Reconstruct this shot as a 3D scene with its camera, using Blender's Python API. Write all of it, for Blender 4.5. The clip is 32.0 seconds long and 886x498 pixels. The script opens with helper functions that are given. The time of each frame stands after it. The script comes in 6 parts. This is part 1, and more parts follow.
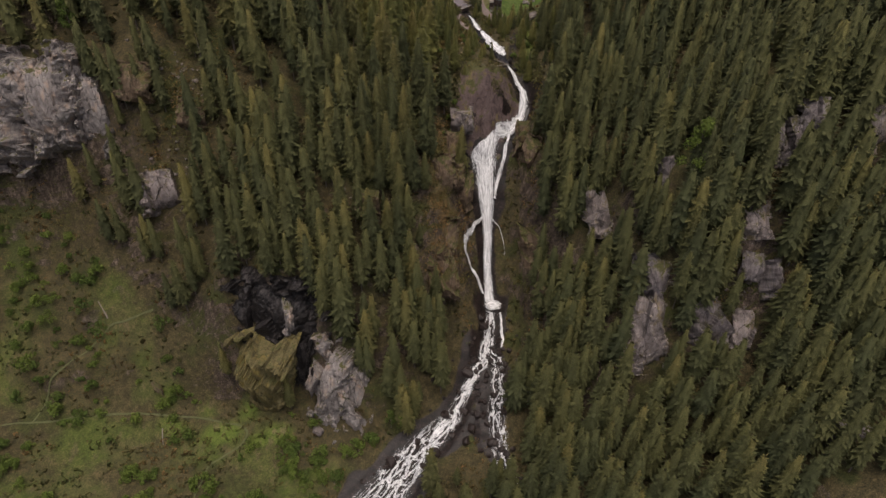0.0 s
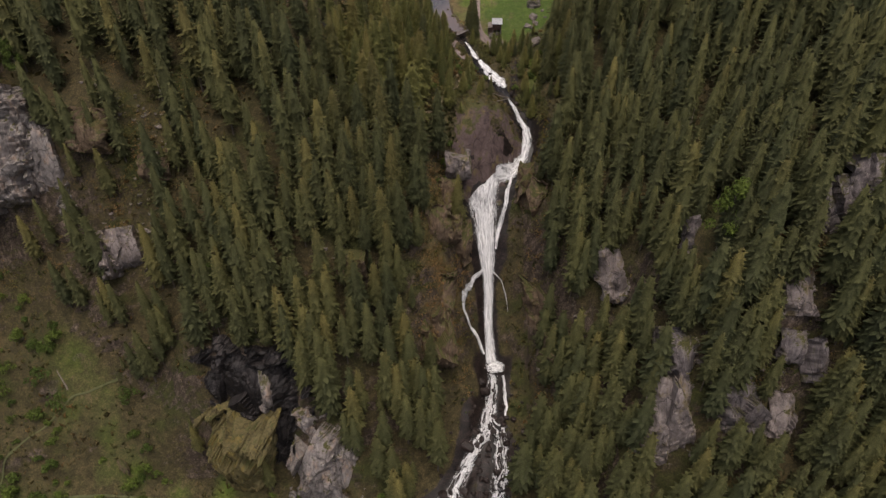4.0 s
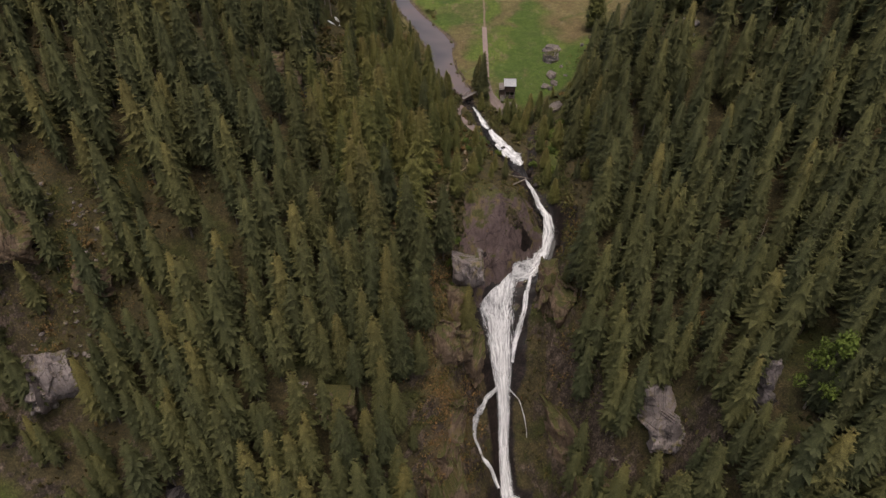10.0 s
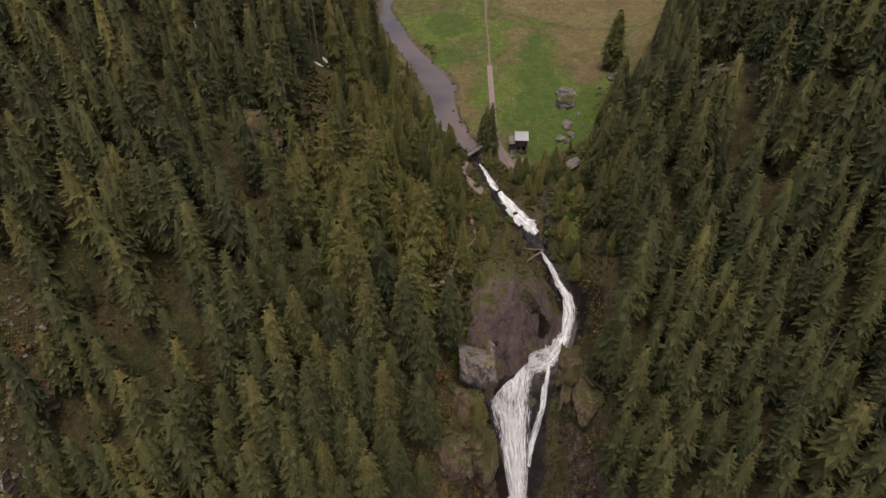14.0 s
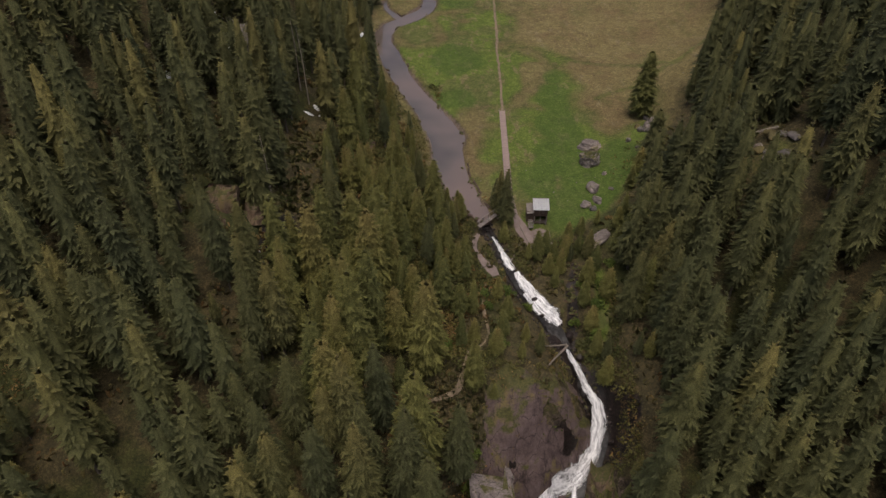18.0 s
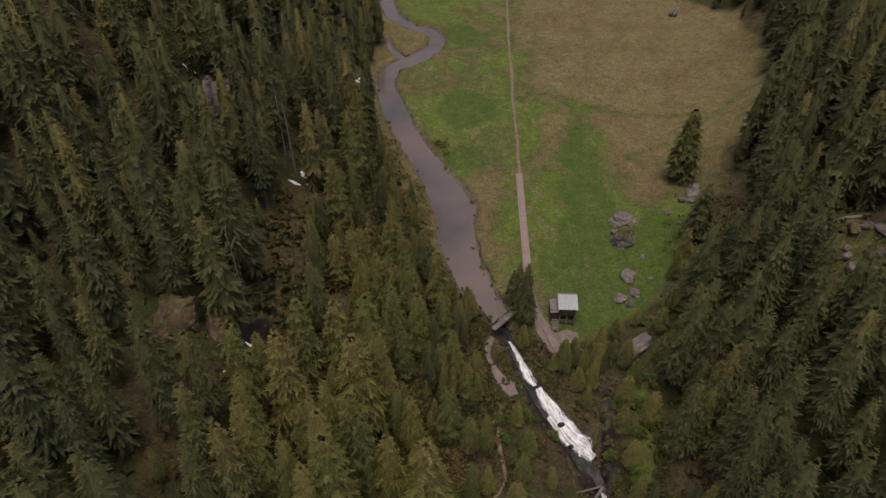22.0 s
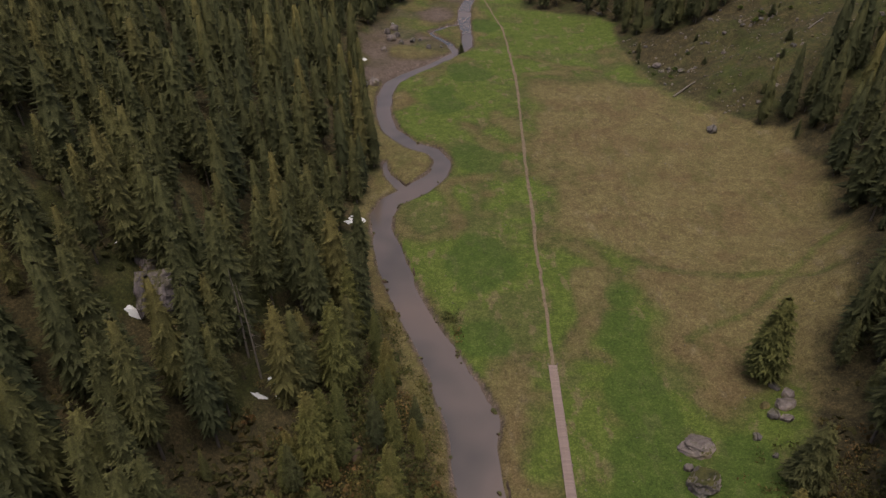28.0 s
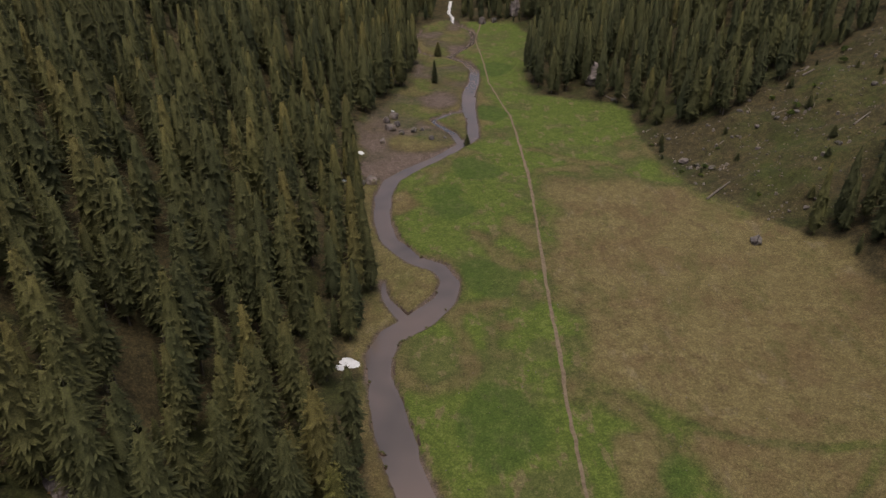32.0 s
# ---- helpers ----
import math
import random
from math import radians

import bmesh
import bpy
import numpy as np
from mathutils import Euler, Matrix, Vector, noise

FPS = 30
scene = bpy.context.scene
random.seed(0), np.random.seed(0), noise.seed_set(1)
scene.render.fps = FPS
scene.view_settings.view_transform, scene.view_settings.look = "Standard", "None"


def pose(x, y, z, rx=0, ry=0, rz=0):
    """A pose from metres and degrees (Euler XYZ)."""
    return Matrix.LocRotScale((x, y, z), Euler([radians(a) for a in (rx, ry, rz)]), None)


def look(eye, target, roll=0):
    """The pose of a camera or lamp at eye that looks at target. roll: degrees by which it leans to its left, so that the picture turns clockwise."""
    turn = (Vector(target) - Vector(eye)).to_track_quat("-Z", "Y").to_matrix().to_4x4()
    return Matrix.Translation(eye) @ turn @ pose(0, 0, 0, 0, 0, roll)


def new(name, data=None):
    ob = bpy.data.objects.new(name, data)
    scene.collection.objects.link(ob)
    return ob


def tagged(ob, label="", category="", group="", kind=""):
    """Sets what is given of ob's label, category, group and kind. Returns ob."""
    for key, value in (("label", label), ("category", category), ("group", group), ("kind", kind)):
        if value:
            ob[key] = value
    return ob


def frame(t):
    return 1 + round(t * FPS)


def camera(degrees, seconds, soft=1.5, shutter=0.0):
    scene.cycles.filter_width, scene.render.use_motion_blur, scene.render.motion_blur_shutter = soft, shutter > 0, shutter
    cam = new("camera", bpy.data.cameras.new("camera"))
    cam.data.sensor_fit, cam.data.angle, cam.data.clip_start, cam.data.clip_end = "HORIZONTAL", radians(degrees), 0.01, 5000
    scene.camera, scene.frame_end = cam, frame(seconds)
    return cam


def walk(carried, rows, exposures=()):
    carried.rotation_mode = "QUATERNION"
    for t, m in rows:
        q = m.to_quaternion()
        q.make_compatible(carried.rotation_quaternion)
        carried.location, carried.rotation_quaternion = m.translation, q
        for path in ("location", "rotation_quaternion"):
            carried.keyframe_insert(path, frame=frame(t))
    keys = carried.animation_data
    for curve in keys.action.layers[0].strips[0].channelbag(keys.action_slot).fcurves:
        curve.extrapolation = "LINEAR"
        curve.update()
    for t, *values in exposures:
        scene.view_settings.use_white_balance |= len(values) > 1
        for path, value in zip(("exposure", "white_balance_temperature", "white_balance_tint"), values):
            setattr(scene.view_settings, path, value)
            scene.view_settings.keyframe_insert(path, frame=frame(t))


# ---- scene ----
cam = camera(66.5, 32.0)
PATH = [
    (0, (-1.852, -2.16, 96.249), (-1.817, -0.641, 94.948), 0.8),
    (1, (-0.882, 4.835, 96.322), (-0.852, 6.35, 95.017), 0.6),
    (2, (0.202, 12.261, 96.427), (0.228, 13.772, 95.117), 0.3),
    (3, (1.058, 19.887, 96.451), (1.079, 21.395, 95.138), 0.0),
    (3.5, (1.192, 23.838, 96.349), (1.214, 25.345, 95.034), -0.1),
    (5.5, (0.376, 39.51, 96.144), (0.407, 41.014, 94.826), -0.0),
    (6, (0.323, 43.361, 96.059), (0.353, 44.865, 94.74), -0.1),
    (8, (-0.365, 58.289, 95.334), (-0.329, 59.795, 94.02), -0.1),
    (10, (-1.501, 72.689, 94.655), (-1.454, 74.201, 93.346), 0.2),
    (12, (-1.679, 87.659, 94.14), (-1.63, 89.173, 92.835), -0.1),
    (14, (-2.424, 102.647, 93.439), (-2.365, 104.164, 92.136), 0.1),
    (14.5, (-2.481, 106.424, 93.332), (-2.421, 107.94, 92.029), 0.1),
    (16.5, (-2.265, 121.494, 92.77), (-2.209, 123.01, 91.466), -0.0),
    (18, (-1.985, 132.674, 93.173), (-1.938, 134.186, 91.864), -0.1),
    (20, (-0.674, 147.644, 91.878), (-0.65, 149.164, 90.579), -0.8),
    (22, (-0.13, 162.574, 90.427), (-0.117, 164.106, 89.141), -0.9),
    (23, (-0.429, 170.031, 90.129), (-0.414, 171.564, 88.845), -0.9),
    (24, (-0.553, 177.432, 90.171), (-0.538, 178.966, 88.886), -0.9),
    (24.5, (-0.78, 181.235, 90.271), (-0.762, 182.766, 88.985), -0.9),
    (25, (-0.958, 185.059, 90.317), (-0.941, 186.596, 89.038), -0.8),
    (25.5, (-1.305, 188.492, 90.359), (-1.284, 190.045, 89.099), -0.7),
    (27.5, (-2.09, 203.87, 90.498), (-2.061, 205.486, 89.321), -0.7),
    (28, (-2.406, 207.705, 90.464), (-2.374, 209.337, 89.308), -0.6),
    (29, (-2.72, 215.737, 90.471), (-2.685, 217.396, 89.355), -0.5),
    (30, (-3.212, 223.658, 90.204), (-3.174, 225.341, 89.124), -0.6),
    (31, (-3.73, 231.652, 90.215), (-3.689, 233.36, 89.175), -0.6),
    (32, (-4.137, 239.71, 90.358), (-4.093, 241.436, 89.348), -0.5),
]
EXPOSURE = 0.32
walk(cam, [(t, look(eye, target, roll)) for t, eye, target, roll in PATH], exposures=[(0.0, EXPOSURE, 6450, 12), (12.0, EXPOSURE, 6450, 12), (22.0, EXPOSURE - 0.3, 6450, 12), (32.0, EXPOSURE - 0.3, 6450, 12)])

# ---- sky and light: a dull, overcast day ----
world = bpy.data.worlds.new("overcast_sky")
scene.world = world
world.use_nodes = True
sky_nodes = world.node_tree.nodes
sky = sky_nodes.new("ShaderNodeTexSky")
sky.sky_type, sky.sun_disc = "NISHITA", False
sky.sun_elevation, sky.sun_rotation = radians(80), radians(180)
sky.air_density, sky.dust_density, sky.ozone_density = 1.0, 7.0, 0.5
sky_nodes["Background"].inputs["Strength"].default_value = 0.095
world.node_tree.links.new(sky.outputs["Color"], sky_nodes["Background"].inputs["Color"])
sun = new("sun", bpy.data.lights.new("sun", "SUN"))
sun.data.energy, sun.data.angle, sun.data.color = 1.1, radians(50), (1.0, 0.95, 0.87)
sun.matrix_world = look((0, 0, 400), (0, 70, 0))


# ---- materials ----
def material(name, rough=0.9):
    m = bpy.data.materials.new(name)
    m.use_nodes = True
    b = m.node_tree.nodes["Principled BSDF"]
    b.inputs["Roughness"].default_value = rough
    b.inputs["Specular IOR Level"].default_value = 0.25
    return m, m.node_tree.nodes, m.node_tree.links, b


def tex_noise(m, scale, detail=5.0, rough=0.6, stretch=(1, 1, 1), coord="Object"):
    n, l = m.node_tree.nodes, m.node_tree.links
    c = n.new("ShaderNodeTexCoord")
    mp = n.new("ShaderNodeMapping")
    mp.inputs["Scale"].default_value = stretch
    t = n.new("ShaderNodeTexNoise")
    t.inputs["Scale"].default_value, t.inputs["Detail"].default_value, t.inputs["Roughness"].default_value = scale, detail, rough
    l.new(c.outputs[coord], mp.inputs["Vector"])
    l.new(mp.outputs["Vector"], t.inputs["Vector"])
    return t.outputs["Fac"]


def ramp(m, fac, stops):
    r = m.node_tree.nodes.new("ShaderNodeValToRGB")
    e = r.color_ramp.elements
    while len(e) < len(stops):
        e.new(0.5)
    for el, (p, c) in zip(e, stops):
        el.position, el.color = p, (*c, 1)
    m.node_tree.links.new(fac, r.inputs["Fac"])
    return r.outputs["Color"]


def limit(m, fac, a, b, lo=0.0, hi=1.0):
    r = m.node_tree.nodes.new("ShaderNodeMapRange")
    r.interpolation_type = "SMOOTHSTEP"
    for i, v in enumerate((a, b, lo, hi)):
        r.inputs[i + 1].default_value = v
    m.node_tree.links.new(fac, r.inputs["Value"])
    return r.outputs["Result"]


def mixed(m, fac, a, b, mode="MIX"):
    x = m.node_tree.nodes.new("ShaderNodeMix")
    x.data_type, x.blend_type = "RGBA", mode
    for socket, value in ((x.inputs[0], fac), (x.inputs[6], a), (x.inputs[7], b)):
        if isinstance(value, (int, float)):
            socket.default_value = value
        elif isinstance(value, tuple):
            socket.default_value = (*value, 1)
        else:
            m.node_tree.links.new(value, socket)
    return x.outputs[2]


def calc(m, op, a, b):
    x = m.node_tree.nodes.new("ShaderNodeMath")
    x.operation = op
    for socket, value in zip(x.inputs, (a, b)):
        if isinstance(value, (int, float)):
            socket.default_value = value
        else:
            m.node_tree.links.new(value, socket)
    return x.outputs[0]


def attribute(m, name):
    a = m.node_tree.nodes.new("ShaderNodeAttribute")
    a.attribute_name = name
    return a


def relief(m, fac, strength, distance):
    b = m.node_tree.nodes.new("ShaderNodeBump")
    b.inputs["Strength"].default_value, b.inputs["Distance"].default_value = strength, distance
    m.node_tree.links.new(fac, b.inputs["Height"])
    m.node_tree.links.new(b.outputs["Normal"], m.node_tree.nodes["Principled BSDF"].inputs["Normal"])


def worn(name, dark, light, scale, rough=0.9, bump=0.5, distance=0.05, fine=6.0, spread=0.18, stretch=(1, 1, 1), spot=None, each=False, moss=0.0):
    """A matt material of two tones with grain at two scales; spot: a third colour in patches; each: objects differ in tone."""
    m, n, l, b = material(name, rough)
    big, small = tex_noise(m, scale, 6, 0.65, stretch), tex_noise(m, scale * fine, 5, 0.7, stretch)
    f = calc(m, "ADD", calc(m, "MULTIPLY", big, 0.6), calc(m, "MULTIPLY", small, 0.4))
    c = ramp(m, f, [(0.5 - spread, dark), (0.5 + spread, light)])
    if distance > 0.1:
        n1 = tex_noise(m, scale * 0.6, 4, 0.6, (1.6, 1.6, 0.5))
        gap = calc(m, "ABSOLUTE", calc(m, "SUBTRACT", n1, 0.5), 0.0)
        c = mixed(m, 1.0, c, limit(m, gap, 0.0, 0.03, 0.25, 1.0), "MULTIPLY")
    if spot:
        c = mixed(m, limit(m, tex_noise(m, scale * 1.7, 7, 0.7), 0.52, 0.62), c, spot)
    if moss:
        g, up = n.new("ShaderNodeNewGeometry"), n.new("ShaderNodeSeparateXYZ")
        l.new(g.outputs["Normal"], up.inputs[0])
        k = calc(m, "ADD", up.outputs["Z"], calc(m, "MULTIPLY", calc(m, "SUBTRACT", big, 0.5), 1.6))
        c = mixed(m, limit(m, k, moss, moss + 0.22), c, ramp(m, small, [(0.35, (0.03, 0.034, 0.012)), (0.6, (0.085, 0.08, 0.026))]))
    if each:
        o = n.new("ShaderNodeObjectInfo")
        k = calc(m, "ADD", calc(m, "MULTIPLY", o.outputs["Random"], 0.5 * each), 1 - 0.25 * each)
        c = mixed(m, 1.0, c, k, "MULTIPLY")
    l.new(c, b.inputs["Base Color"])
    relief(m, f, bump, distance)
    return m


def cliff_rock(name, dark, mid, light, tint, joints=0.35, moss=0.85, streak=0.16, rough=0.85):
    """Jointed rock: mottled at two scales and streaked downwards, with dark cracks, tinted patches and moss on ledges."""
    m, n, l, b = material(name, rough)
    big, run, grain = tex_noise(m, 0.22, 6, 0.65), tex_noise(m, 0.9, 6, 0.7, (1.3, 1.3, streak)), tex_noise(m, 3.0, 5, 0.75)
    f = calc(m, "ADD", calc(m, "MULTIPLY", big, 0.4), calc(m, "ADD", calc(m, "MULTIPLY", run, 0.35), calc(m, "MULTIPLY", grain, 0.25)))
    c = ramp(m, f, [(0.36, dark), (0.48, mid), (0.62, light)])
    c = mixed(m, limit(m, tex_noise(m, 0.3, 5, 0.65, (1, 1, 0.6)), 0.52, 0.66, 0, 0.8), c, mixed(m, grain, tint, tuple(v * 1.6 for v in tint)))
    co, mp, warp = n.new("ShaderNodeTexCoord"), n.new("ShaderNodeMapping"), n.new("ShaderNodeVectorMath")
    mp.inputs["Scale"].default_value, mp.inputs["Rotation"].default_value = (0.32, 0.32, 0.11), (0.0, 0.35, 0.0)
    v, nz = n.new("ShaderNodeTexVoronoi"), n.new("ShaderNodeTexNoise")
    nz.inputs["Scale"].default_value, nz.inputs["Detail"].default_value = 1.2, 5
    v.feature = "DISTANCE_TO_EDGE"
    v.inputs["Scale"].default_value = 1.0
    l.new(co.outputs["Object"], mp.inputs["Vector"])
    l.new(mp.outputs["Vector"], nz.inputs["Vector"])
    warp.operation = "MULTIPLY_ADD"
    warp.inputs[1].default_value = (0.9, 0.9, 0.9)
    l.new(nz.outputs["Color"], warp.inputs[0])
    l.new(mp.outputs["Vector"], warp.inputs[2])
    l.new(warp.outputs[0], v.inputs["Vector"])
    crack = limit(m, v.outputs["Distance"], 0.0, 0.03, joints, 1.0)
    c = mixed(m, 1.0, c, crack, "MULTIPLY")
    g, up = n.new("ShaderNodeNewGeometry"), n.new("ShaderNodeSeparateXYZ")
    l.new(g.outputs["Normal"], up.inputs[0])
    k = calc(m, "ADD", up.outputs["Z"], calc(m, "MULTIPLY", calc(m, "SUBTRACT", big, 0.5), 1.8))
    c = mixed(m, limit(m, k, moss, moss + 0.2), c, ramp(m, grain, [(0.35, (0.03, 0.034, 0.012)), (0.6, (0.09, 0.082, 0.026))]))
    l.new(c, b.inputs["Base Color"])
    relief(m, calc(m, "ADD", f, calc(m, "MULTIPLY", crack, 0.3)), 0.7, 0.25)
    return m


def ground_material():
    m, n, l, b = material("ground_cover", 0.95)
    cover = attribute(m, "cover")
    parts = n.new("ShaderNodeSeparateColor")
    l.new(cover.outputs["Color"], parts.inputs["Color"])
    edge = tex_noise(m, 0.35, 6, 0.7)
    fine, mid, wide = tex_noise(m, 2.2, 6, 0.75), tex_noise(m, 0.5, 5, 0.65), tex_noise(m, 0.06, 5, 0.6)
    blades = calc(m, "ADD", calc(m, "MULTIPLY", fine, 0.55), calc(m, "MULTIPLY", mid, 0.45))
    floor = ramp(m, blades, [(0.36, (0.02, 0.017, 0.01)), (0.48, (0.05, 0.042, 0.019)), (0.58, (0.088, 0.066, 0.03)), (0.7, (0.14, 0.095, 0.054))])
    floor = mixed(m, limit(m, wide, 0.5, 0.62, 0, 0.7), floor, ramp(m, blades, [(0.36, (0.02, 0.028, 0.008)), (0.64, (0.055, 0.065, 0.015))]))
    rock = ramp(m, calc(m, "ADD", calc(m, "MULTIPLY", tex_noise(m, 0.5, 8, 0.75, (1, 1, 0.35)), 0.6), calc(m, "MULTIPLY", fine, 0.4)),
                [(0.4, (0.018, 0.014, 0.011)), (0.5, (0.06, 0.044, 0.032)), (0.62, (0.19, 0.145, 0.115))])
    green = ramp(m, blades, [(0.34, (0.05, 0.075, 0.014)), (0.52, (0.092, 0.123, 0.021)), (0.68, (0.145, 0.16, 0.045))])
    dry = ramp(m, blades, [(0.34, (0.084, 0.066, 0.026)), (0.5, (0.15, 0.121, 0.05)), (0.68, (0.215, 0.176, 0.082))])
    green = mixed(m, limit(m, tex_noise(m, 0.045, 4, 0.6), 0.52, 0.58, 0, 0.6), green, ramp(m, blades, [(0.34, (0.055, 0.06, 0.018)), (0.66, (0.115, 0.108, 0.044))]))
    dry = mixed(m, limit(m, tex_noise(m, 0.05, 6, 0.7), 0.45, 0.65, 0, 0.5), dry, ramp(m, blades, [(0.34, (0.075, 0.046, 0.022)), (0.66, (0.15, 0.095, 0.05))]))
    dry = mixed(m, limit(m, tex_noise(m, 0.09, 6, 0.7, (1.4, 0.8, 1)), 0.52, 0.62, 0, 0.6), dry, ramp(m, blades, [(0.34, (0.06, 0.062, 0.018)), (0.66, (0.125, 0.115, 0.04))]))
    worn_out = tex_noise(m, 0.16, 7, 0.72, (1.5, 0.6, 1))
    dry = mixed(m, limit(m, worn_out, 0.56, 0.66, 0, 0.55), dry, ramp(m, blades, [(0.34, (0.13, 0.1, 0.06)), (0.66, (0.235, 0.19, 0.115))]))
    dry = mixed(m, limit(m, worn_out, 0.42, 0.34, 0, 0.5), dry, ramp(m, blades, [(0.34, (0.05, 0.034, 0.018)), (0.66, (0.11, 0.075, 0.04))]))
    green = mixed(m, limit(m, tex_noise(m, 0.2, 7, 0.7, (1.3, 0.7, 1)), 0.54, 0.62, 0, 0.75), green, ramp(m, blades, [(0.34, (0.11, 0.09, 0.04)), (0.66, (0.21, 0.165, 0.09))]))
    bare = ramp(m, blades, [(0.34, (0.07, 0.05, 0.04)), (0.66, (0.2, 0.15, 0.125))])
    steep = n.new("ShaderNodeSeparateXYZ")
    g = n.new("ShaderNodeNewGeometry")
    l.new(g.outputs["True Normal"], steep.inputs[0])
    wild = calc(m, "ADD", steep.outputs["Z"], calc(m, "MULTIPLY", calc(m, "SUBTRACT", edge, 0.5), 0.7))
    c = mixed(m, limit(m, wild, 0.5, 0.36), floor, rock)
    # near-black for soaked ground and for the west hollow's painted shade
    damp = ramp(m, blades, [(0.38, (0.006, 0.005, 0.0045)), (0.52, (0.02, 0.014, 0.012)), (0.68, (0.06, 0.042, 0.035))])
    for name, colour in (("Green", dry), ("Red", green), ("Blue", bare)):
        k = calc(m, "ADD", parts.outputs[name], calc(m, "MULTIPLY", calc(m, "SUBTRACT", edge, 0.5), 0.6))
        c = mixed(m, calc(m, "MULTIPLY", limit(m, k, 0.05, 0.95), limit(m, parts.outputs[name], 0.02, 0.2)), c, colour)
    lush = calc(m, "ADD", attribute(m, "lush").outputs["Fac"], calc(m, "MULTIPLY", calc(m, "SUBTRACT", edge, 0.5), 0.5))
    c = mixed(m, limit(m, lush, 0.2, 0.8, 0.0, 0.75), c, ramp(m, blades, [(0.34, (0.03, 0.056, 0.01)), (0.52, (0.056, 0.09, 0.015)), (0.68, (0.1, 0.125, 0.032))]))
    soak_and_shade = attribute(m, "soak_and_shade").outputs["Fac"]
    soak_and_shade = limit(m, calc(m, "ADD", soak_and_shade, calc(m, "MULTIPLY", calc(m, "SUBTRACT", edge, 0.5), 0.8)), 0.35, 0.65)
    c = mixed(m, soak_and_shade, c, damp)
    grain = tex_noise(m, 5.0, 4, 0.75)
    c = mixed(m, 1.0, c, limit(m, grain, 0.3, 0.7, 0.65, 1.35), "MULTIPLY")
    tuft = tex_noise(m, 1.1, 3, 0.8)
    c = mixed(m, 1.0, c, limit(m, tuft, 0.32, 0.68, 0.86, 1.14), "MULTIPLY")
    l.new(c, b.inputs["Base Color"])
    l.new(limit(m, soak_and_shade, 0, 1, 0.95, 0.45), b.inputs["Roughness"])
    relief(m, blades, 0.7, 0.25)
    return m


def foliage(name, dark, light, tip, forest):
    m, n, l, b = material(name, 0.8)
    g = n.new("ShaderNodeNewGeometry")
    # both tints rise with height: cone colour and painted top light
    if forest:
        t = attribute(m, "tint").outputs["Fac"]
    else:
        t = calc(m, "ADD", calc(m, "MULTIPLY", n.new("ShaderNodeObjectInfo").outputs["Random"], 0.75), attribute(m, "cones_and_toplight").outputs["Fac"])
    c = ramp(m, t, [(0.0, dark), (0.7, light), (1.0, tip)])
    k = calc(m, "ADD", calc(m, "MULTIPLY", g.outputs["Random Per Island"], 0.34), 0.83)
    c = mixed(m, 1.0, c, k, "MULTIPLY")
    spots = n.new("ShaderNodeTexNoise")
    spots.inputs["Scale"].default_value, spots.inputs["Detail"].default_value, spots.inputs["Roughness"].default_value = 4.2, 3.0, 0.8
    l.new(g.outputs["Position"], spots.inputs["Vector"])
    k = limit(m, spots.outputs["Fac"], 0.34, 0.66, 0.65, 1.35)
    c = mixed(m, 1.0, c, k, "MULTIPLY")
    l.new(c, b.inputs["Base Color"])
    return m


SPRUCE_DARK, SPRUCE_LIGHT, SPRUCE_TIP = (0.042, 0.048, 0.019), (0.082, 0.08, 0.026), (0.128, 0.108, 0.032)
M_GROUND = ground_material()
M_NEEDLES = foliage("spruce_needles", SPRUCE_DARK, SPRUCE_LIGHT, SPRUCE_TIP, False)
M_FOREST = foliage("spruce_forest_needles", SPRUCE_DARK, SPRUCE_LIGHT, SPRUCE_TIP, True)
M_OLIVE = foliage("young_olive_needles", (0.07, 0.077, 0.022), (0.12, 0.114, 0.029), (0.156, 0.124, 0.037), False)
M_LEAVES = foliage("birch_leaves", (0.055, 0.082, 0.015), (0.1, 0.132, 0.022), (0.155, 0.165, 0.033), False)
M_BARK = worn("spruce_bark", (0.07, 0.055, 0.042), (0.22, 0.185, 0.15), 1.5, bump=0.8, stretch=(3, 3, 0.6))
M_ROCK = worn("grey_rock", (0.045, 0.038, 0.035), (0.3, 0.265, 0.25), 0.25, moss=0.8, bump=1.0, distance=0.3, fine=5, spread=0.2, spot=(0.09, 0.085, 0.03))
M_BROWN_ROCK = worn("brown_mossy_rock", (0.045, 0.03, 0.026), (0.19, 0.125, 0.09), 0.3, moss=0.6, bump=1.0, distance=0.3, fine=5, spread=0.2, spot=(0.11, 0.095, 0.03))
M_WET_ROCK = worn("wet_black_rock", (0.012, 0.01, 0.009), (0.06, 0.042, 0.036), 0.7, rough=0.45, bump=1.0, distance=0.25)
# ---- the lie of the land: cross sections of the valley, met at right angles to the flight ----
SECTIONS = {}


def section(y, *points):
    """One cross section of the ground at y: pairs of x and height."""
    SECTIONS[y] = (np.array([p[0] for p in points], float), np.array([p[1] for p in points], float))


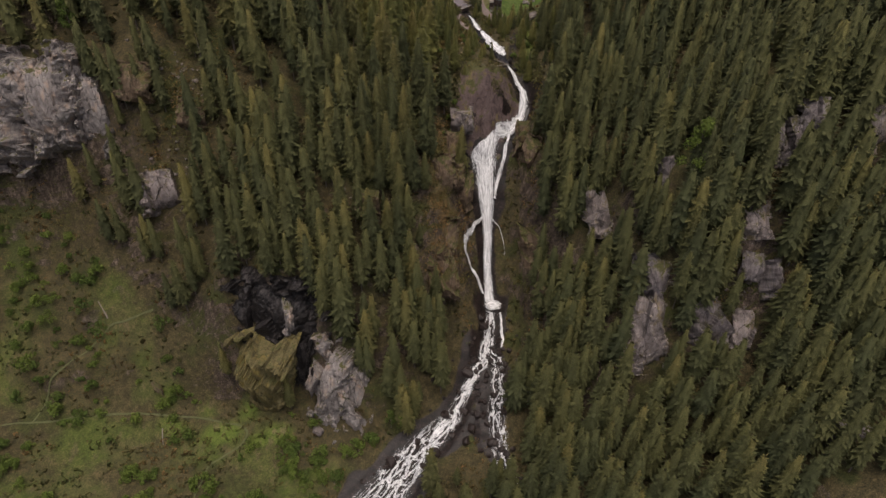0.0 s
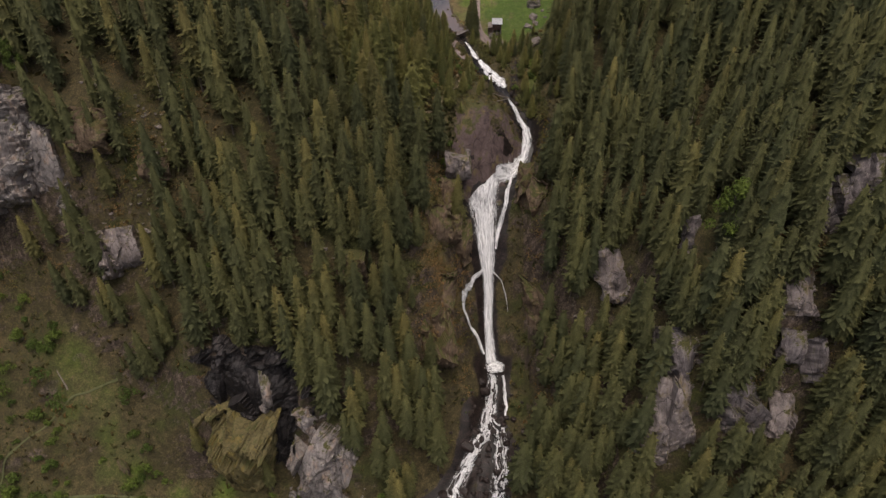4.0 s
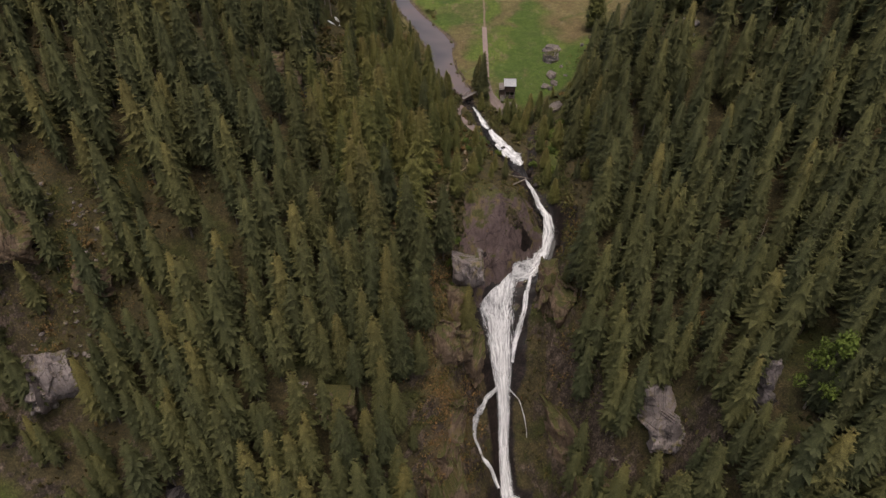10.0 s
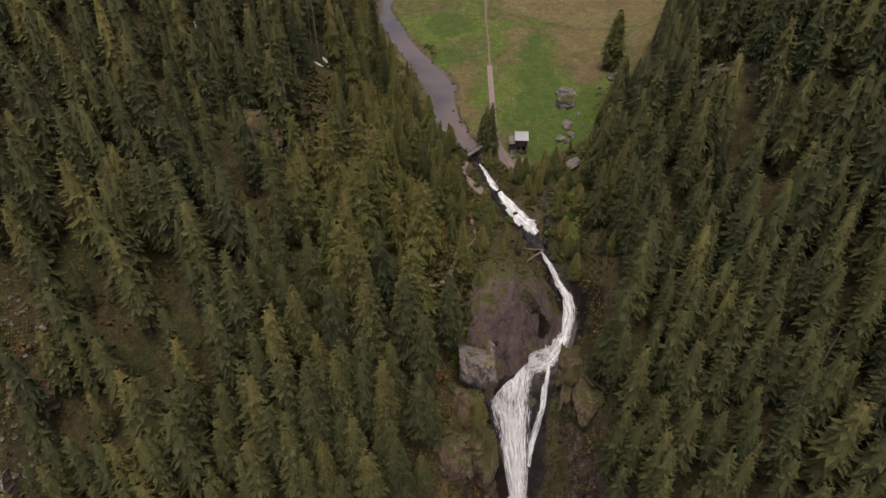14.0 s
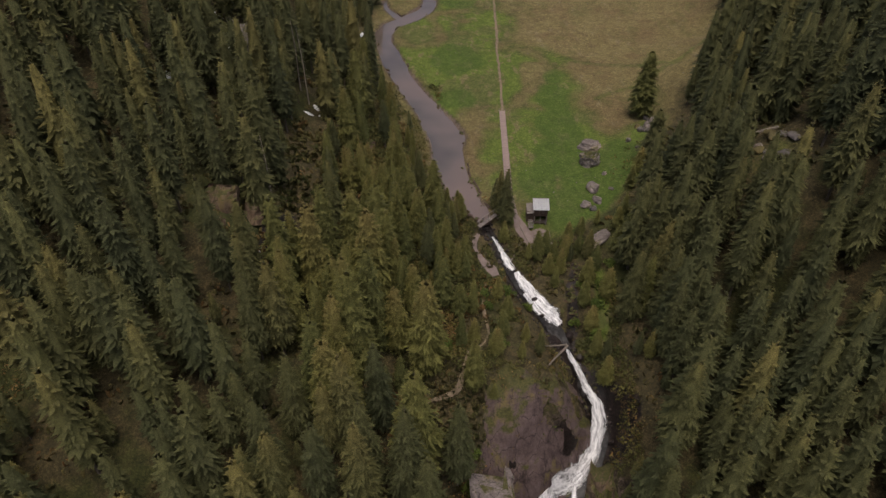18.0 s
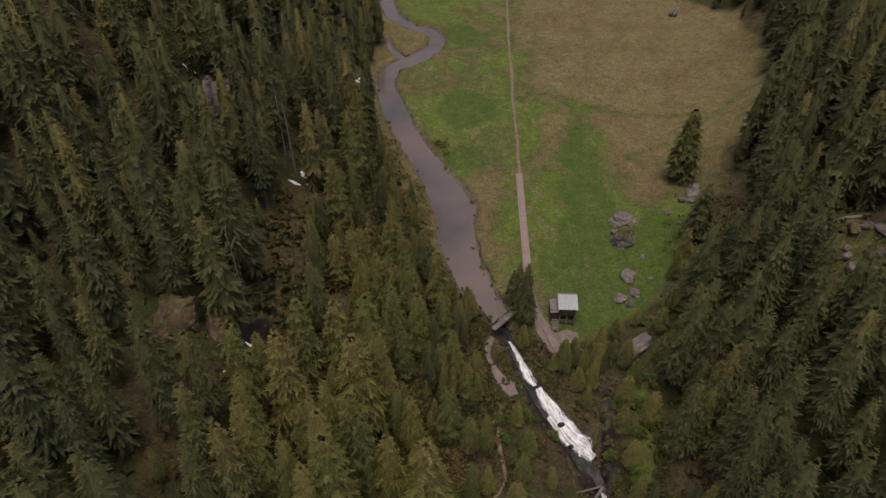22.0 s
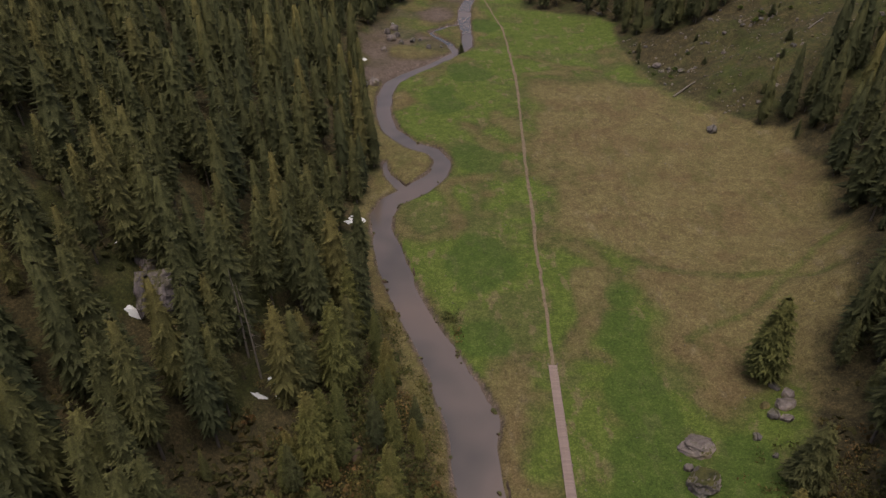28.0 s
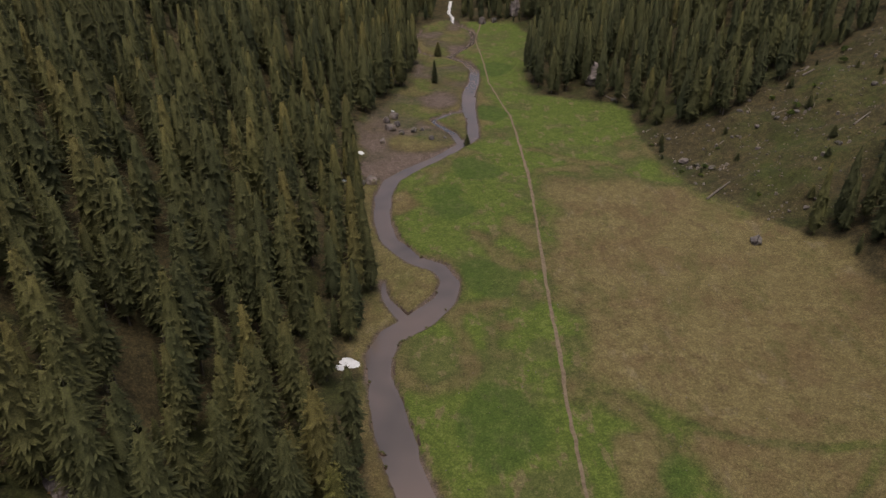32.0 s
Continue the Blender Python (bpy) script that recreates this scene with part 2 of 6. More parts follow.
# outer ends of the first two are unseen, raised to dim the lower gorge
section(-200, (-900, 420), (-170, -20), (-60, -125), (30, -125), (170, -10), (900, 460))
section(60, (-900, 420), (-170, -66), (-100, -94), (-20, -100), (20, -98), (45, -86), (80, -64), (170, -4), (900, 460))
section(100, (-900, 120), (-170, -82), (-100, -93), (-60, -95), (-20, -94), (10, -91), (28, -88), (48, -76), (70, -62), (95, -48), (170, -12), (900, 220))
section(122, (-900, 130), (-170, -80), (-100, -90), (-60, -91), (-32, -90), (-10, -86), (12, -82), (28, -79), (42, -66), (52, -46), (60, -38), (75, -35), (84, -31), (94, -20), (110, -10), (120, -4), (170, 24), (900, 240))
section(134, (-900, 140), (-170, -77), (-100, -86), (-62, -88), (-48, -84), (-34, -78), (-16, -74), (4, -80), (16, -79), (28, -77), (40, -60), (50, -40), (58, -27), (68, -13), (80, -5), (90, -3), (105, -5), (120, 4), (170, 30), (900, 250))
section(150, (-900, 150), (-170, -66), (-120, -72), (-87, -70), (-68, -52), (-50, -46), (-32, -44), (-12, -50), (6, -68), (18, -75), (28, -72), (38, -53), (49, -33), (56, -18), (62, -9), (72, 0), (85, 11), (100, 16), (120, 22), (170, 42), (900, 260))
section(165, (-900, 160), (-170, -50), (-120, -58), (-87, -44), (-60, -30), (-40, -25), (-18, -23), (0, -37), (11, -62), (20, -68), (29, -61), (38, -34), (50, -19), (65, -8), (80, 4), (100, 18), (120, 28), (170, 48), (900, 270))
section(178, (-900, 170), (-170, -36), (-125, -42), (-87, -22), (-70, -18), (-55, -17), (-30, -14), (-10, -14), (3, -23), (11, -44), (19, -50), (28, -43), (36, -22), (45, -14), (65, -4), (85, 9), (120, 30), (170, 52), (900, 280))
section(192, (-900, 180), (-170, 2), (-130, -6), (-114, -6), (-95, 2), (-87, 1), (-70, -1), (-55, -4), (-30, -4), (-5, -8), (5, -16), (10, -27), (22, -29), (29, -25), (37, -14), (50, -9), (70, 2), (90, 15), (120, 33), (170, 56), (900, 290))
section(210, (-900, 190), (-170, 24), (-120, 17), (-85, 11), (-55, 7), (-30, 3), (-10, -4), (4, -4), (20, -5), (26, -11), (31, -15), (37, -8), (45, -5), (55, -2), (75, 13), (100, 29), (170, 64), (900, 300))
section(232, (-900, 230), (-170, 44), (-120, 34), (-85, 25), (-57, 18), (-40, 18), (-35, 14), (-29, 6), (-18, 0), (-8, -2), (5, -2), (13, -3), (18, -5), (26, -5), (33, -2), (45, 2), (55, 8), (66, 17), (100, 38), (170, 76), (900, 330))
section(255, (-900, 260), (-170, 64), (-120, 50), (-85, 37), (-50, 17), (-30, 7), (-15, 3), (-3, 1.2), (2, 0.6), (12, 0.6), (25, 1), (38, 1.2), (46, 3), (60, 13), (75, 24), (110, 45), (170, 82), (900, 340))
section(290, (-900, 300), (-170, 92), (-85, 52), (-50, 28), (-40, 20), (-30, 10), (-17, 2), (-9, 0.6), (10, 0.6), (50, 0.8), (60, 1.6), (68, 6), (85, 19), (120, 45), (170, 82), (900, 350))
section(340, (-900, 320), (-170, 92), (-85, 46), (-50, 21), (-31, 5), (-22, 1.2), (-16, 0.6), (20, 0.6), (80, 0.9), (92, 3), (108, 16), (170, 60), (900, 330))
section(390, (-900, 320), (-170, 84), (-85, 40), (-45, 16), (-29, 4), (-21, 0.8), (40, 0.6), (86, 1), (98, 3), (114, 14), (170, 46), (900, 320))
section(450, (-900, 320), (-170, 78), (-90, 40), (-52, 16), (-36, 4), (-24, 1.2), (0, 0.6), (60, 0.8), (76, 2), (90, 8), (132, 25), (170, 44), (900, 330))
section(520, (-900, 330), (-170, 78), (-90, 42), (-50, 19), (-27, 5), (-10, 1.2), (4, 0.8), (60, 1.2), (76, 4), (100, 14), (170, 48), (900, 350))
section(640, (-900, 350), (-170, 90), (-80, 46), (-40, 18), (-18, 3), (-2, 1), (40, 1.2), (60, 5), (100, 25), (170, 64), (900, 380))
section(700, (-900, 370), (-170, 104), (-70, 52), (-25, 18), (0, 8), (18, 5), (40, 10), (80, 34), (170, 84), (900, 400))
section(820, (-900, 420), (-170, 150), (-60, 90), (10, 62), (60, 80), (170, 130), (900, 440))
section(1500, (-900, 420), (-170, 230), (60, 150), (170, 220), (900, 440))
section(2600, (-900, 460), (60, 240), (900, 480))

# the river through the meadow: x, y, half width
RIVER = [(11.2, 249, 1.4), (10.1, 252.5, 1.9), (7.4, 257, 3.4), (5, 265, 3.4), (3.7, 272, 4.1), (3.5, 278.5, 4.2), (3.9, 284, 5.2), (2, 290.5, 4.8), (-0.5, 297.5, 4.0), (-3.5, 305, 3.7), (-6.3, 313, 3.4), (-9.4, 322, 3.4), (-11.2, 329, 3.7), (-12.8, 336, 3.2), (-14.5, 343, 2.8), (-14.9, 350, 3.2), (-12.8, 356.5, 3.2), (-6, 363, 3.4), (-0.4, 370.5, 3.2), (1.2, 378, 2.7), (-1.5, 384.5, 2.6), (-8, 388.5, 2.6), (-14, 398, 2.9), (-17, 410, 2.8), (-17.6, 426, 3.0), (-15.4, 438, 2.9),
         (-9, 447, 2.6), (0, 456, 2.6), (7.5, 466, 2.4), (13.5, 474, 2.4)]
RIVER_FAR = [(13.5, 474, 2.4), (14.2, 490, 2.4), (13.8, 508, 3.2), (15, 526, 3.2), (18.4, 544, 2.8), (20, 562, 2.5), (17, 577, 2.4), (9, 588, 1.8), (15, 600, 1.8), (22, 614, 1.8), (24.5, 630, 1.8), (24, 645, 1.8), (16, 657, 1.8), (13.4, 667, 2.0)]
RIVER_ARM = [(8.5, 467, 1.8), (6.5, 478, 1.4), (2, 486, 1.4), (-1.4, 493.5, 1.2), (5, 500.5, 1.4), (12.5, 505, 1.6)]
RIVER_INLET = [(-15.5, 378, 1.0), (-14.4, 371, 1.2), (-10.5, 364, 1.6)]
RIVER_WEST = [(9, 588, 1.2), (0, 590, 1.0), (-7, 597, 1.4), (-10, 620, 1.2), (-5, 646, 1.0)]
# the torrent above the fall, between rock walls
TORRENT = [(11.2, 249, 1.0), (13.2, 243, 0.9), (15.4, 237, 1.2), (18.2, 232, 1.7), (21.2, 227.8, 2.0), (24, 222.8, 2.1), (25.3, 217, 1.4), (27, 213.5, 1.4), (29.6, 210.5, 1.5), (30.6, 206.5, 2.2), (28, 201, 2.3), (24, 196, 2.6)]

# a dry rocky gully beside the torrent
GULLY = [(29.5, 239, 0.5), (28.4, 235, 0.8), (27.6, 231, 1.2), (27.5, 226.5, 1.2), (26.6, 222.5, 0.8)]
# a strip of fresh grass east of the torrent
GREEN_STRIP = [(33.4, 234, 1.0), (32.6, 227, 1.8), (32.4, 220, 1.2)]
# a dark rock hollow: only its shade is painted, the ground isn't cut
GULLY_WEST = [(-30.4, 244, 1.2), (-32, 237, 2.4), (-31.4, 230, 2.2), (-30, 224, 1.0)]

# the fall: from the bend above the lip, over the veil and the column into the pool
FALL = [(27.6, 213, 0.9), (29.8, 210.8, 1.0), (30.6, 207.8, 1.7), (28.6, 203.5, 1.6), (25.6, 200.6, 1.8), (21.5, 198, 2.5), (17.5, 195.8, 4.4), (15.4, 192.4, 6.0), (15.4, 188, 5.2), (16.8, 182.5, 3.4), (17.2, 178.5, 2.1), (17.2, 170, 2.0), (17.8, 164, 2.4), (18.6, 160.8, 3.3)]
LOWER = [(18.6, 159, 2.0), (17.4, 152, 2.1), (16.4, 147, 2.4), (14.8, 142, 2.2), (11, 136, 2.1), (8.4, 132, 2.2), (5, 125.5, 3.0), (-0.5, 120.5, 4.4), (-6.4, 115.6, 5.6), (-10.6, 110.8, 6.2), (-15, 105.6, 7.0), (-21, 99, 7.5), (-30, 90, 8), (-44, 76, 8)]
LOWER_EAST = [(16.4, 146, 0.8), (19, 143, 1.0), (20.8, 138, 0.8), (20.6, 134.5, 0.6), (17.5, 131, 0.6), (15.8, 127, 0.8), (16.8, 120, 0.9), (19, 114, 0.9), (20.4, 106, 1.1), (21, 98, 1.2), (22, 84, 1.4)]


def value_noise(x, y, scale, seed):
    """Smooth noise in -1 to 1 for arrays of places."""
    x, y = np.asarray(x, float) / scale + seed * 17.31, np.asarray(y, float) / scale - seed * 9.77
    i, j = np.floor(x), np.floor(y)
    u, v = x - i, y - j
    u, v = u * u * (3 - 2 * u), v * v * (3 - 2 * v)

    def corner(a, b):
        h = np.sin(a * 127.1 + b * 311.7 + seed * 74.7) * 43758.5453
        return h - np.floor(h)
    return 2 * ((corner(i, j) * (1 - u) + corner(i + 1, j) * u) * (1 - v) + (corner(i, j + 1) * (1 - u) + corner(i + 1, j + 1) * u) * v) - 1


def along(line, x, y):
    """Distance from the middle of a line of (x, y, half width), in half widths and in metres beyond the bank."""
    x, y = np.asarray(x, float), np.asarray(y, float)
    best, ratio = np.full(x.shape, 1e9), np.full(x.shape, 1e9)
    for (ax, ay, aw), (bx, by, bw) in zip(line, line[1:]):
        dx, dy = bx - ax, by - ay
        k = np.clip(((x - ax) * dx + (y - ay) * dy) / (dx * dx + dy * dy), 0, 1)
        d, w = np.hypot(x - ax - k * dx, y - ay - k * dy), aw + k * (bw - aw)
        best, ratio = np.minimum(best, d - w), np.minimum(ratio, d / w)
    return best, ratio


def step(a, b, v):
    k = np.clip((v - a) / (b - a), 0, 1)
    return k * k * (3 - 2 * k)


STATIONS = sorted(SECTIONS)


def base_height(x, y):
    x, y = np.asarray(x, float), np.asarray(y, float)
    rows = np.stack([np.interp(x, *SECTIONS[s]) for s in STATIONS])
    k = np.clip(np.searchsorted(STATIONS, y) - 1, 0, len(STATIONS) - 2)
    s = np.array(STATIONS, float)
    f = np.clip((y - s[k]) / (s[k + 1] - s[k]), 0, 1)
    pick = lambda n: np.take_along_axis(rows, np.clip(n, 0, len(s) - 1)[None], 0)[0]
    return pick(k) * (1 - f) + pick(k + 1) * f


def wet(x, y):
    """Metres beyond the nearest bank of the river."""
    d = np.full(np.shape(x), 1e9)
    for line in (RIVER, RIVER_FAR, RIVER_ARM, RIVER_INLET, RIVER_WEST):
        d = np.minimum(d, along(line, x, y)[0])
    return d


def height(x, y):
    """The ground's height."""
    x, y = np.asarray(x, float), np.asarray(y, float)
    e = 2.2
    z = sum(base_height(x + a * e, y + b * e) for a, b in ((0, 0), (1, 0), (-1, 0), (0, 1), (0, -1))) / 5
    flat = step(240, 262, y) * (1 - step(1.5, 7, z)) * (1 - step(640, 690, y))
    low = step(-80, -89, z) * (1 - step(126, 140, y))
    rough = (1 - flat) * (1 - 0.75 * low)
    course = np.minimum(along(FALL, x, y)[0], np.minimum(along(LOWER, x, y)[0], along(LOWER_EAST, x, y)[0]))
    rough = rough * (1 - 0.6 * step(6, 0, course))
    z = z + rough * (2.6 * value_noise(x, y, 21, 1) + 1.5 * value_noise(x, y, 9, 2) + 0.8 * value_noise(x, y, 4, 3) + 0.35 * value_noise(x, y, 1.8, 4))
    # ledges on steep ground
    broken = step(-0.1, 0.6, value_noise(x, y, 13, 19))
    z = z + rough * broken * 0.8 * np.sin(z * 0.8 + 5 * value_noise(x, y, 16, 6)) * (1 - step(262, 300, y))
    z = z + flat * (0.28 * value_noise(x, y, 16, 5) + 0.1 * value_noise(x, y, 4, 7))
    # the river's bed, and the gorge of the torrent
    d = wet(x + 0.5 * value_noise(x, y, 5, 8), y + 0.5 * value_noise(x, y, 5, 9))
    bed = step(0.5, -1.4, d)
    z = z * (1 - bed) + np.minimum(z, -0.75) * bed
    d = along(TORRENT, x, y)[0]
    bottom = np.interp(y, [196, 202, 207, 211, 214, 218, 224, 232, 244, 250], [-26, -22, -18, -13.5, -9, -8.6, -8.2, -5.6, -1.8, -0.7])
    cut = step(2.6, 0.0, d) * step(193, 199, y)
    z = z * (1 - cut) + np.minimum(z, bottom) * cut
    z = z - 1.1 * step(2.5, -0.5, course)
    return z


# ---- the ground: one sheet out to the mountains ----
def inside(x, y, polygon):
    x, y = np.asarray(x, float), np.asarray(y, float)
    hit = np.zeros(x.shape, bool)
    for (ax, ay), (bx, by) in zip(polygon, polygon[1:] + polygon[:1]):
        if ay != by:
            hit ^= ((ay > y) != (by > y)) & (x < (bx - ax) * (y - ay) / (by - ay) + ax)
    return hit


def spans(*pieces):
    """Coordinates from pieces of (start, end, step)."""
    return np.concatenate([np.arange(a, b, s) for a, b, s in pieces])


def mesh_from(name, verts, faces, smooth=False):
    me = bpy.data.meshes.new(name)
    me.from_pydata(verts, [], faces)
    if smooth:
        me.polygons.foreach_set("use_smooth", np.ones(len(me.polygons), bool))
    me.update()
    return me


def grid_faces(rows, cols):
    i = np.arange((rows - 1) * cols).reshape(rows - 1, cols)[:, :-1].ravel()
    return np.stack([i, i + 1, i + cols + 1, i + cols], 1)


def mesh_quads(name, verts, quads, smooth=True):
    """A mesh from arrays of places and of quads."""
    me = bpy.data.meshes.new(name)
    verts, quads = np.asarray(verts, np.float32), np.asarray(quads, np.int32)
    me.vertices.add(len(verts))
    me.vertices.foreach_set("co", verts.ravel())
    me.loops.add(quads.size)
    me.loops.foreach_set("vertex_index", quads.ravel())
    me.polygons.add(len(quads))
    me.polygons.foreach_set("loop_start", np.arange(0, quads.size, quads.shape[1], dtype=np.int32))
    me.polygons.foreach_set("use_smooth", np.full(len(quads), smooth))
    me.update(calc_edges=True)
    me.validate()
    return me


MEADOW = [(12, 247), (30, 244), (38, 250), (50, 261), (56, 272), (63, 285), (74, 302), (88, 320), (94, 340), (100, 362), (100, 388), (90, 401), (78, 420), (74, 440), (74, 462), (76, 498), (58, 515), (42, 525), (44, 556), (52, 588), (60, 616), (46, 652),
          (12, 664), (-6, 650), (-14, 622), (-10, 598), (-8, 570), (-12, 530), (-22, 505), (-31, 480), (-29, 452), (-25, 430), (-22, 405), (-18, 390), (-18, 372), (-21, 352), (-17.5, 335), (-15, 318), (-11, 304), (-8, 290), (-3.5, 275), (2, 258)]
DRY = [(46, 286), (42, 300), (39.5, 312), (40, 324), (35, 334), (29, 341), (26.5, 354), (28, 376), (30.5, 420), (32.5, 437), (58, 436), (74, 428), (82, 414), (90, 401), (104, 386), (111, 364), (104, 342), (97, 323), (84, 302), (66, 290)]
CLEARING = [(70, 476), (84, 462), (99, 457), (124, 470), (152, 474), (240, 490), (240, 424), (124, 411), (103, 395), (88, 401), (76, 424), (72, 450)]
LOW_MEADOW = [(-170, 60), (-20, 60), (-22, 104), (-8, 116), (-14, 122), (-28, 124), (-44, 130), (-56, 131), (-66, 134), (-74, 146), (-92, 156), (-104, 166), (-126, 178), (-170, 178)]

GX = spans((-900, -170, 40), (-170, -70, 2.4), (-70, 70, 1.0), (70, 156, 2.0), (156, 901, 35))
GY = spans((-200, 84, 20), (84, 272, 1.05), (272, 500, 1.25), (500, 690, 2.5), (690, 900, 12), (900, 2601, 85))
PX, PY = np.meshgrid(GX, GY)
PZ = height(PX.ravel(), PY.ravel()).reshape(PX.shape)


def ground_at(x, y):
    """The height of the ground's sheet."""
    i = np.clip(np.searchsorted(GX, x) - 1, 0, len(GX) - 2)
    j = np.clip(np.searchsorted(GY, y) - 1, 0, len(GY) - 2)
    u, v = (x - GX[i]) / (GX[i + 1] - GX[i]), (y - GY[j]) / (GY[j + 1] - GY[j])
    return (PZ[j, i] * (1 - u) + PZ[j, i + 1] * u) * (1 - v) + (PZ[j + 1, i] * (1 - u) + PZ[j + 1, i + 1] * u) * v


def blurred_inside(x, y, polygon, r):
    return sum(inside(x + r * math.cos(a), y + r * math.sin(a), polygon) for a in np.arange(8) * math.pi / 4) / 8.0


def build_ground():
    x, y = PX.ravel(), PY.ravel()
    me = mesh_quads("ground", np.stack([x, y, PZ.ravel()], 1), grid_faces(len(GY), len(GX)))
    wx, wy = x + 2.5 * value_noise(x, y, 14, 11), y + 2.5 * value_noise(x, y, 14, 12)
    field = blurred_inside(wx, wy, MEADOW, 1.6)
    mx, my = wx + 4 * value_noise(x, y, 6, 36), wy + 5 * value_noise(x, y, 7, 37)
    dry = 0.5 * blurred_inside(mx, my, DRY, 3) + 0.5 * blurred_inside(mx, my, DRY, 7)
    swirl = value_noise(x * 1.0, y * 0.55, 11, 13) + 0.5 * value_noise(x, y, 5, 14)
    d = wet(x, y)
    pale = step(0.0, 0.9, swirl) * 0.8 + 0.6 * step(5.0, 1.2, d + 2 * value_noise(x, y, 8, 15)) * step(-0.5, 0.6, value_noise(x, y, 18, 16))
    lush = 0 * x
    for px, py, r in ((31, 272, 11), (33, 288, 9), (35, 304, 7), (37, 317, 5), (10, 378, 8), (9, 330, 10), (8, 306, 7), (2, 420, 10), (12, 445, 9), (24, 262, 8), (36, 260, 11), (42, 266, 9), (30, 252, 8), (46, 274, 7), (28, 560, 12), (22, 500, 9)):
        lush = np.maximum(lush, step(r, r * 0.45, np.hypot(wx - px, (wy - py) * 0.7) + 2 * value_noise(x, y, 6, 29)))
    pale = pale * (1 - 0.85 * lush)
    rim = np.interp(y, [p[1] for p in RIVER], [p[0] for p in RIVER])
    heath = step(0.5, -1.5, x - rim) * step(480, 466, y)
    far_rim = np.interp(y, [p[1] for p in RIVER_FAR], [p[0] for p in RIVER_FAR])
    heath = np.maximum(heath, step(0.0, -3.0, x - far_rim) * step(462, 472, y) * (0.5 + 0.5 * step(-0.3, 0.5, value_noise(x, y, 9, 30))))
    pale = np.maximum(pale, 0.78 * heath)
    green = field * (1 - dry) * (1 - np.clip(pale, 0, 0.85))
    tan = field * np.maximum(dry, np.clip(pale, 0, 0.85))
    low = blurred_inside(wx, wy, LOW_MEADOW, 4)
    patch = value_noise(x, y, 17, 17) + 0.6 * value_noise(x, y, 7, 18)
    green = np.maximum(green, low * (0.14 + 0.32 * step(-0.2, 0.8, patch)))
    tan = np.maximum(tan, low * 0.16 * step(-0.6, 0.6, value_noise(x, y, 9, 28)))
    for px, py, r in ((-52, 124, 9), (-36, 112, 9), (-70, 125, 9), (-58, 122, 7), (-40, 117, 8), (-26, 113, 8), (-84, 128, 8), (-96, 136, 7), (-86, 135, 7), (-75, 133, 7), (-64, 131, 7), (-14, 118, 5)):
        green = np.maximum(green, 0.8 * step(r, r * 0.3, np.hypot(wx - px, (wy - py) * 1.4)) * step(-0.9, 0.5, patch))
    green = np.maximum(green, 0.85 * step(1.6, -0.6, along(GREEN_STRIP, wx, wy)[0]))
    cleared = blurred_inside(wx, wy, CLEARING, 3)
    green = np.maximum(green, cleared * (0.1 + 0.2 * step(-0.6, 0.6, patch)))
    tan = np.maximum(tan, cleared * 0.12)
    ledge = step(1.0, 0.45, np.hypot((wx - 4) / 8, (wy - 174) / 22) + 0.25 * value_noise(x, y, 6, 38))
    tan = np.maximum(tan, 0.6 * ledge * step(-0.5, 0.4, value_noise(x, y, 5, 39)))
    green = np.maximum(green, 0.45 * step(8, 4, np.hypot(wx - 67, wy - 241)) * step(-0.6, 0.5, patch))
    ditch = np.minimum(along([(40, 329, 0.5), (51, 323.4, 0.5), (62.3, 320.4, 0.5), (72, 319.7, 0.5), (86, 313.5, 0.5)], wx, wy)[0], along([(48.5, 301.3, 0.5), (52.8, 304.3, 0.6), (62, 310.7, 0.5), (71.5, 317.7, 0.5), (92, 333, 0.5)], wx, wy)[0])
    ditch = field * step(1.3, 0.1, ditch) * 0.5
    old = np.minimum(along([(22, 299, 0.8), (29.7, 310, 1.0), (34.4, 321, 1.2), (31.4, 330.4, 1.4), (27, 335, 1.2)], wx, wy)[0], along([(-11, 344.5, 1.2), (-4.5, 339.5, 1.2), (3.4, 342.2, 1.4), (4.1, 353, 1.2), (0.9, 363.2, 1.2), (11.5, 367.2, 1.4), (16.4, 387, 1.6), (7.2, 402.5, 1.2)], wx, wy)[0])
    old = np.minimum(old, along([(34, 462, 1.0), (46, 452, 1.2), (58, 444, 1.0)], wx, wy)[0])
    old = field * step(3.4, -0.8, old + 1.1 * value_noise(x, y, 4, 19)) * 0.68
    green, tan = green * (1 - old), np.maximum(tan, old)
    green, tan = np.maximum(green, ditch), tan * (1 - ditch)
    bed = step(0.5, -0.6, d) * (y > 246)
    gravel = field * heath * step(400, 430, y) * step(-0.2, 0.5, value_noise(x, y, 12, 35)) * 0.75
    tan = tan * (1 - gravel)
    bed = np.maximum(bed, gravel)
    me.color_attributes.new("cover", "FLOAT_COLOR", "POINT").data.foreach_set("color", np.stack([green * (1 - bed), tan * (1 - bed), bed, np.ones_like(x)], 1).astype(np.float32).ravel())
    course = np.minimum(along(FALL, x, y)[0], np.minimum(along(LOWER, x, y)[0], along(LOWER_EAST, x, y)[0]))
    # wet rock by the water and the gully, plus the west hollow's painted shade
    soak_and_shade = step(4.6, 1.0, course + 2.8 * value_noise(x, y, 6, 24)) + step(0.9, -0.5, along(TORRENT, x, y)[0] + 0.9 * value_noise(x, y, 3, 34)) + 0.9 * step(0.8, -0.4, along(GULLY, x, y)[0]) + 0.9 * step(1.0, -0.6, along(GULLY_WEST, x, y)[0])
    me.attributes.new("soak_and_shade", "FLOAT", "POINT").data.foreach_set("value", np.clip(soak_and_shade, 0, 1).astype(np.float32))
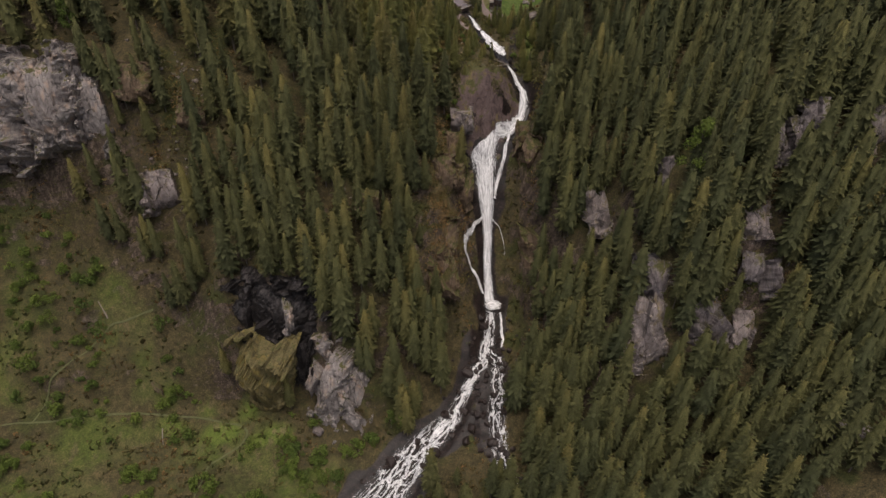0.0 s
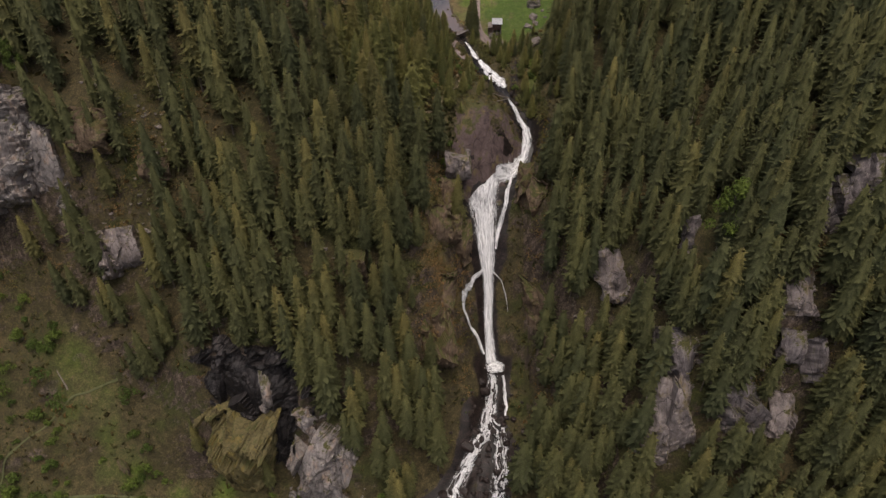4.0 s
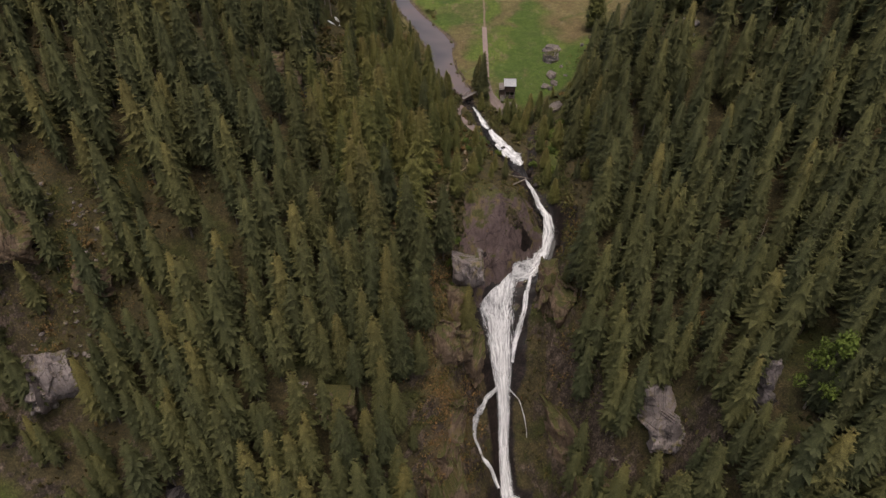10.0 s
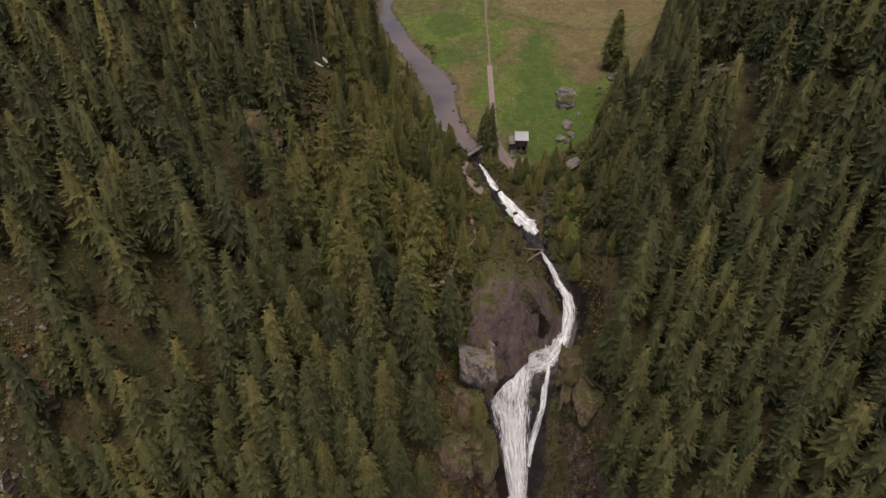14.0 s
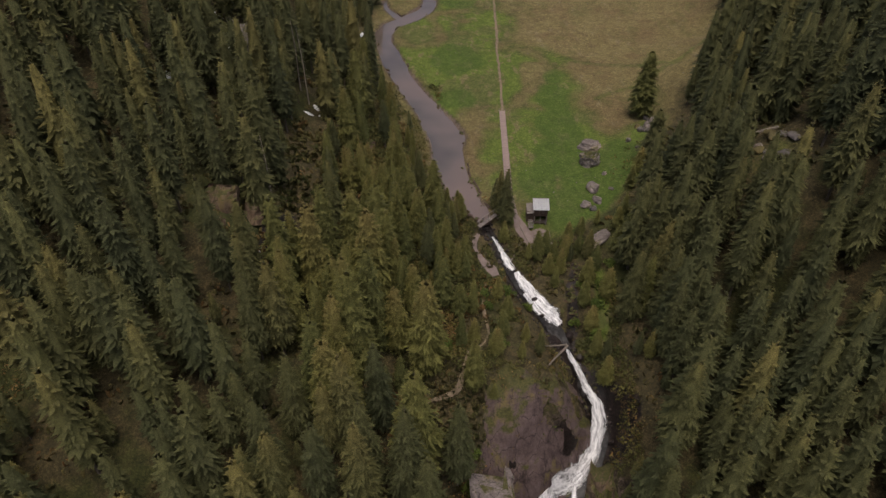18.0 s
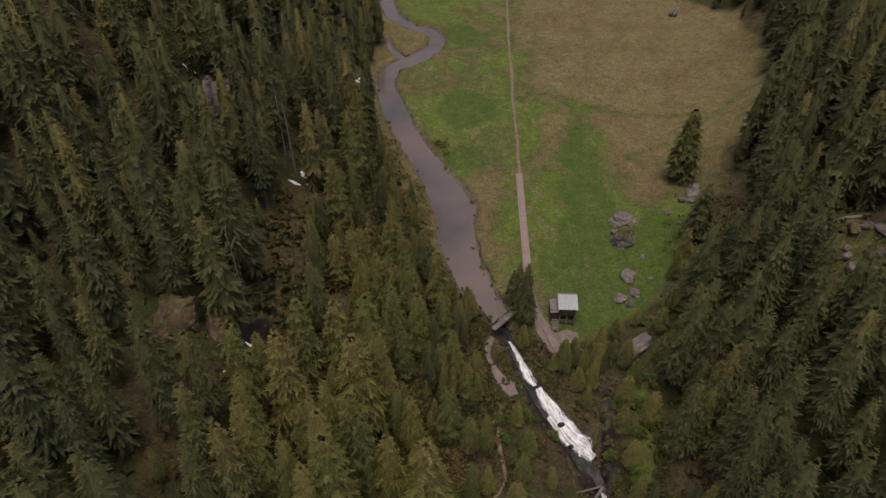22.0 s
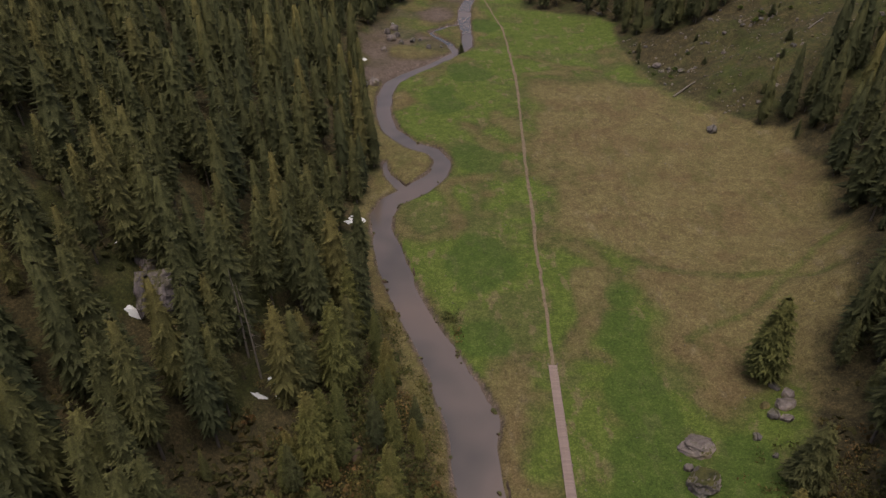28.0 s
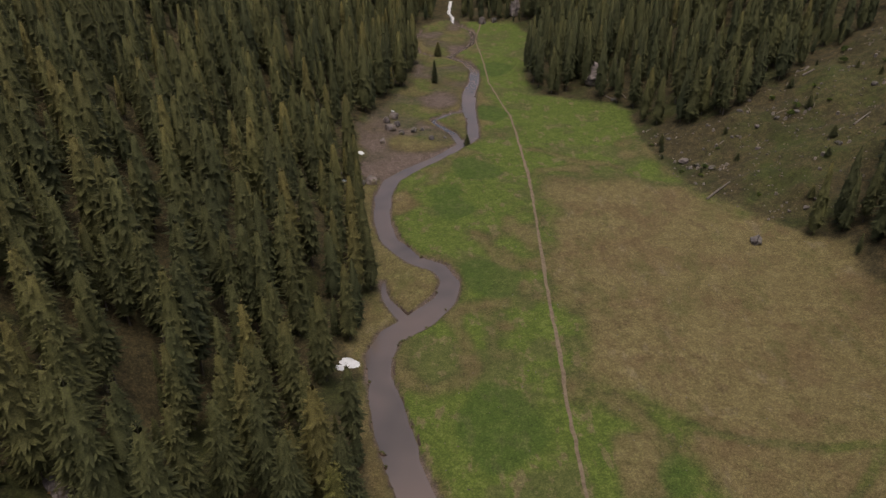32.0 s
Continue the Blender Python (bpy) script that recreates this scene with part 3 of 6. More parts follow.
    me.attributes.new("lush", "FLOAT", "POINT").data.foreach_set("value", (lush * field * (1 - dry) * (1 - bed)).astype(np.float32))
    me.materials.append(M_GROUND)
    ob = new("ground", me)
    return tagged(ob, "forest floor, rock slopes and damp green and dry tan meadow grass", "ground", kind="structure")


ground = build_ground()


def part(name, data, material, parent=None, label=""):
    """Links a mesh or a bmesh as one object under a thing or a part."""
    if isinstance(data, bmesh.types.BMesh):
        me = bpy.data.meshes.new(name)
        data.to_mesh(me)
        data.free()
        data = me
    if material and not data.materials:
        data.materials.append(material)
    ob = new(name, data)
    ob.parent = parent
    return tagged(ob, label)


def thing(name, label, category, m=None, group="", kind=""):
    """An Empty that carries the parts of a thing."""
    ob = new(name)
    ob.empty_display_size = 0.3
    if m is not None:
        ob.matrix_world = m
    return tagged(ob, label, category, group, kind)


# ---- water ----
def water_material():
    m, n, l, b = material("river_water", 0.07)
    b.inputs["Specular IOR Level"].default_value = 0.8
    b.inputs["IOR"].default_value = 1.6
    c = ramp(m, tex_noise(m, 0.03, 3, 0.55), [(0.35, (0.085, 0.07, 0.06)), (0.5, (0.135, 0.105, 0.088)), (0.68, (0.17, 0.122, 0.098))])
    l.new(c, b.inputs["Base Color"])
    relief(m, tex_noise(m, 0.5, 2, 0.5), 0.02, 0.03)
    return m


M_WATER = water_material()


def ribbon(line, offset=0.0, across=7, step_length=1.0, edge=0.45):
    """Verts and quads of a level water sheet along a line of (x, y, half width)."""
    pts = np.array(line, float)
    s = np.concatenate([[0], np.cumsum(np.hypot(*np.diff(pts[:, :2], axis=0).T))])
    u = np.linspace(0, s[-1], max(3, int(s[-1] / step_length)))
    x, y, w = (np.interp(u, s, pts[:, k]) for k in range(3))
    for _ in range(3):
        x[1:-1], y[1:-1] = (x[:-2] + 2 * x[1:-1] + x[2:]) / 4, (y[:-2] + 2 * y[1:-1] + y[2:]) / 4
    tx, ty = np.gradient(x), np.gradient(y)
    k = np.hypot(tx, ty)
    nx, ny = -ty / k, tx / k
    f = np.linspace(-1, 1, across)
    gx = x[:, None] + nx[:, None] * f * (w + edge)[:, None]
    gy = y[:, None] + ny[:, None] * f * (w + edge)[:, None]
    return gx, gy, u, f


def build_river():
    for k, line in enumerate((RIVER, RIVER_FAR, RIVER_ARM, RIVER_INLET, RIVER_WEST)):
        gx, gy, u, f = ribbon(line, edge=0.0)
        mx, my = gx.mean(1)[:, None], gy.mean(1)[:, None]
        r = np.maximum(np.hypot(gx - mx, gy - my).max(1)[:, None], 0.1)
        grow = 1 + (1.2 if k else np.interp(u, [0, 4, 10], [0.0, 0.3, 1.2])[:, None]) / r
        gx, gy = mx + (gx - mx) * grow, my + (gy - my) * grow
        gz = np.full(gx.shape, 0.02 * k)
        me = mesh_quads("river", np.stack([gx, gy, gz], 2).reshape(-1, 3), grid_faces(*gx.shape))
        me.materials.append(M_WATER)
        tagged(new("river", me), "calm shallow grey-brown mountain river winding through the meadow", "river", kind="structure")


build_river()


def build_banks():
    """Low eroded turf banks: an earth face along both sides of each arm, coloured dark for the undercut turf's shadow.
    """
    mat = worn("bank_earth_and_shade", (0.022, 0.015, 0.011), (0.12, 0.082, 0.06), 0.8, bump=0.8, distance=0.08)
    for line in (RIVER[1:], RIVER_FAR, RIVER_ARM, RIVER_INLET):
        gx, gy, u, f = ribbon(line, across=3, step_length=0.7, edge=0.0)
        for side in (0, 2):
            dx, dy = gx[:, side] - gx[:, 1], gy[:, side] - gy[:, 1]
            w = np.hypot(dx, dy)
            far = w + 0.25 + 0.45 * value_noise(u, u * 0, 2.6, 90 + side) + 0.22 * value_noise(u, u * 0, 0.9, 92 + side)
            rows = []
            for out, rise in ((-0.12, -0.3), (0.0, 0.26), (0.3, 0.46), (0.75, 0.1)):
                x, y = gx[:, 1] + dx / w * (far + out), gy[:, 1] + dy / w * (far + out)
                low = 0.35 + 0.65 * step(-0.5, 0.4, value_noise(u, u * 0, 7, 95 + side))
                rows.append(np.stack([x, y, rise * low + 0.05 * value_noise(x, y, 0.7, 97)], 1))
            v = np.stack(rows, 1)
            clear = (wet(v[:, 1, 0], v[:, 1, 1]) > -0.5).repeat(4)
            q = grid_faces(len(u), 4)
            q = q[clear[q].all(1)]
            if not len(q):
                continue
            me = mesh_quads("river_bank", v.reshape(-1, 3), q)
            me.materials.append(mat)
            tagged(new("river_bank", me), "low eroded earth bank at the river's edge", "bank", kind="structure")


build_banks()


def build_torrent():
    """Dark water in the cleft between the river and the fall."""
    gx, gy, u, f = ribbon([(x, y, w * 0.66) for x, y, w in TORRENT], across=5, step_length=0.6, edge=0.2)
    bottom = np.min([ground_at(gx[:, k], gy[:, k]) for k in (1, 2, 3)], 0)
    for _ in range(4):
        bottom[1:-1] = (bottom[:-2] + 2 * bottom[1:-1] + bottom[2:]) / 4
    bottom = np.minimum(np.minimum.accumulate(bottom), -0.05)
    me = mesh_quads("torrent", np.stack([gx, gy, np.repeat(bottom[:, None] + 0.35, 5, 1)], 2).reshape(-1, 3), grid_faces(*gx.shape))
    m, n, l, b = material("dark_stream_water", 0.15)
    l.new(ramp(m, tex_noise(m, 0.9, 5, 0.65), [(0.45, (0.012, 0.01, 0.009)), (0.7, (0.06, 0.055, 0.052))]), b.inputs["Base Color"])
    relief(m, tex_noise(m, 1.4, 5, 0.65), 0.5, 0.2)
    me.materials.append(m)
    tagged(new("torrent", me), "dark fast stream running in a narrow rocky cleft", "stream", kind="structure")


build_torrent()


# ---- white water ----
def foam_material():
    m, n, l, b = material("white_water", 0.5)
    flow = attribute(m, "flow").outputs["Vector"]
    t = []
    for scale, stretch in ((1.0, (0.22, 1.5, 1)), (1.0, (0.9, 4.2, 1))):
        mp, nz = n.new("ShaderNodeMapping"), n.new("ShaderNodeTexNoise")
        mp.inputs["Scale"].default_value = stretch
        nz.inputs["Scale"].default_value, nz.inputs["Detail"].default_value, nz.inputs["Roughness"].default_value = scale, 6, 0.7
        l.new(flow, mp.inputs["Vector"])
        l.new(mp.outputs["Vector"], nz.inputs["Vector"])
        t.append(nz.outputs["Fac"])
    f = calc(m, "ADD", calc(m, "MULTIPLY", t[0], 0.55), calc(m, "MULTIPLY", t[1], 0.45))
    c = ramp(m, f, [(0.34, (0.44, 0.43, 0.43)), (0.46, (0.66, 0.65, 0.65)), (0.58, (0.86, 0.85, 0.84))])
    l.new(c, b.inputs["Base Color"])
    rim = attribute(m, "rim").outputs["Fac"]
    thick = calc(m, "SUBTRACT", calc(m, "ADD", f, 0.09), calc(m, "MULTIPLY", calc(m, "POWER", rim, 3.0), 0.24))
    l.new(limit(m, thick, 0.4, 0.64, 0.0, 1.0), b.inputs["Alpha"])
    relief(m, f, 0.25, 0.15)
    return m


def braid_material(width, cells):
    """White strands of water that part and meet round wet stones; between them the sheet is clear."""
    m, n, l, b = material("braided_white_water", 0.5)
    flow = attribute(m, "flow").outputs["Vector"]
    froth = tex_noise(m, 1.3, 5, 0.7)
    mask = 0.0
    for scale, share in ((cells, 1.0), (cells * 2.1, 0.55)):
        mp, warp, nz, v = n.new("ShaderNodeMapping"), n.new("ShaderNodeVectorMath"), n.new("ShaderNodeTexNoise"), n.new("ShaderNodeTexVoronoi")
        mp.inputs["Scale"].default_value = (scale * 0.17, scale, 1)
        nz.inputs["Scale"].default_value, nz.inputs["Detail"].default_value = 1.6, 4
        v.feature, v.voronoi_dimensions = "DISTANCE_TO_EDGE", "2D"
        v.inputs["Scale"].default_value = 1.0
        warp.operation, warp.inputs[1].default_value = "MULTIPLY_ADD", (0.35, 0.35, 0)
        l.new(flow, mp.inputs["Vector"])
        l.new(mp.outputs["Vector"], nz.inputs["Vector"])
        l.new(nz.outputs["Color"], warp.inputs[0])
        l.new(mp.outputs["Vector"], warp.inputs[2])
        l.new(warp.outputs[0], v.inputs["Vector"])
        reach = calc(m, "MULTIPLY", limit(m, froth, 0.36, 0.64, 0.25, 1.7), width * share)
        ratio = calc(m, "DIVIDE", v.outputs["Distance"], reach)
        mask = calc(m, "MAXIMUM", limit(m, ratio, 1.0, 0.55), mask)
    rim = attribute(m, "rim").outputs["Fac"]
    l.new(calc(m, "MULTIPLY", mask, limit(m, calc(m, "ADD", rim, calc(m, "SUBTRACT", froth, 0.5)), 1.0, 0.6)), b.inputs["Alpha"])
    l.new(ramp(m, tex_noise(m, 3.0, 4, 0.7), [(0.38, (0.26, 0.26, 0.27)), (0.6, (0.82, 0.81, 0.8))]), b.inputs["Base Color"])
    relief(m, froth, 0.4, 0.15)
    return m


M_FOAM = foam_material()
M_BRAID, M_THIN_BRAID = braid_material(0.15, 0.62), braid_material(0.09, 0.6)


def sheet_height(x, y, r=0.8):
    """The highest ground close by, so that water lies on the rock."""
    return np.max([ground_at(x + a * r, y + b * r) for a, b in ((0, 0), (1, 0), (-1, 0), (0, 1), (0, -1))], 0)


def stream(line, seed, gaps=0.0, lift=0.25, fine=0.4):
    """Verts, quads and flow coordinates of white water draped along a line, torn by gaps and ragged at the edges."""
    widest = max(p[2] for p in line)
    gx, gy, u, f = ribbon(line, across=max(5, int(2 * widest / fine) | 1), step_length=fine, edge=0.0)
    wide = np.interp(u, np.linspace(0, u[-1], len(line)), [p[2] for p in line])
    lat = f[None, :] * wide[:, None]
    along_u = np.repeat(u[:, None], len(f), 1)
    wob = 0.35 * value_noise(along_u, lat * 0, 3.5, seed + 1) + 0.2 * value_noise(along_u, lat * 0, 1.2, seed + 2)
    gx = gx + wob * np.clip(wide[:, None], 0.3, 1.2)
    gz = sheet_height(gx, gy) + lift + 0.16 * value_noise(along_u / 3, lat, 0.7, seed + 3) + 0.2 * (1 - f[None, :] ** 2) * np.minimum(wide[:, None], 1.5)
    verts = np.stack([gx, gy, gz], 2).reshape(-1, 3)
    q = grid_faces(*gx.shape)
    tear = 0.7 * value_noise(along_u / 4.5, lat, 0.9, seed + 4) + 0.5 * value_noise(along_u / 2, lat, 0.5, seed + 5)
    lost = (tear + 0.5 * np.abs(f[None, :]) ** 3 + gaps > 0.92).ravel()
    q = q[~lost[q].any(1)]
    used, inverse = np.unique(q, return_inverse=True)
    return verts[used], inverse.reshape(q.shape), np.stack([along_u, lat, lat * 0 + seed], 2).reshape(-1, 3)[used], (np.abs(f)[None, :] + 0 * lat).ravel()[used]


def build_white_water(name, label, category, lines, kind="structure", mat=None):
    vs, qs, fl, rims, n = [], [], [], [], 0
    for line, seed, gaps, lift in lines:
        v, q, w, r = veil(seed, lift, gaps) if line == "veil" else stream(line, seed, gaps, lift)
        vs.append(v)
        qs.append(q + n)
        fl.append(w)
        rims.append(r)
        n += len(v)
    me = mesh_quads(name, np.concatenate(vs), np.concatenate(qs))
    me.attributes.new("flow", "FLOAT_VECTOR", "POINT").data.foreach_set("vector", np.concatenate(fl).astype(np.float32).ravel())
    me.attributes.new("rim", "FLOAT", "POINT").data.foreach_set("value", np.concatenate(rims).astype(np.float32))
    me.materials.append(mat or M_FOAM)
    return tagged(new(name, me), label, category, kind=kind)


VEIL_EAST = [(25.2, 201, 0.5), (24.6, 197.5, 0.6), (23.6, 193.6, 0.8), (22, 190, 0.9), (20.6, 186.6, 0.8), (19.6, 184, 0.5)]
LOOP_WEST = [(15.6, 179.6, 0.4), (13, 177.4, 0.4), (11, 174.4, 0.6), (9.6, 170.6, 0.7), (9.4, 168.4, 0.6), (11.6, 167, 0.5), (14.2, 166, 0.6), (15.8, 163.4, 0.8)]
LOOP_EAST = [(19.2, 180, 0.18), (21.4, 178, 0.14), (23, 174.6, 0.1), (23.4, 171.6, 0.06)]


def veil(seed, lift, gaps):
    """The fan from the lip's slanting edge into the column, down to the pool, as one torn sheet of many threads."""
    n, m = 41, 96
    s = np.linspace(0, 1, n)[None, :]
    k = np.linspace(0, 1, m)[:, None]
    knots = [0, 0.14, 0.34, 0.5, 0.6, 0.8, 1.0]
    curve = lambda row: np.interp(k, knots, row)
    px = curve([10.2, 11.2, 13.0, 14.6, 15.4, 15.9, 16.0]) * (1 - s) + curve([23.0, 21.4, 20.6, 20.0, 19.4, 19.0, 20.4]) * s
    py = curve([191.6, 189.6, 186, 181.5, 178.6, 170, 161.8]) * (1 - s) + curve([199.6, 194.8, 188.6, 182, 178.6, 170, 161.8]) * s
    lat, run = s * 14 + 0 * k, k * 40 + 0 * s
    px = px + 0.3 * value_noise(run, lat, 5, seed) + 0.12 * value_noise(run, lat, 1.5, seed + 1)
    pz = sheet_height(px, py, 1.0) + lift + 0.05 * value_noise(run / 6, lat, 0.55, seed + 2) + 0.5 * step(0.42, 0.5, k) * (1 - (2 * s - 1) ** 2)
    tear = 0.6 * value_noise(run / 6, lat, 0.6, seed + 3) + 0.5 * value_noise(run / 3, lat, 1.6, seed + 4)
    lost = (tear + 0.8 * np.abs(2 * s - 1) ** 6 + gaps > 0.8).ravel()
    q = grid_faces(m, n)
    q = q[~lost[q].any(1)]
    used, inverse = np.unique(q, return_inverse=True)
    pick = lambda *arrays: np.stack([np.broadcast_to(a, (m, n)) for a in arrays], 2).reshape(-1, 3)[used]
    return pick(px, py, pz), inverse.reshape(q.shape), pick(run, lat * 0.8, 0 * px + seed), (np.abs(2 * s - 1) + 0 * k).ravel()[used]


CHUTE = FALL[:5] + [(22.6, 198.9, 1.5), (20.4, 197.6, 0.8)]


build_white_water("waterfall", "tall white waterfall fanning over dark wet rock into a narrow column", "waterfall",
                  [(CHUTE, 1, -0.2, 0.3), (CHUTE, 21, 0.45, 0.4), (VEIL_EAST, 2, -0.1, 0.3), (LOOP_WEST, 3, -0.2, 0.3), (LOOP_WEST, 22, 0.0, 0.42), (LOOP_EAST, 4, 0.1, 0.12), ("veil", 31, -0.35, -0.45), ("veil", 41, 0.3, -0.2)])
RAPIDS = [(12.3, 245.4, 0.25), (13.8, 241.6, 0.65), (15, 238.8, 1.0), (16, 236.8, 0.8)]
LOWER_RAPIDS = [(16.6, 236.4, 0.7), (17.8, 233.8, 1.25), (19.4, 230.9, 1.5), (21.6, 228, 1.75), (23.4, 226.2, 1.7), (24.4, 224.8, 0.9)]
build_white_water("rapids", "white rapids rushing through a rocky channel below the footbridge", "rapids", [(RAPIDS, 6, 0.05, 0.3), (LOWER_RAPIDS, 12, 0.2, 0.3), (LOWER_RAPIDS, 14, 0.15, 0.4), ([(18, 231.6, 0.5), (19.4, 228.6, 0.7), (20.6, 226.8, 0.5)], 7, 0.1, 0.35), ([(25.2, 219.4, 0.5), (25.6, 217.4, 0.9), (26.6, 214.6, 1.0), (28.2, 212.4, 0.9)], 8, -0.1, 0.3)])
CASCADE = "braided white cascade tumbling between dark boulders below the fall"
build_white_water("stream_cascade", CASCADE, "stream", [([(x, y, w * 1.0) for x, y, w in LOWER], 9, -0.3, 0.22)], mat=M_BRAID)
build_white_water("stream_cascade", CASCADE, "stream", [([(x, y, w * 0.34) for x, y, w in LOWER[:8]], 29, 0.1, 0.3), ([(21.4, 158.5, 0.5), (21.8, 154, 0.6), (22, 149, 0.7), (21.4, 147, 0.3)], 11, 0.0, 0.25)])
build_white_water("side_cascade", "thin braided white cascade beside the main stream", "stream", [([(17.4, 147, 1.6), (19, 143, 2.4), (20, 138, 2.6), (19.6, 133, 2.8), (18.4, 127, 3.0), (18.6, 120, 3.0), (19.6, 113, 3.0), (20.4, 106, 3.2), (21, 96, 3.2), (22, 84, 3.2)], 33, -0.3, 0.22)], mat=M_THIN_BRAID)
build_white_water("upper_cascade", "distant white cascade among boulders at the head of the meadow", "stream", [([(13.4, 664, 1.6), (14, 672, 1.8), (12, 684, 1.4), (14, 700, 1.3)], 20, 0.1, 0.3)])


def pool():
    gx, gy, u, f = ribbon([(18.9, 162.6, 2.4), (19.2, 160.4, 3.4), (19.6, 158.2, 2.6)], across=17, step_length=0.35, edge=0)
    r = np.hypot(gx - 19.2, gy - 160.4)
    gz = float(np.max(sheet_height(gx, gy))) - 0.6 + 0.22 * np.exp(-((gx - 18.6) ** 2 + (gy - 161.6) ** 2) / 3.0) * (1 + 0.8 * value_noise(gx, gy, 0.6, 31)) + 0.08 * value_noise(gx, gy, 0.5, 32)
    keep = (r + 0.7 * value_noise(gx, gy, 1.1, 33) < 3.3).ravel()
    q = grid_faces(*gx.shape)
    me = mesh_quads("plunge_pool", np.stack([gx, gy, gz], 2).reshape(-1, 3), q[keep[q].all(1)])
    me.attributes.new("flow", "FLOAT_VECTOR", "POINT").data.foreach_set("vector", np.stack([gx * 3, gy * 0.8, gx * 0], 2).astype(np.float32).ravel())
    me.attributes.new("rim", "FLOAT", "POINT").data.foreach_set("value", (r / 3.6).astype(np.float32).ravel())
    me.materials.append(M_FOAM)
    tagged(new("plunge_pool", me), "foaming plunge pool at the foot of the waterfall", "pool", kind="structure")


pool()


# ---- the spruce forest ----
def spruce(rng, tiers, boughs, girth=0.12, bare=0.08, ragged=0.26, fans=2, slim=1.0):
    """A spruce one metre high: verts, quads and soft normals of its crown, tiers of narrow drooping boughs with side shoots."""
    verts, quads, normals = [], [], []
    lean = rng.uniform(0.52, 0.72)

    def outline(h):
        top = max(0.0, 1 - (h - bare) / (1 - bare))
        return 1.16 * girth * top ** lean * (0.55 + 0.45 * min(1, (h - bare) / 0.2))

    def kite(base, way, length, fall, wide):
        """One flat shoot, ridged along its middle, its tip hanging."""
        side = Vector((-way.y, way.x, 0))
        tip = base + way * length - Vector((0, 0, length * fall))
        mid = base.lerp(tip, rng.uniform(0.42, 0.56)) + Vector((0, 0, length * 0.07))
        low = Vector((0, 0, length * wide * rng.uniform(0.3, 0.8)))
        n = (way * 0.5 + Vector((rng.gauss(0, 0.15), rng.gauss(0, 0.15), 0.75 + rng.gauss(0, 0.1)))).normalized()
        k = len(verts)
        verts.extend([tuple(base), tuple(mid + side * length * wide - low), tuple(tip), tuple(mid - side * length * wide - low)])
        quads.append((k, k + 3, k + 2, k + 1))
        normals.extend([n] * 4)

    for i in range(tiers):
        f = (i + 0.5) / tiers
        level = bare + (0.985 - bare) * f ** 0.88
        top = 1 - f
        turn = rng.uniform(0, 6.28)
        count = max(4, round(boughs * (0.42 + 0.58 * top)))
        for j in range(count):
            if rng.random() < 0.1:
                continue
            h = level + rng.uniform(-0.9, 0.9) * (0.98 - bare) / tiers
            a = turn + (j + rng.uniform(-0.3, 0.3)) * 6.2832 / count
            length = outline(h) * (1 - ragged + 2 * ragged * rng.random() ** 1.3) + 0.007
            fall = -0.25 + (0.5 + 0.25 * rng.random()) * min(1.0, top * 1.8) * rng.uniform(0.6, 1.3)
            d = Vector((math.cos(a), math.sin(a), 0))
            base = d * length * 0.12 + Vector((0, 0, h))
            kite(base, d, length * 0.9, fall, slim * rng.uniform(0.14, 0.22))
            for shoot in range(fans):
                if rng.random() < 0.2:
                    continue
                turned = a + (0.75 if shoot % 2 else -0.75) * rng.uniform(0.7, 1.2)
                out = rng.uniform(0.2, 0.4) if shoot < 2 else rng.uniform(0.45, 0.7)
                kite(base + d * length * out - Vector((0, 0, length * fall * out * 0.8)), Vector((math.cos(turned), math.sin(turned), 0)), length * rng.uniform(0.38, 0.56) * (1 if shoot < 2 else 0.75), fall * 1.2 + 0.1, slim * rng.uniform(0.15, 0.23))
    ring, levels = len(verts), [bare + 0.005] + [bare + 0.05 + (0.9 - bare) * k / 7 for k in range(8)]
    for h in levels:
        for t in range(7):
            a = t * 0.8976 + h * 3
            r = outline(h) * rng.uniform(0.55, 0.78) * (0.4 if h == levels[0] else 1)
            verts.append((r * math.cos(a), r * math.sin(a), h + rng.uniform(-0.012, 0.012)))
            normals.append(Vector((math.cos(a) + rng.gauss(0, 0.15), math.sin(a) + rng.gauss(0, 0.15), 0.8 + rng.gauss(0, 0.15))).normalized())
    quads += [(ring + 7 * k + t, ring + 7 * k + (t + 1) % 7, ring + 7 * k + 7 + (t + 1) % 7, ring + 7 * k + 7 + t) for k in range(len(levels) - 1) for t in range(7)]
    return np.array(verts), np.array(quads), np.array([tuple(n) for n in normals])


def soft_normals(me, normals):
    me.attributes.new("custom_normal", "FLOAT_VECTOR", "POINT").data.foreach_set("vector", np.asarray(normals, np.float32).ravel())


def stem(sides, rings, radius=0.0085, lean=0.0):
    """A tapered trunk one metre high."""
    a = np.arange(sides) * 2 * math.pi / sides
    verts = [(math.cos(t) * radius * (1.25 if k == 0 else 1 - 0.93 * k / rings) + lean * math.sin(k * 1.3) * 0.004, math.sin(t) * radius * (1.25 if k == 0 else 1 - 0.93 * k / rings), k / rings * 0.985 - (0.02 if k == 0 else 0)) for k in range(rings + 1) for t in a]
    quads = [(k * sides + i, k * sides + (i + 1) % sides, (k + 1) * sides + (i + 1) % sides, (k + 1) * sides + i) for k in range(rings) for i in range(sides)]
    return np.array(verts), np.array(quads)


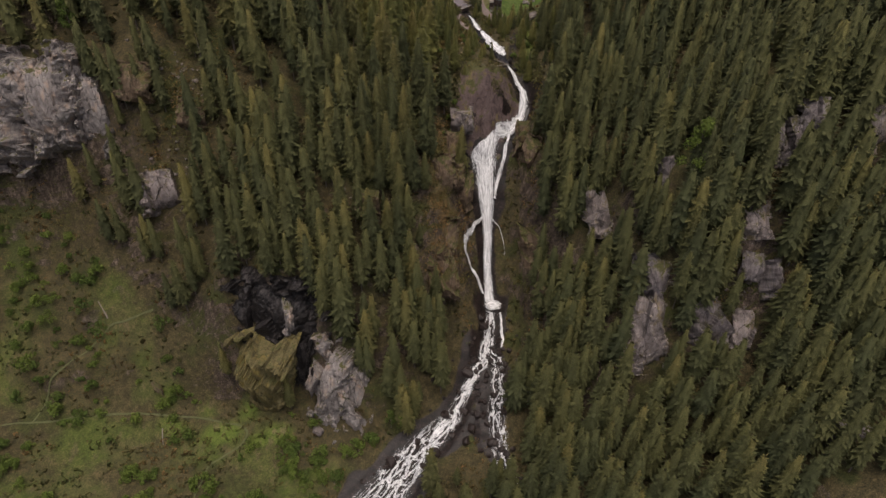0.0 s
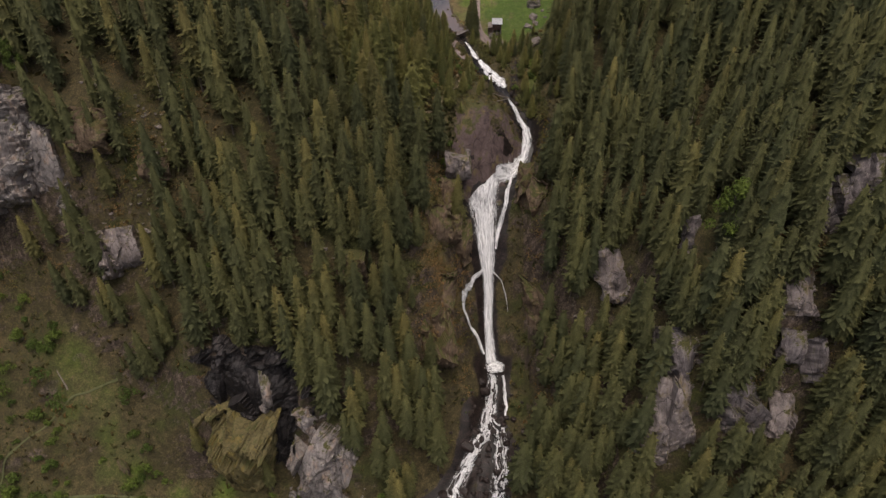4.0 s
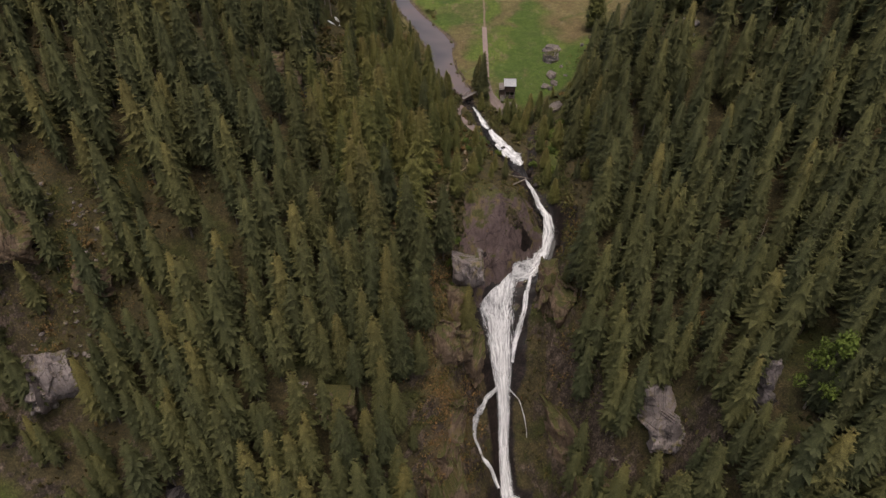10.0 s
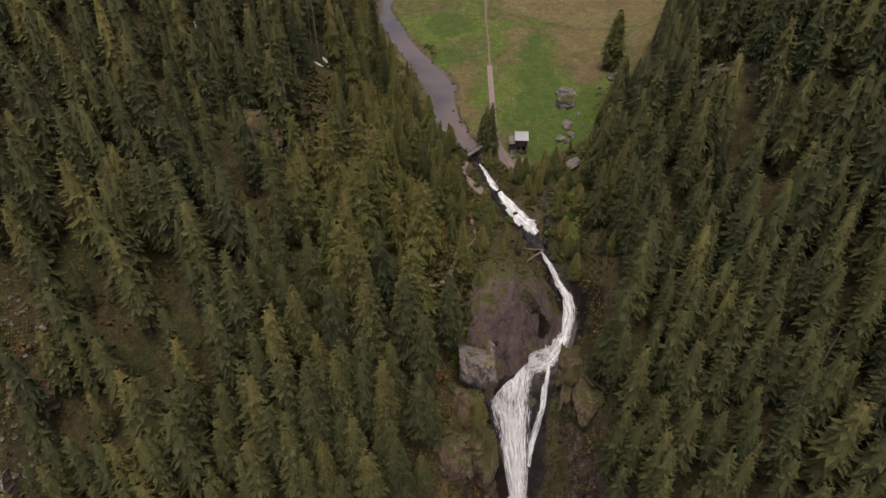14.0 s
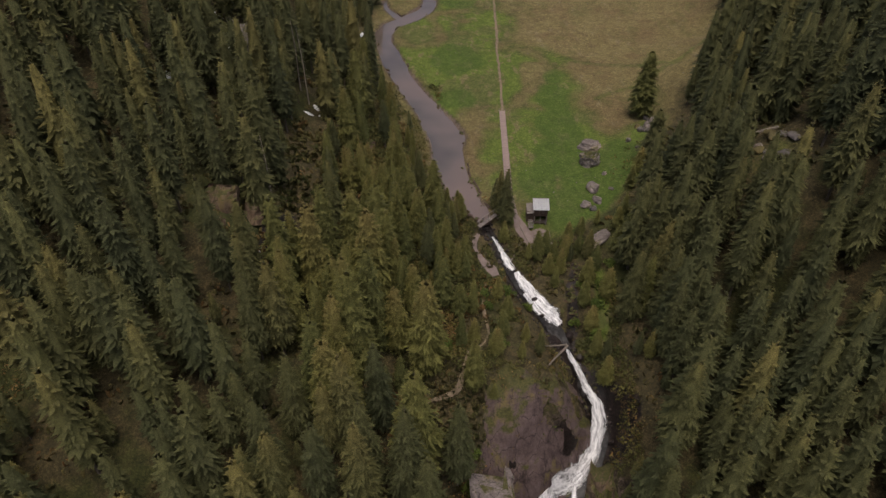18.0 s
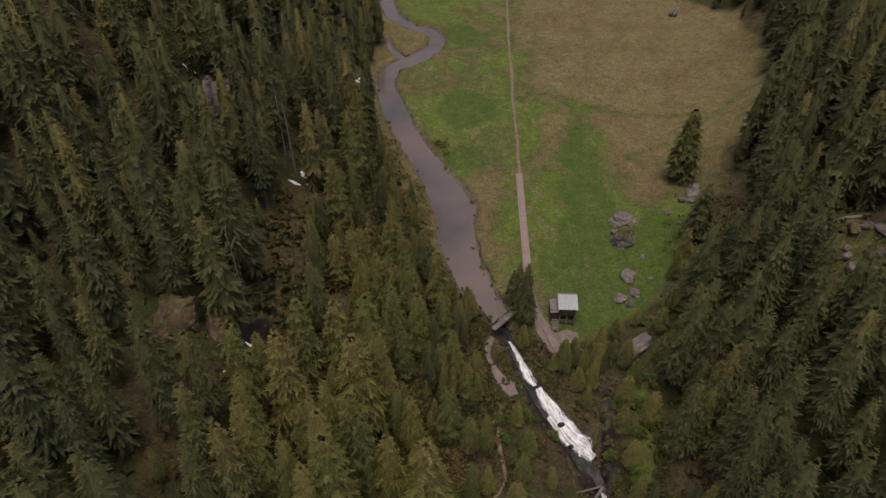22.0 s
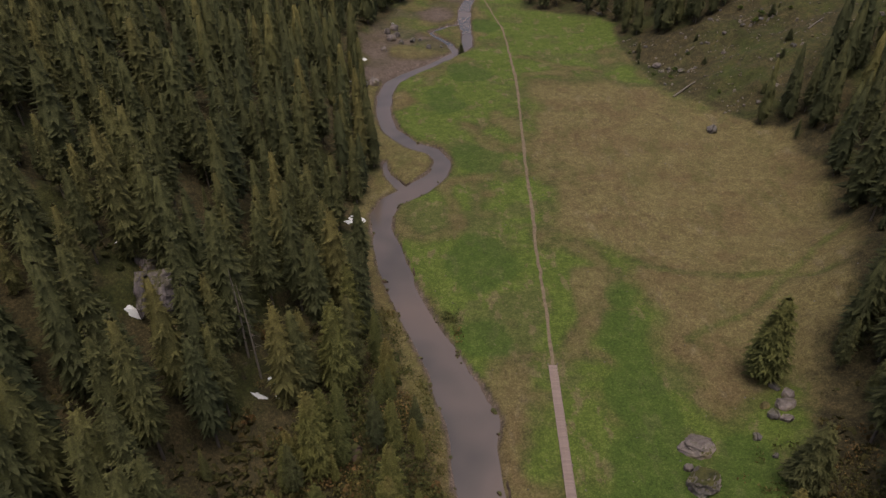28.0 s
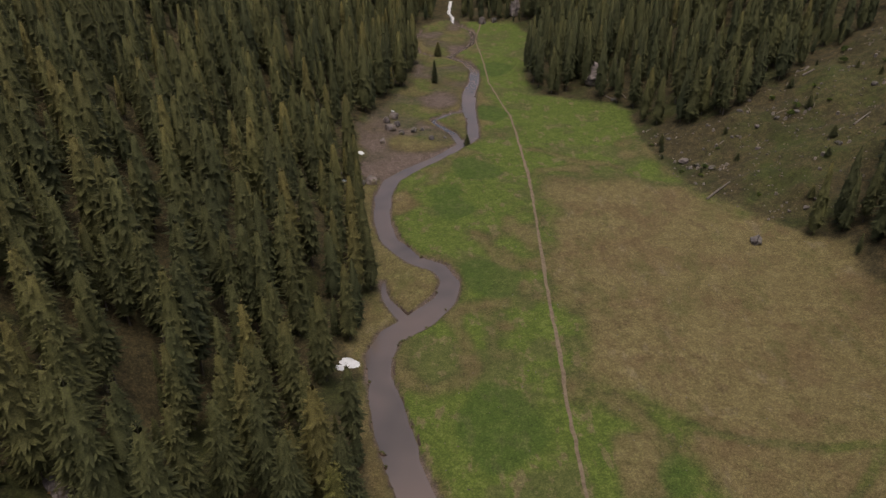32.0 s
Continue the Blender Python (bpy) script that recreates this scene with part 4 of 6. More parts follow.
# open ground, where no spruce stands: circles of x, y, radius
BARE = [(18, 204, 8), (8, 192, 5), (20, 190, 12), (20, 178, 12.5), (20, 165, 13), (18, 150, 12), (15, 136, 11), (8, 124, 11), (16, 115, 11), (-4, 114, 9), (-16, 104, 12), (20, 226, 6.5), (16, 236, 6), (22, 248, 7), (13, 246, 5), (22.3, 237, 3.5), (30.6, 238, 4), (28, 208, 5),
        (2, 205, 4), (8, 238, 4.5), (7, 228, 3.5), (6, 220, 3), (2, 180, 5), (0, 172, 4), (-33, 234, 6.5), (-40, 233, 4.5), (66, 246, 5.5), 
        (-114, 187, 9), (-130, 188, 11), (-124, 180, 8), (-139, 184, 10), (-87, 170, 5), (-58, 143, 9), (-46, 141, 8), (-33, 131, 8), (-26, 126, 7), (36, 244, 4), (33, 222, 3.5), (-68, 146, 6), (-96, 196, 5), (-84, 178, 4), (-78, 192, 6), (-88, 199, 5), (-72, 201, 4), (-98, 207, 5), (-68, 178, 3.5), (-95, 181, 4), (-52, 190, 3), (-21, 163, 4), (-104, 176, 5), (-81, 195, 5), (-81, 179, 4), (-89, 217, 5), (-29, 163, 3.5), (-20, 343, 4), (-19, 336, 4), (-16.5, 328, 3), (24, 215, 5), (70, 523, 7), (62, 516, 5), (13, 672, 9), (10, 690, 9), (30, 668, 7), (22, 702, 10), (4, 257, 5), (1, 266, 4),
        (48, 154, 5.5), (49.5, 150, 4.5), (62.4, 146, 4.5), (56, 117, 6), (56, 123, 4), (72.5, 117.5, 5), (81, 115.5, 3.5), (86.5, 121.5, 3.5), (81, 123.5, 3), (81, 128.5, 4), (86.5, 140, 4), (93.5, 141, 4), (108, 139, 4), (108, 127, 4), (101, 90, 4.5), (-44, 285, 4.5), (-48, 292, 3.5), (38, 252, 6), (43.5, 259, 6), (37, 244, 5), (46, 265, 5), (31, 243, 4), (25, 240, 4.5), (0, 164, 5), (-2, 156, 4.5), (3, 187, 4), (4, 150, 4), (57, 124, 4.5), (58, 129, 3.5), (33, 227, 5), (34, 235, 4.5), (36, 219, 4), (67, 239, 5.5), (67, 233, 4), (4, 174, 4), (6, 167, 4), (5, 159, 4), (53, 262, 5), (58, 270, 5), (52, 255, 4), (63, 278, 4)]


def wooded(x, y):
    """Where spruces stand close."""
    x, y = np.asarray(x, float), np.asarray(y, float)
    ok = ~(inside(x, y, MEADOW) | inside(x, y, CLEARING) | inside(x, y, LOW_MEADOW))
    for cx, cy, r in BARE:
        ok &= np.hypot(x - cx, y - cy) > r
    ok &= along(RIVER + RIVER_FAR[1:], x, y)[0] > 2.0
    ok &= along(TORRENT, x, y)[0] > 4.6
    return ok


def plant_forest():
    rng = random.Random(11)
    gap = 5.9
    spots = []
    for j, y in enumerate(np.arange(84, 790, gap * 0.88)):
        for x in np.arange(-190, 200, gap):
            spots.append((x + (j % 2) * gap / 2 + rng.uniform(-2.5, 2.5), y + rng.uniform(-2.5, 2.5)))
    # the steep wooded flanks of the lower gorge stand closer
    for _ in range(340):
        spots.append((rng.uniform(28, 116), rng.uniform(86, 150)))
    for _ in range(120):
        spots.append((rng.uniform(-62, 2), rng.uniform(134, 178)))
    for _ in range(220):
        spots.append((rng.uniform(28, 118), rng.uniform(150, 300)))
    # low mixed growth between the west bank and the wood
    low_from = len(spots)
    for _ in range(120):
        spots.append((rng.uniform(-26, 6), rng.uniform(206, 306)))
    for _ in range(70):
        spots.append((rng.uniform(-16, 9), rng.uniform(222, 264)))
    for _ in range(60):
        spots.append((rng.uniform(27, 46), rng.uniform(214, 252)))
    spots = np.array(spots)
    low = np.arange(len(spots)) >= low_from
    x, y = spots.T
    keep = wooded(x, y)
    west = np.interp(y, [90, 120, 150, 210, 240, 300, 360, 450, 540, 600, 690, 720], [-118, -142, -150, -146, -112, -92, -102, -134, -94, -74, -40, -34])
    east = np.interp(y, [90, 120, 180, 240, 300, 330, 420, 510, 570, 630, 720], [114, 116, 130, 108, 112, 126, 150, 170, 134, 110, 66])
    keep &= (x > west) & (x < east) & (y < 722)
    thin = value_noise(x, y, 15, 21) + 0.5 * value_noise(x, y, 6, 22)
    keep &= thin > -1.02
    keep &= (y < 345) | (np.array([rng.random() for _ in x]) < 0.74)
    # an airier wood beside the torrent and along the west bank
    airy = ((np.abs(x - 4) < 14) & (y > 196) & (y < 250)) | ((x > -33) & (x < -2) & (y > 236) & (y < 302))
    keep &= ~(airy & (thin < 0.6)) | low & wooded(x, y)
    x, y, low = x[keep], y[keep], low[keep]
    z = ground_at(x, y)
    big = 0.5 + 0.5 * value_noise(x, y, 30, 23)
    tall = 18.5 + 6.5 * big + np.array([rng.uniform(-5, 4.5) for _ in x])
    young = np.array([rng.random() for _ in x]) < np.where(blurred_inside(x, y, MEADOW, 6.5) > 0, 0.34, 0.13)
    tall = np.where(young, tall * np.array([rng.uniform(0.25, 0.6) for _ in x]), tall)
    tall = np.where(low, np.array([rng.uniform(5, 15) for _ in x]), tall)
    tall = np.where(along(TORRENT, x, y)[0] < 9, np.minimum(tall, 7.5), tall)
    return x, y, z, tall, low | (np.hypot((x + 7) / 27, (y - 252) / 58) < 1)


TX, TY, TZ, TH, OPEN_WOOD = plant_forest()


def lone_trees():
    """Ten crowns and one trunk, shared by the trees that are things of their own."""
    rng = random.Random(5)
    trunk = mesh_quads("trunk", *stem(7, 6))
    trunk.materials.append(M_BARK)
    kinds = []
    for girth, bare, mat in [(g, b, M_NEEDLES) for g, b in ((0.125, 0.08), (0.135, 0.12), (0.145, 0.06), (0.12, 0.18), (0.14, 0.05), (0.115, 0.22), (0.2, 0.03))] + [(0.14, 0.04, M_OLIVE), (0.16, 0.08, M_OLIVE), (0.12, 0.06, M_OLIVE)]:
        v, q, n = spruce(rng, 42, 11, girth, bare, fans=4, slim=0.74)
        crown = mesh_quads("crown", v, q)
        soft_normals(crown, n)
        # paler towards the top: cones, and light from above put into the colour
        crown.attributes.new("cones_and_toplight", "FLOAT", "POINT").data.foreach_set("value", (0.4 * v[:, 2] ** 3).astype(np.float32))
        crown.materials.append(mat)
        kinds.append(crown)
    return kinds, trunk


CROWNS, TRUNK = lone_trees()


def plant(x, y, tall, kind, label, turn=0.0, group="spruces of the valley", wide=1.0, sink=0.15):
    t = thing("spruce_tree", label, "tree", Matrix.LocRotScale((x, y, float(ground_at(x, y)) - sink), Euler((0, 0, turn)), (tall * wide, tall * wide, tall)), group)
    part("trunk", TRUNK, None, t)
    part("crown", CROWNS[kind], None, t)
    return t


def plant_woods():
    rng = random.Random(7)
    near = (TX > -40) & (TX < 60) & (TY > 150) & (TY < 310)
    order = np.argsort(np.where(near, np.abs(TX - 4) + 0.25 * np.abs(TY - 225), 1e9))[:min(285, int(near.sum()))]
    for i in order:
        label = "tall dark green spruce with drooping branches on the slope" if TH[i] > 13 else "young dark green spruce among taller trees"
        olive = OPEN_WOOD[i] and rng.random() < 0.74
        if olive:
            label = "olive-green young spruce among heath beside the gorge"
        plant(float(TX[i]), float(TY[i]), float(TH[i]), 7 + rng.randrange(3) if olive else rng.randrange(6), label, rng.uniform(0, 6.28))
    rest = np.ones(len(TX), bool)
    rest[order] = False
    mid = [spruce(rng, 27, 10, girth=g, bare=b, fans=1) for g, b in ((0.125, 0.1), (0.135, 0.06), (0.12, 0.18), (0.13, 0.12), (0.12, 0.22), (0.145, 0.08), (0.11, 0.14))]
    fine = [spruce(rng, 34, 11, girth=g, bare=b, slim=0.8) for g, b in ((0.125, 0.1), (0.135, 0.06), (0.12, 0.18), (0.14, 0.08), (0.115, 0.2))]
    far = [spruce(rng, 22, 9, girth=g, bare=b, fans=1) for g, b in ((0.135, 0.06), (0.145, 0.08), (0.125, 0.12))]
    pole = stem(5, 2)
    patches = [("west woods", rest & (TX < 6) & (TY < 240)), ("east woods", rest & (TX >= 6) & (TY < 240)), ("west bank", rest & (TX < 6) & (TY >= 240) & (TY < 420)), ("east slope", rest & (TX >= 6) & (TY >= 240) & (TY < 420)), ("far woods", rest & (TY >= 420))]
    for _, which in patches:
        vs, qs, mats, tint, soft, count = [], [], [], [], [], 0
        for i in np.nonzero(which)[0]:
            distant = TY[i] > 350 or TX[i] < -95 or TX[i] > 95
            close = -62 < TX[i] < 76 and 205 < TY[i] < 312
            v, q, nn = rng.choice(far if distant else fine if close else mid)
            a = rng.uniform(0, 6.28)
            # east woods toned darker: the dimmer light on that side, put into colour
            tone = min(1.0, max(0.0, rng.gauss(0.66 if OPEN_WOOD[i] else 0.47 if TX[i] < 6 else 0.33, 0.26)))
            wide = TH[i] * rng.uniform(0.9, 1.12)
            for pv, pq, pn, slot in ((v, q, nn, 0), (*pole, pole[0] * (1, 1, 0) * 100, 1)):
                w = np.stack([(pv[:, 0] * math.cos(a) - pv[:, 1] * math.sin(a)) * wide + TX[i], (pv[:, 0] * math.sin(a) + pv[:, 1] * math.cos(a)) * wide + TY[i], pv[:, 2] * TH[i] + TZ[i] - 0.15], 1)
                vs.append(w)
                soft.append(np.stack([pn[:, 0] * math.cos(a) - pn[:, 1] * math.sin(a), pn[:, 0] * math.sin(a) + pn[:, 1] * math.cos(a), pn[:, 2]], 1))
                qs.append(pq + count)
                mats.append(np.full(len(pq), slot, np.int32))
                # tree's tone plus a rise with height for cones and painted top light
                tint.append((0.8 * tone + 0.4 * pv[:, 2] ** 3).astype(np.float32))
                count += len(pv)
        me = mesh_quads("spruce_forest", np.concatenate(vs), np.concatenate(qs))
        soft_normals(me, np.concatenate(soft))
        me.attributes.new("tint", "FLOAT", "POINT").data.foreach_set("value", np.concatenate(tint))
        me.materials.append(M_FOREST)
        me.materials.append(M_BARK)
        me.polygons.foreach_set("material_index", np.concatenate(mats))
        tagged(new("spruce_forest", me), "dense dark green spruce forest covering the steep slope", "forest", kind="stuff")


plant_woods()



# ---- rock ----
def rock_mesh(seed, detail=3, blocky=0.55, rough=0.3, name="boulder"):
    """A weathered boulder about one metre across: a sphere squared, split by joints and roughened."""
    bm = bmesh.new()
    bmesh.ops.create_icosphere(bm, subdivisions=detail, radius=1.0)
    off = Vector((seed * 3.7, seed * 1.9, seed * 5.3))
    rng = random.Random(seed * 7 + detail)
    planes = [(Vector((rng.gauss(0, 1), rng.gauss(0, 1), rng.gauss(0, 0.7))).normalized(), rng.uniform(0.62, 0.9)) for _ in range(12 + 5 * detail)]
    for v in bm.verts:
        p = v.co.normalized()
        k = (abs(p.x) ** 5 + abs(p.y) ** 5 + abs(p.z) ** 5) ** 0.2
        p = p * (1 - blocky) + p / k * blocky
        p *= 1 + rough * noise.fractal(p * 1.2 + off, 0.8, 2.1, 3)
        for d, c in planes:
            over = p.dot(d) - c
            if over > 0:
                p -= d * over * 0.92
        tall = Vector((p.x, p.y, p.z * 0.45))
        f = noise.voronoi(tall * 3.3 + off)[0]
        crack = max(0.0, 0.16 - (f[1] - f[0]))
        ledge = 0.05 * math.sin(p.z * 13 + 3 * noise.noise(p * 2 + off))
        p *= 0.56 * (1 - 0.5 * crack + (ledge if detail > 3 else 0) + 0.1 * noise.fractal(p * 5 + off, 0.8, 2.1, 4))
        v.co = p
    me = bpy.data.meshes.new(name)
    bm.to_mesh(me)
    bm.free()
    return me


def face_mesh(name, wide, tall, deep, seed, pitch=0.5, taper=0.0, calm=True):
    """A rock face: a bulging slab split by upright joints and ledges, its edges bending back into the slope."""
    off = Vector((seed * 4.1, seed * 2.7, seed * 1.3))
    n, m = max(8, int(wide / pitch)), max(8, int(tall / pitch))
    verts = []
    for j in range(m + 1):
        for i in range(n + 1):
            u, v = 2 * i / n - 1, 2 * j / m - 1
            x, z = u * wide / 2 * (1 - taper * (1 - v) / 2), v * tall / 2
            p = Vector((x, z, 0)) * 0.1 + off
            wob = 0.8 * noise.fractal(p * 1.4, 0.8, 2.1, 4)
            e = (abs(u) ** 2.6 + abs(v) ** 2.6) ** (1 / 2.6)
            e = max(0.0, e + wob * min(1.0, e * e * 1.2))
            y = -deep * (1 - min(1.35, e) ** 2.2)
            for sx, sz, shift, tip, k in ((0.12, 0.055, 1.0, 0.3, 1.0), (0.36, 0.11, 0.16, 0.07, 2.0), (1.1, 0.4, 0.05, 0.03, 3.0)) if calm else ((0.15, 0.07, 0.8, 0.24, 1.0), (0.42, 0.24, 0.2, 0.1, 2.0), (1.2, 0.9, 0.06, 0.05, 3.0)):
                q = Vector((x * sx + 0.35 * z * sz, z * sz - 0.2 * x * sx, k)) + off
                c = noise.voronoi(q)[1][0]
                y += 2 * shift * (noise.cell(c * 5.3) - 0.5) + 2 * tip * ((noise.cell(c * 7.7) - 0.5) * (q.x - c.x) / sx + (noise.cell(c * 3.1) - 0.5) * (q.y - c.y) / sz) * 0.5
            y += 0.16 * noise.fractal(Vector((x * 1.4, z * 0.6, 0)) * 0.5 + off, 0.8, 2.1, 5)
            verts.append((x + 0.25 * noise.noise(p * 9), y, z))
    faces = [(j * (n + 1) + i, j * (n + 1) + i + 1, (j + 1) * (n + 1) + i + 1, (j + 1) * (n + 1) + i) for j in range(m) for i in range(n)]
    rim = [i for i in range(n + 1)] + [(j * (n + 1) + n) for j in range(1, m + 1)] + [m * (n + 1) + i for i in range(n - 1, -1, -1)] + [j * (n + 1) for j in range(m - 1, 0, -1)]
    back = len(verts)
    verts += [(verts[k][0] * 0.9, verts[k][1] + deep * 0.8, verts[k][2] * 0.9) for k in rim]
    faces += [(rim[(k + 1) % len(rim)], rim[k], back + k, back + (k + 1) % len(rim)) for k in range(len(rim))]
    faces.append(tuple(range(back, back + len(rim))))
    return mesh_from(name, verts, faces)


ROCKS = {}


def rock(name, label, category, x, y, size, mat, seed=0, turn=0.0, sink=0.3, z=None, group="", lean=0.0, detail=3):
    if name in ("cliff", "rock_outcrop", "rock_buttress"):
        me = face_mesh(name, size[0] * 1.1, size[2] * 1.1, size[1] * 0.5, seed + 1, 0.42 if max(size) > 20 else 0.36, 0.55 if max(size) > 30 and name == "rock_buttress" else 0.0, mat is not M_BLACK_ROCK)
        me.materials.append(mat)
        ob = new(name, me)
        ob.matrix_world = Matrix.LocRotScale((x, y, z), Euler((lean - 0.3, 0, 0.3 * math.sin(turn * 3 + seed))), None)
        return tagged(ob, label, category, group)
    key = (seed % 9, mat.name, detail, name)
    if key not in ROCKS:
        me = rock_mesh(seed % 9 + 1, detail, 0.5 + 0.05 * (seed % 4), 0.34 if detail > 3 else 0.26, name)
        me.materials.append(mat)
        ROCKS[key] = me
    ob = new(name, ROCKS[key])
    base = float(ground_at(x, y)) + size[2] * (0.5 - sink) if z is None else z
    ob.matrix_world = Matrix.LocRotScale((x, y, base), Euler((lean, 0, turn)), size)
    return tagged(ob, label, category, group)


M_PALE_ROCK = cliff_rock("pale_streaked_rock", (0.075, 0.064, 0.058), (0.2, 0.175, 0.162), (0.4, 0.355, 0.33), (0.26, 0.19, 0.145))
M_PINK_ROCK = cliff_rock("pinkish_grey_rock", (0.06, 0.046, 0.042), (0.18, 0.15, 0.138), (0.36, 0.305, 0.285), (0.13, 0.1, 0.045))
M_GREY_ROCK = cliff_rock("grey_jointed_rock", (0.05, 0.042, 0.042), (0.135, 0.115, 0.113), (0.29, 0.25, 0.245), (0.075, 0.066, 0.028), moss=0.75)
M_RUSTY_ROCK = cliff_rock("brown_jointed_rock", (0.05, 0.036, 0.026), (0.13, 0.09, 0.058), (0.25, 0.185, 0.13), (0.12, 0.092, 0.03), moss=0.6)
M_LICHEN_ROCK = cliff_rock("lichen_covered_rock", (0.035, 0.028, 0.018), (0.12, 0.098, 0.042), (0.23, 0.19, 0.09), (0.16, 0.12, 0.035))
# black for the seeping wall, and for the painted shade of the recess
M_BLACK_ROCK = cliff_rock("black_seeping_and_shaded_rock", (0.006, 0.005, 0.005), (0.014, 0.012, 0.012), (0.07, 0.06, 0.057), (0.012, 0.01, 0.01), streak=0.12, rough=0.6, moss=1.3)

GREY = ("rock_outcrop", "weathered grey rock outcrop breaking out of the wooded slope", "rock")
BROWN = ("rock_outcrop", "brown mossy rock outcrop with rust-coloured lichen beside the gorge", "rock")
for k, (x, y, z, sx, sy, sz) in enumerate([(-140, 190, -10, 26, 15, 36), (-122, 191, -8, 22, 13, 32), (-107, 190, -12, 12, 9, 26), (-98.5, 198, -6, 9, 6, 12)]):
    rock("cliff", "tall pale grey cliff rising above the green slope", "cliff", x, y, (sx, sy, sz), M_PALE_ROCK, k, 0.2 * k - 0.3, z=z, group="west cliffs", lean=-0.25, detail=5)
OUTCROPS = [(-86, 174.5, -31, 15, 7, 13), (-93, 189.6, -0.5, 11, 6, 11), (-76, 187, -9.5, 8, 5, 9), (48.3, 159, -26.5, 8, 6, 15), (49.8, 155, -31, 7, 5, 10), (62.4, 150, -7.5, 6, 5, 9), (57, 123.5, -39, 11, 6, 25), (58, 132, -29, 8, 5, 13), (72.5, 122.5, -35, 11, 5, 13), (80.5, 119.6, -36, 5, 5, 10), (86.5, 125.5, -23, 5.5, 5, 10),
            (81, 127.4, -20.5, 5, 4, 7), (81, 132.4, -9.5, 5.5, 4.5, 9), (86.5, 144, 6.5, 9, 5, 12), (93.5, 145.6, 10.5, 9, 5, 12), (108, 143.4, 10.5, 8, 5, 11), (108, 131, -5, 10, 5, 8), (101, 93.4, -43, 12, 6, 8), (-40.5, 236, 16, 5.5, 5, 7), (-36, 241, 11.5, 4, 4, 6), (-44.5, 289.5, 25.5, 4.6, 4, 6.5), (-47.5, 296, 24, 3.6, 4, 5)]
for k, (x, y, z, sx, sy, sz) in enumerate(OUTCROPS):
    rock(*GREY, x, y, (sx, sy, sz), M_RUSTY_ROCK if k in (1, 2, 18, 19) else M_GREY_ROCK if k % 3 else M_PINK_ROCK, k + 2, 0.9 * k, z=z, group="outcrops", lean=-0.3, detail=5 if sz > 9 else 4)
for k, (x, y, z, sx, sy, sz) in enumerate([(-21, 163, -27, 7, 6, 9), (4.6, 185.5, -22.5, 7, 5, 12), (6, 180.4, -30, 6, 5, 12), (2, 177, -26, 7, 5, 13), (1.5, 158, -52, 9, 8, 15), (3.0, 167, -46, 7, 7, 18), (30.5, 190, -27, 8, 6, 14), (37, 153, -53, 10, 7, 13), (32, 170, -52, 7, 7, 16), (9, 183, -36, 6, 6, 12), (29.5, 198, -24, 5, 5, 9)]):
    rock(*BROWN, x, y, (sx, sy, sz), M_RUSTY_ROCK, k, 1.3 * k, z=z, group="gorge walls", detail=5)
M_DOME_ROCK = cliff_rock("violet_brown_rock", (0.035, 0.024, 0.022), (0.095, 0.066, 0.061), (0.17, 0.125, 0.115), (0.12, 0.095, 0.034), moss=0.6, joints=0.45)


def rock_hump(name, label, cx, cy, rx, ry, bulge, seed, mat, turn=0.0):
    """A rounded hump of bedrock swelling out of the slope, split by joints."""
    n, off = 46, Vector((seed * 3.3, seed * 1.7, seed))
    verts = []
    for j in range(n):
        for i in range(n):
            u, v = 2 * i / (n - 1) - 1, 2 * j / (n - 1) - 1
            x = cx + u * rx * math.cos(turn) - v * ry * math.sin(turn)
            y = cy + u * rx * math.sin(turn) + v * ry * math.cos(turn)
            r = math.hypot(u, v) + 0.16 * noise.noise(Vector((u * 2, v * 2, 0)) + off)
            q = Vector((u * 2.2, v * 1.6, 0)) + off
            c = noise.voronoi(q)[1][0]
            z = bulge * (max(0.0, 1 - r ** 3) ** 0.8) - 0.9 * step(0.9, 1.15, r) + (0.9 * (noise.cell(c * 5.1) - 0.5) + 1.0 * ((q.x - c.x) * (noise.cell(c * 2.3) - 0.5) + (q.y - c.y) * (noise.cell(c * 9.1) - 0.5))) * step(1.1, 0.8, r)
            z += 0.45 * noise.fractal(Vector((x, y, 0)) * 0.5 + off, 0.7, 2.1, 5)
            verts.append((x, y, z))
    v = np.array(verts)
    smooth = np.mean([ground_at(v[:, 0] + a * 2.2, v[:, 1] + b * 2.2) for a in (-1, 0, 1) for b in (-1, 0, 1)], 0)
    lip = ((v[:, 1] - 191.6) * 14.2 - (v[:, 0] - 9.2) * 8) / 16.3
    clear = step(-1.3, -0.3, along(CHUTE, v[:, 0], v[:, 1])[0]) * step(-0.2, 1.6, lip)
    v[:, 2] = smooth + v[:, 2] * clear - 0.6 * (1 - clear)
    me = mesh_quads(name, v, grid_faces(n, n))
    me.materials.append(mat)
    tagged(new(name, me), label, "rock")


rock_hump("rock_dome", "rounded brown-violet rock dome with mossy ledges above the fall", 17.5, 202.5, 11.5, 10.5, 1.9, 4, M_DOME_ROCK)
rock("rock_buttress", "angular pinkish grey rock block at the lip of the fall", "rock", 8.2, 191.2, (7, 7, 9), M_PINK_ROCK, 2, 0.3, z=-15.5, lean=0.1, detail=4)
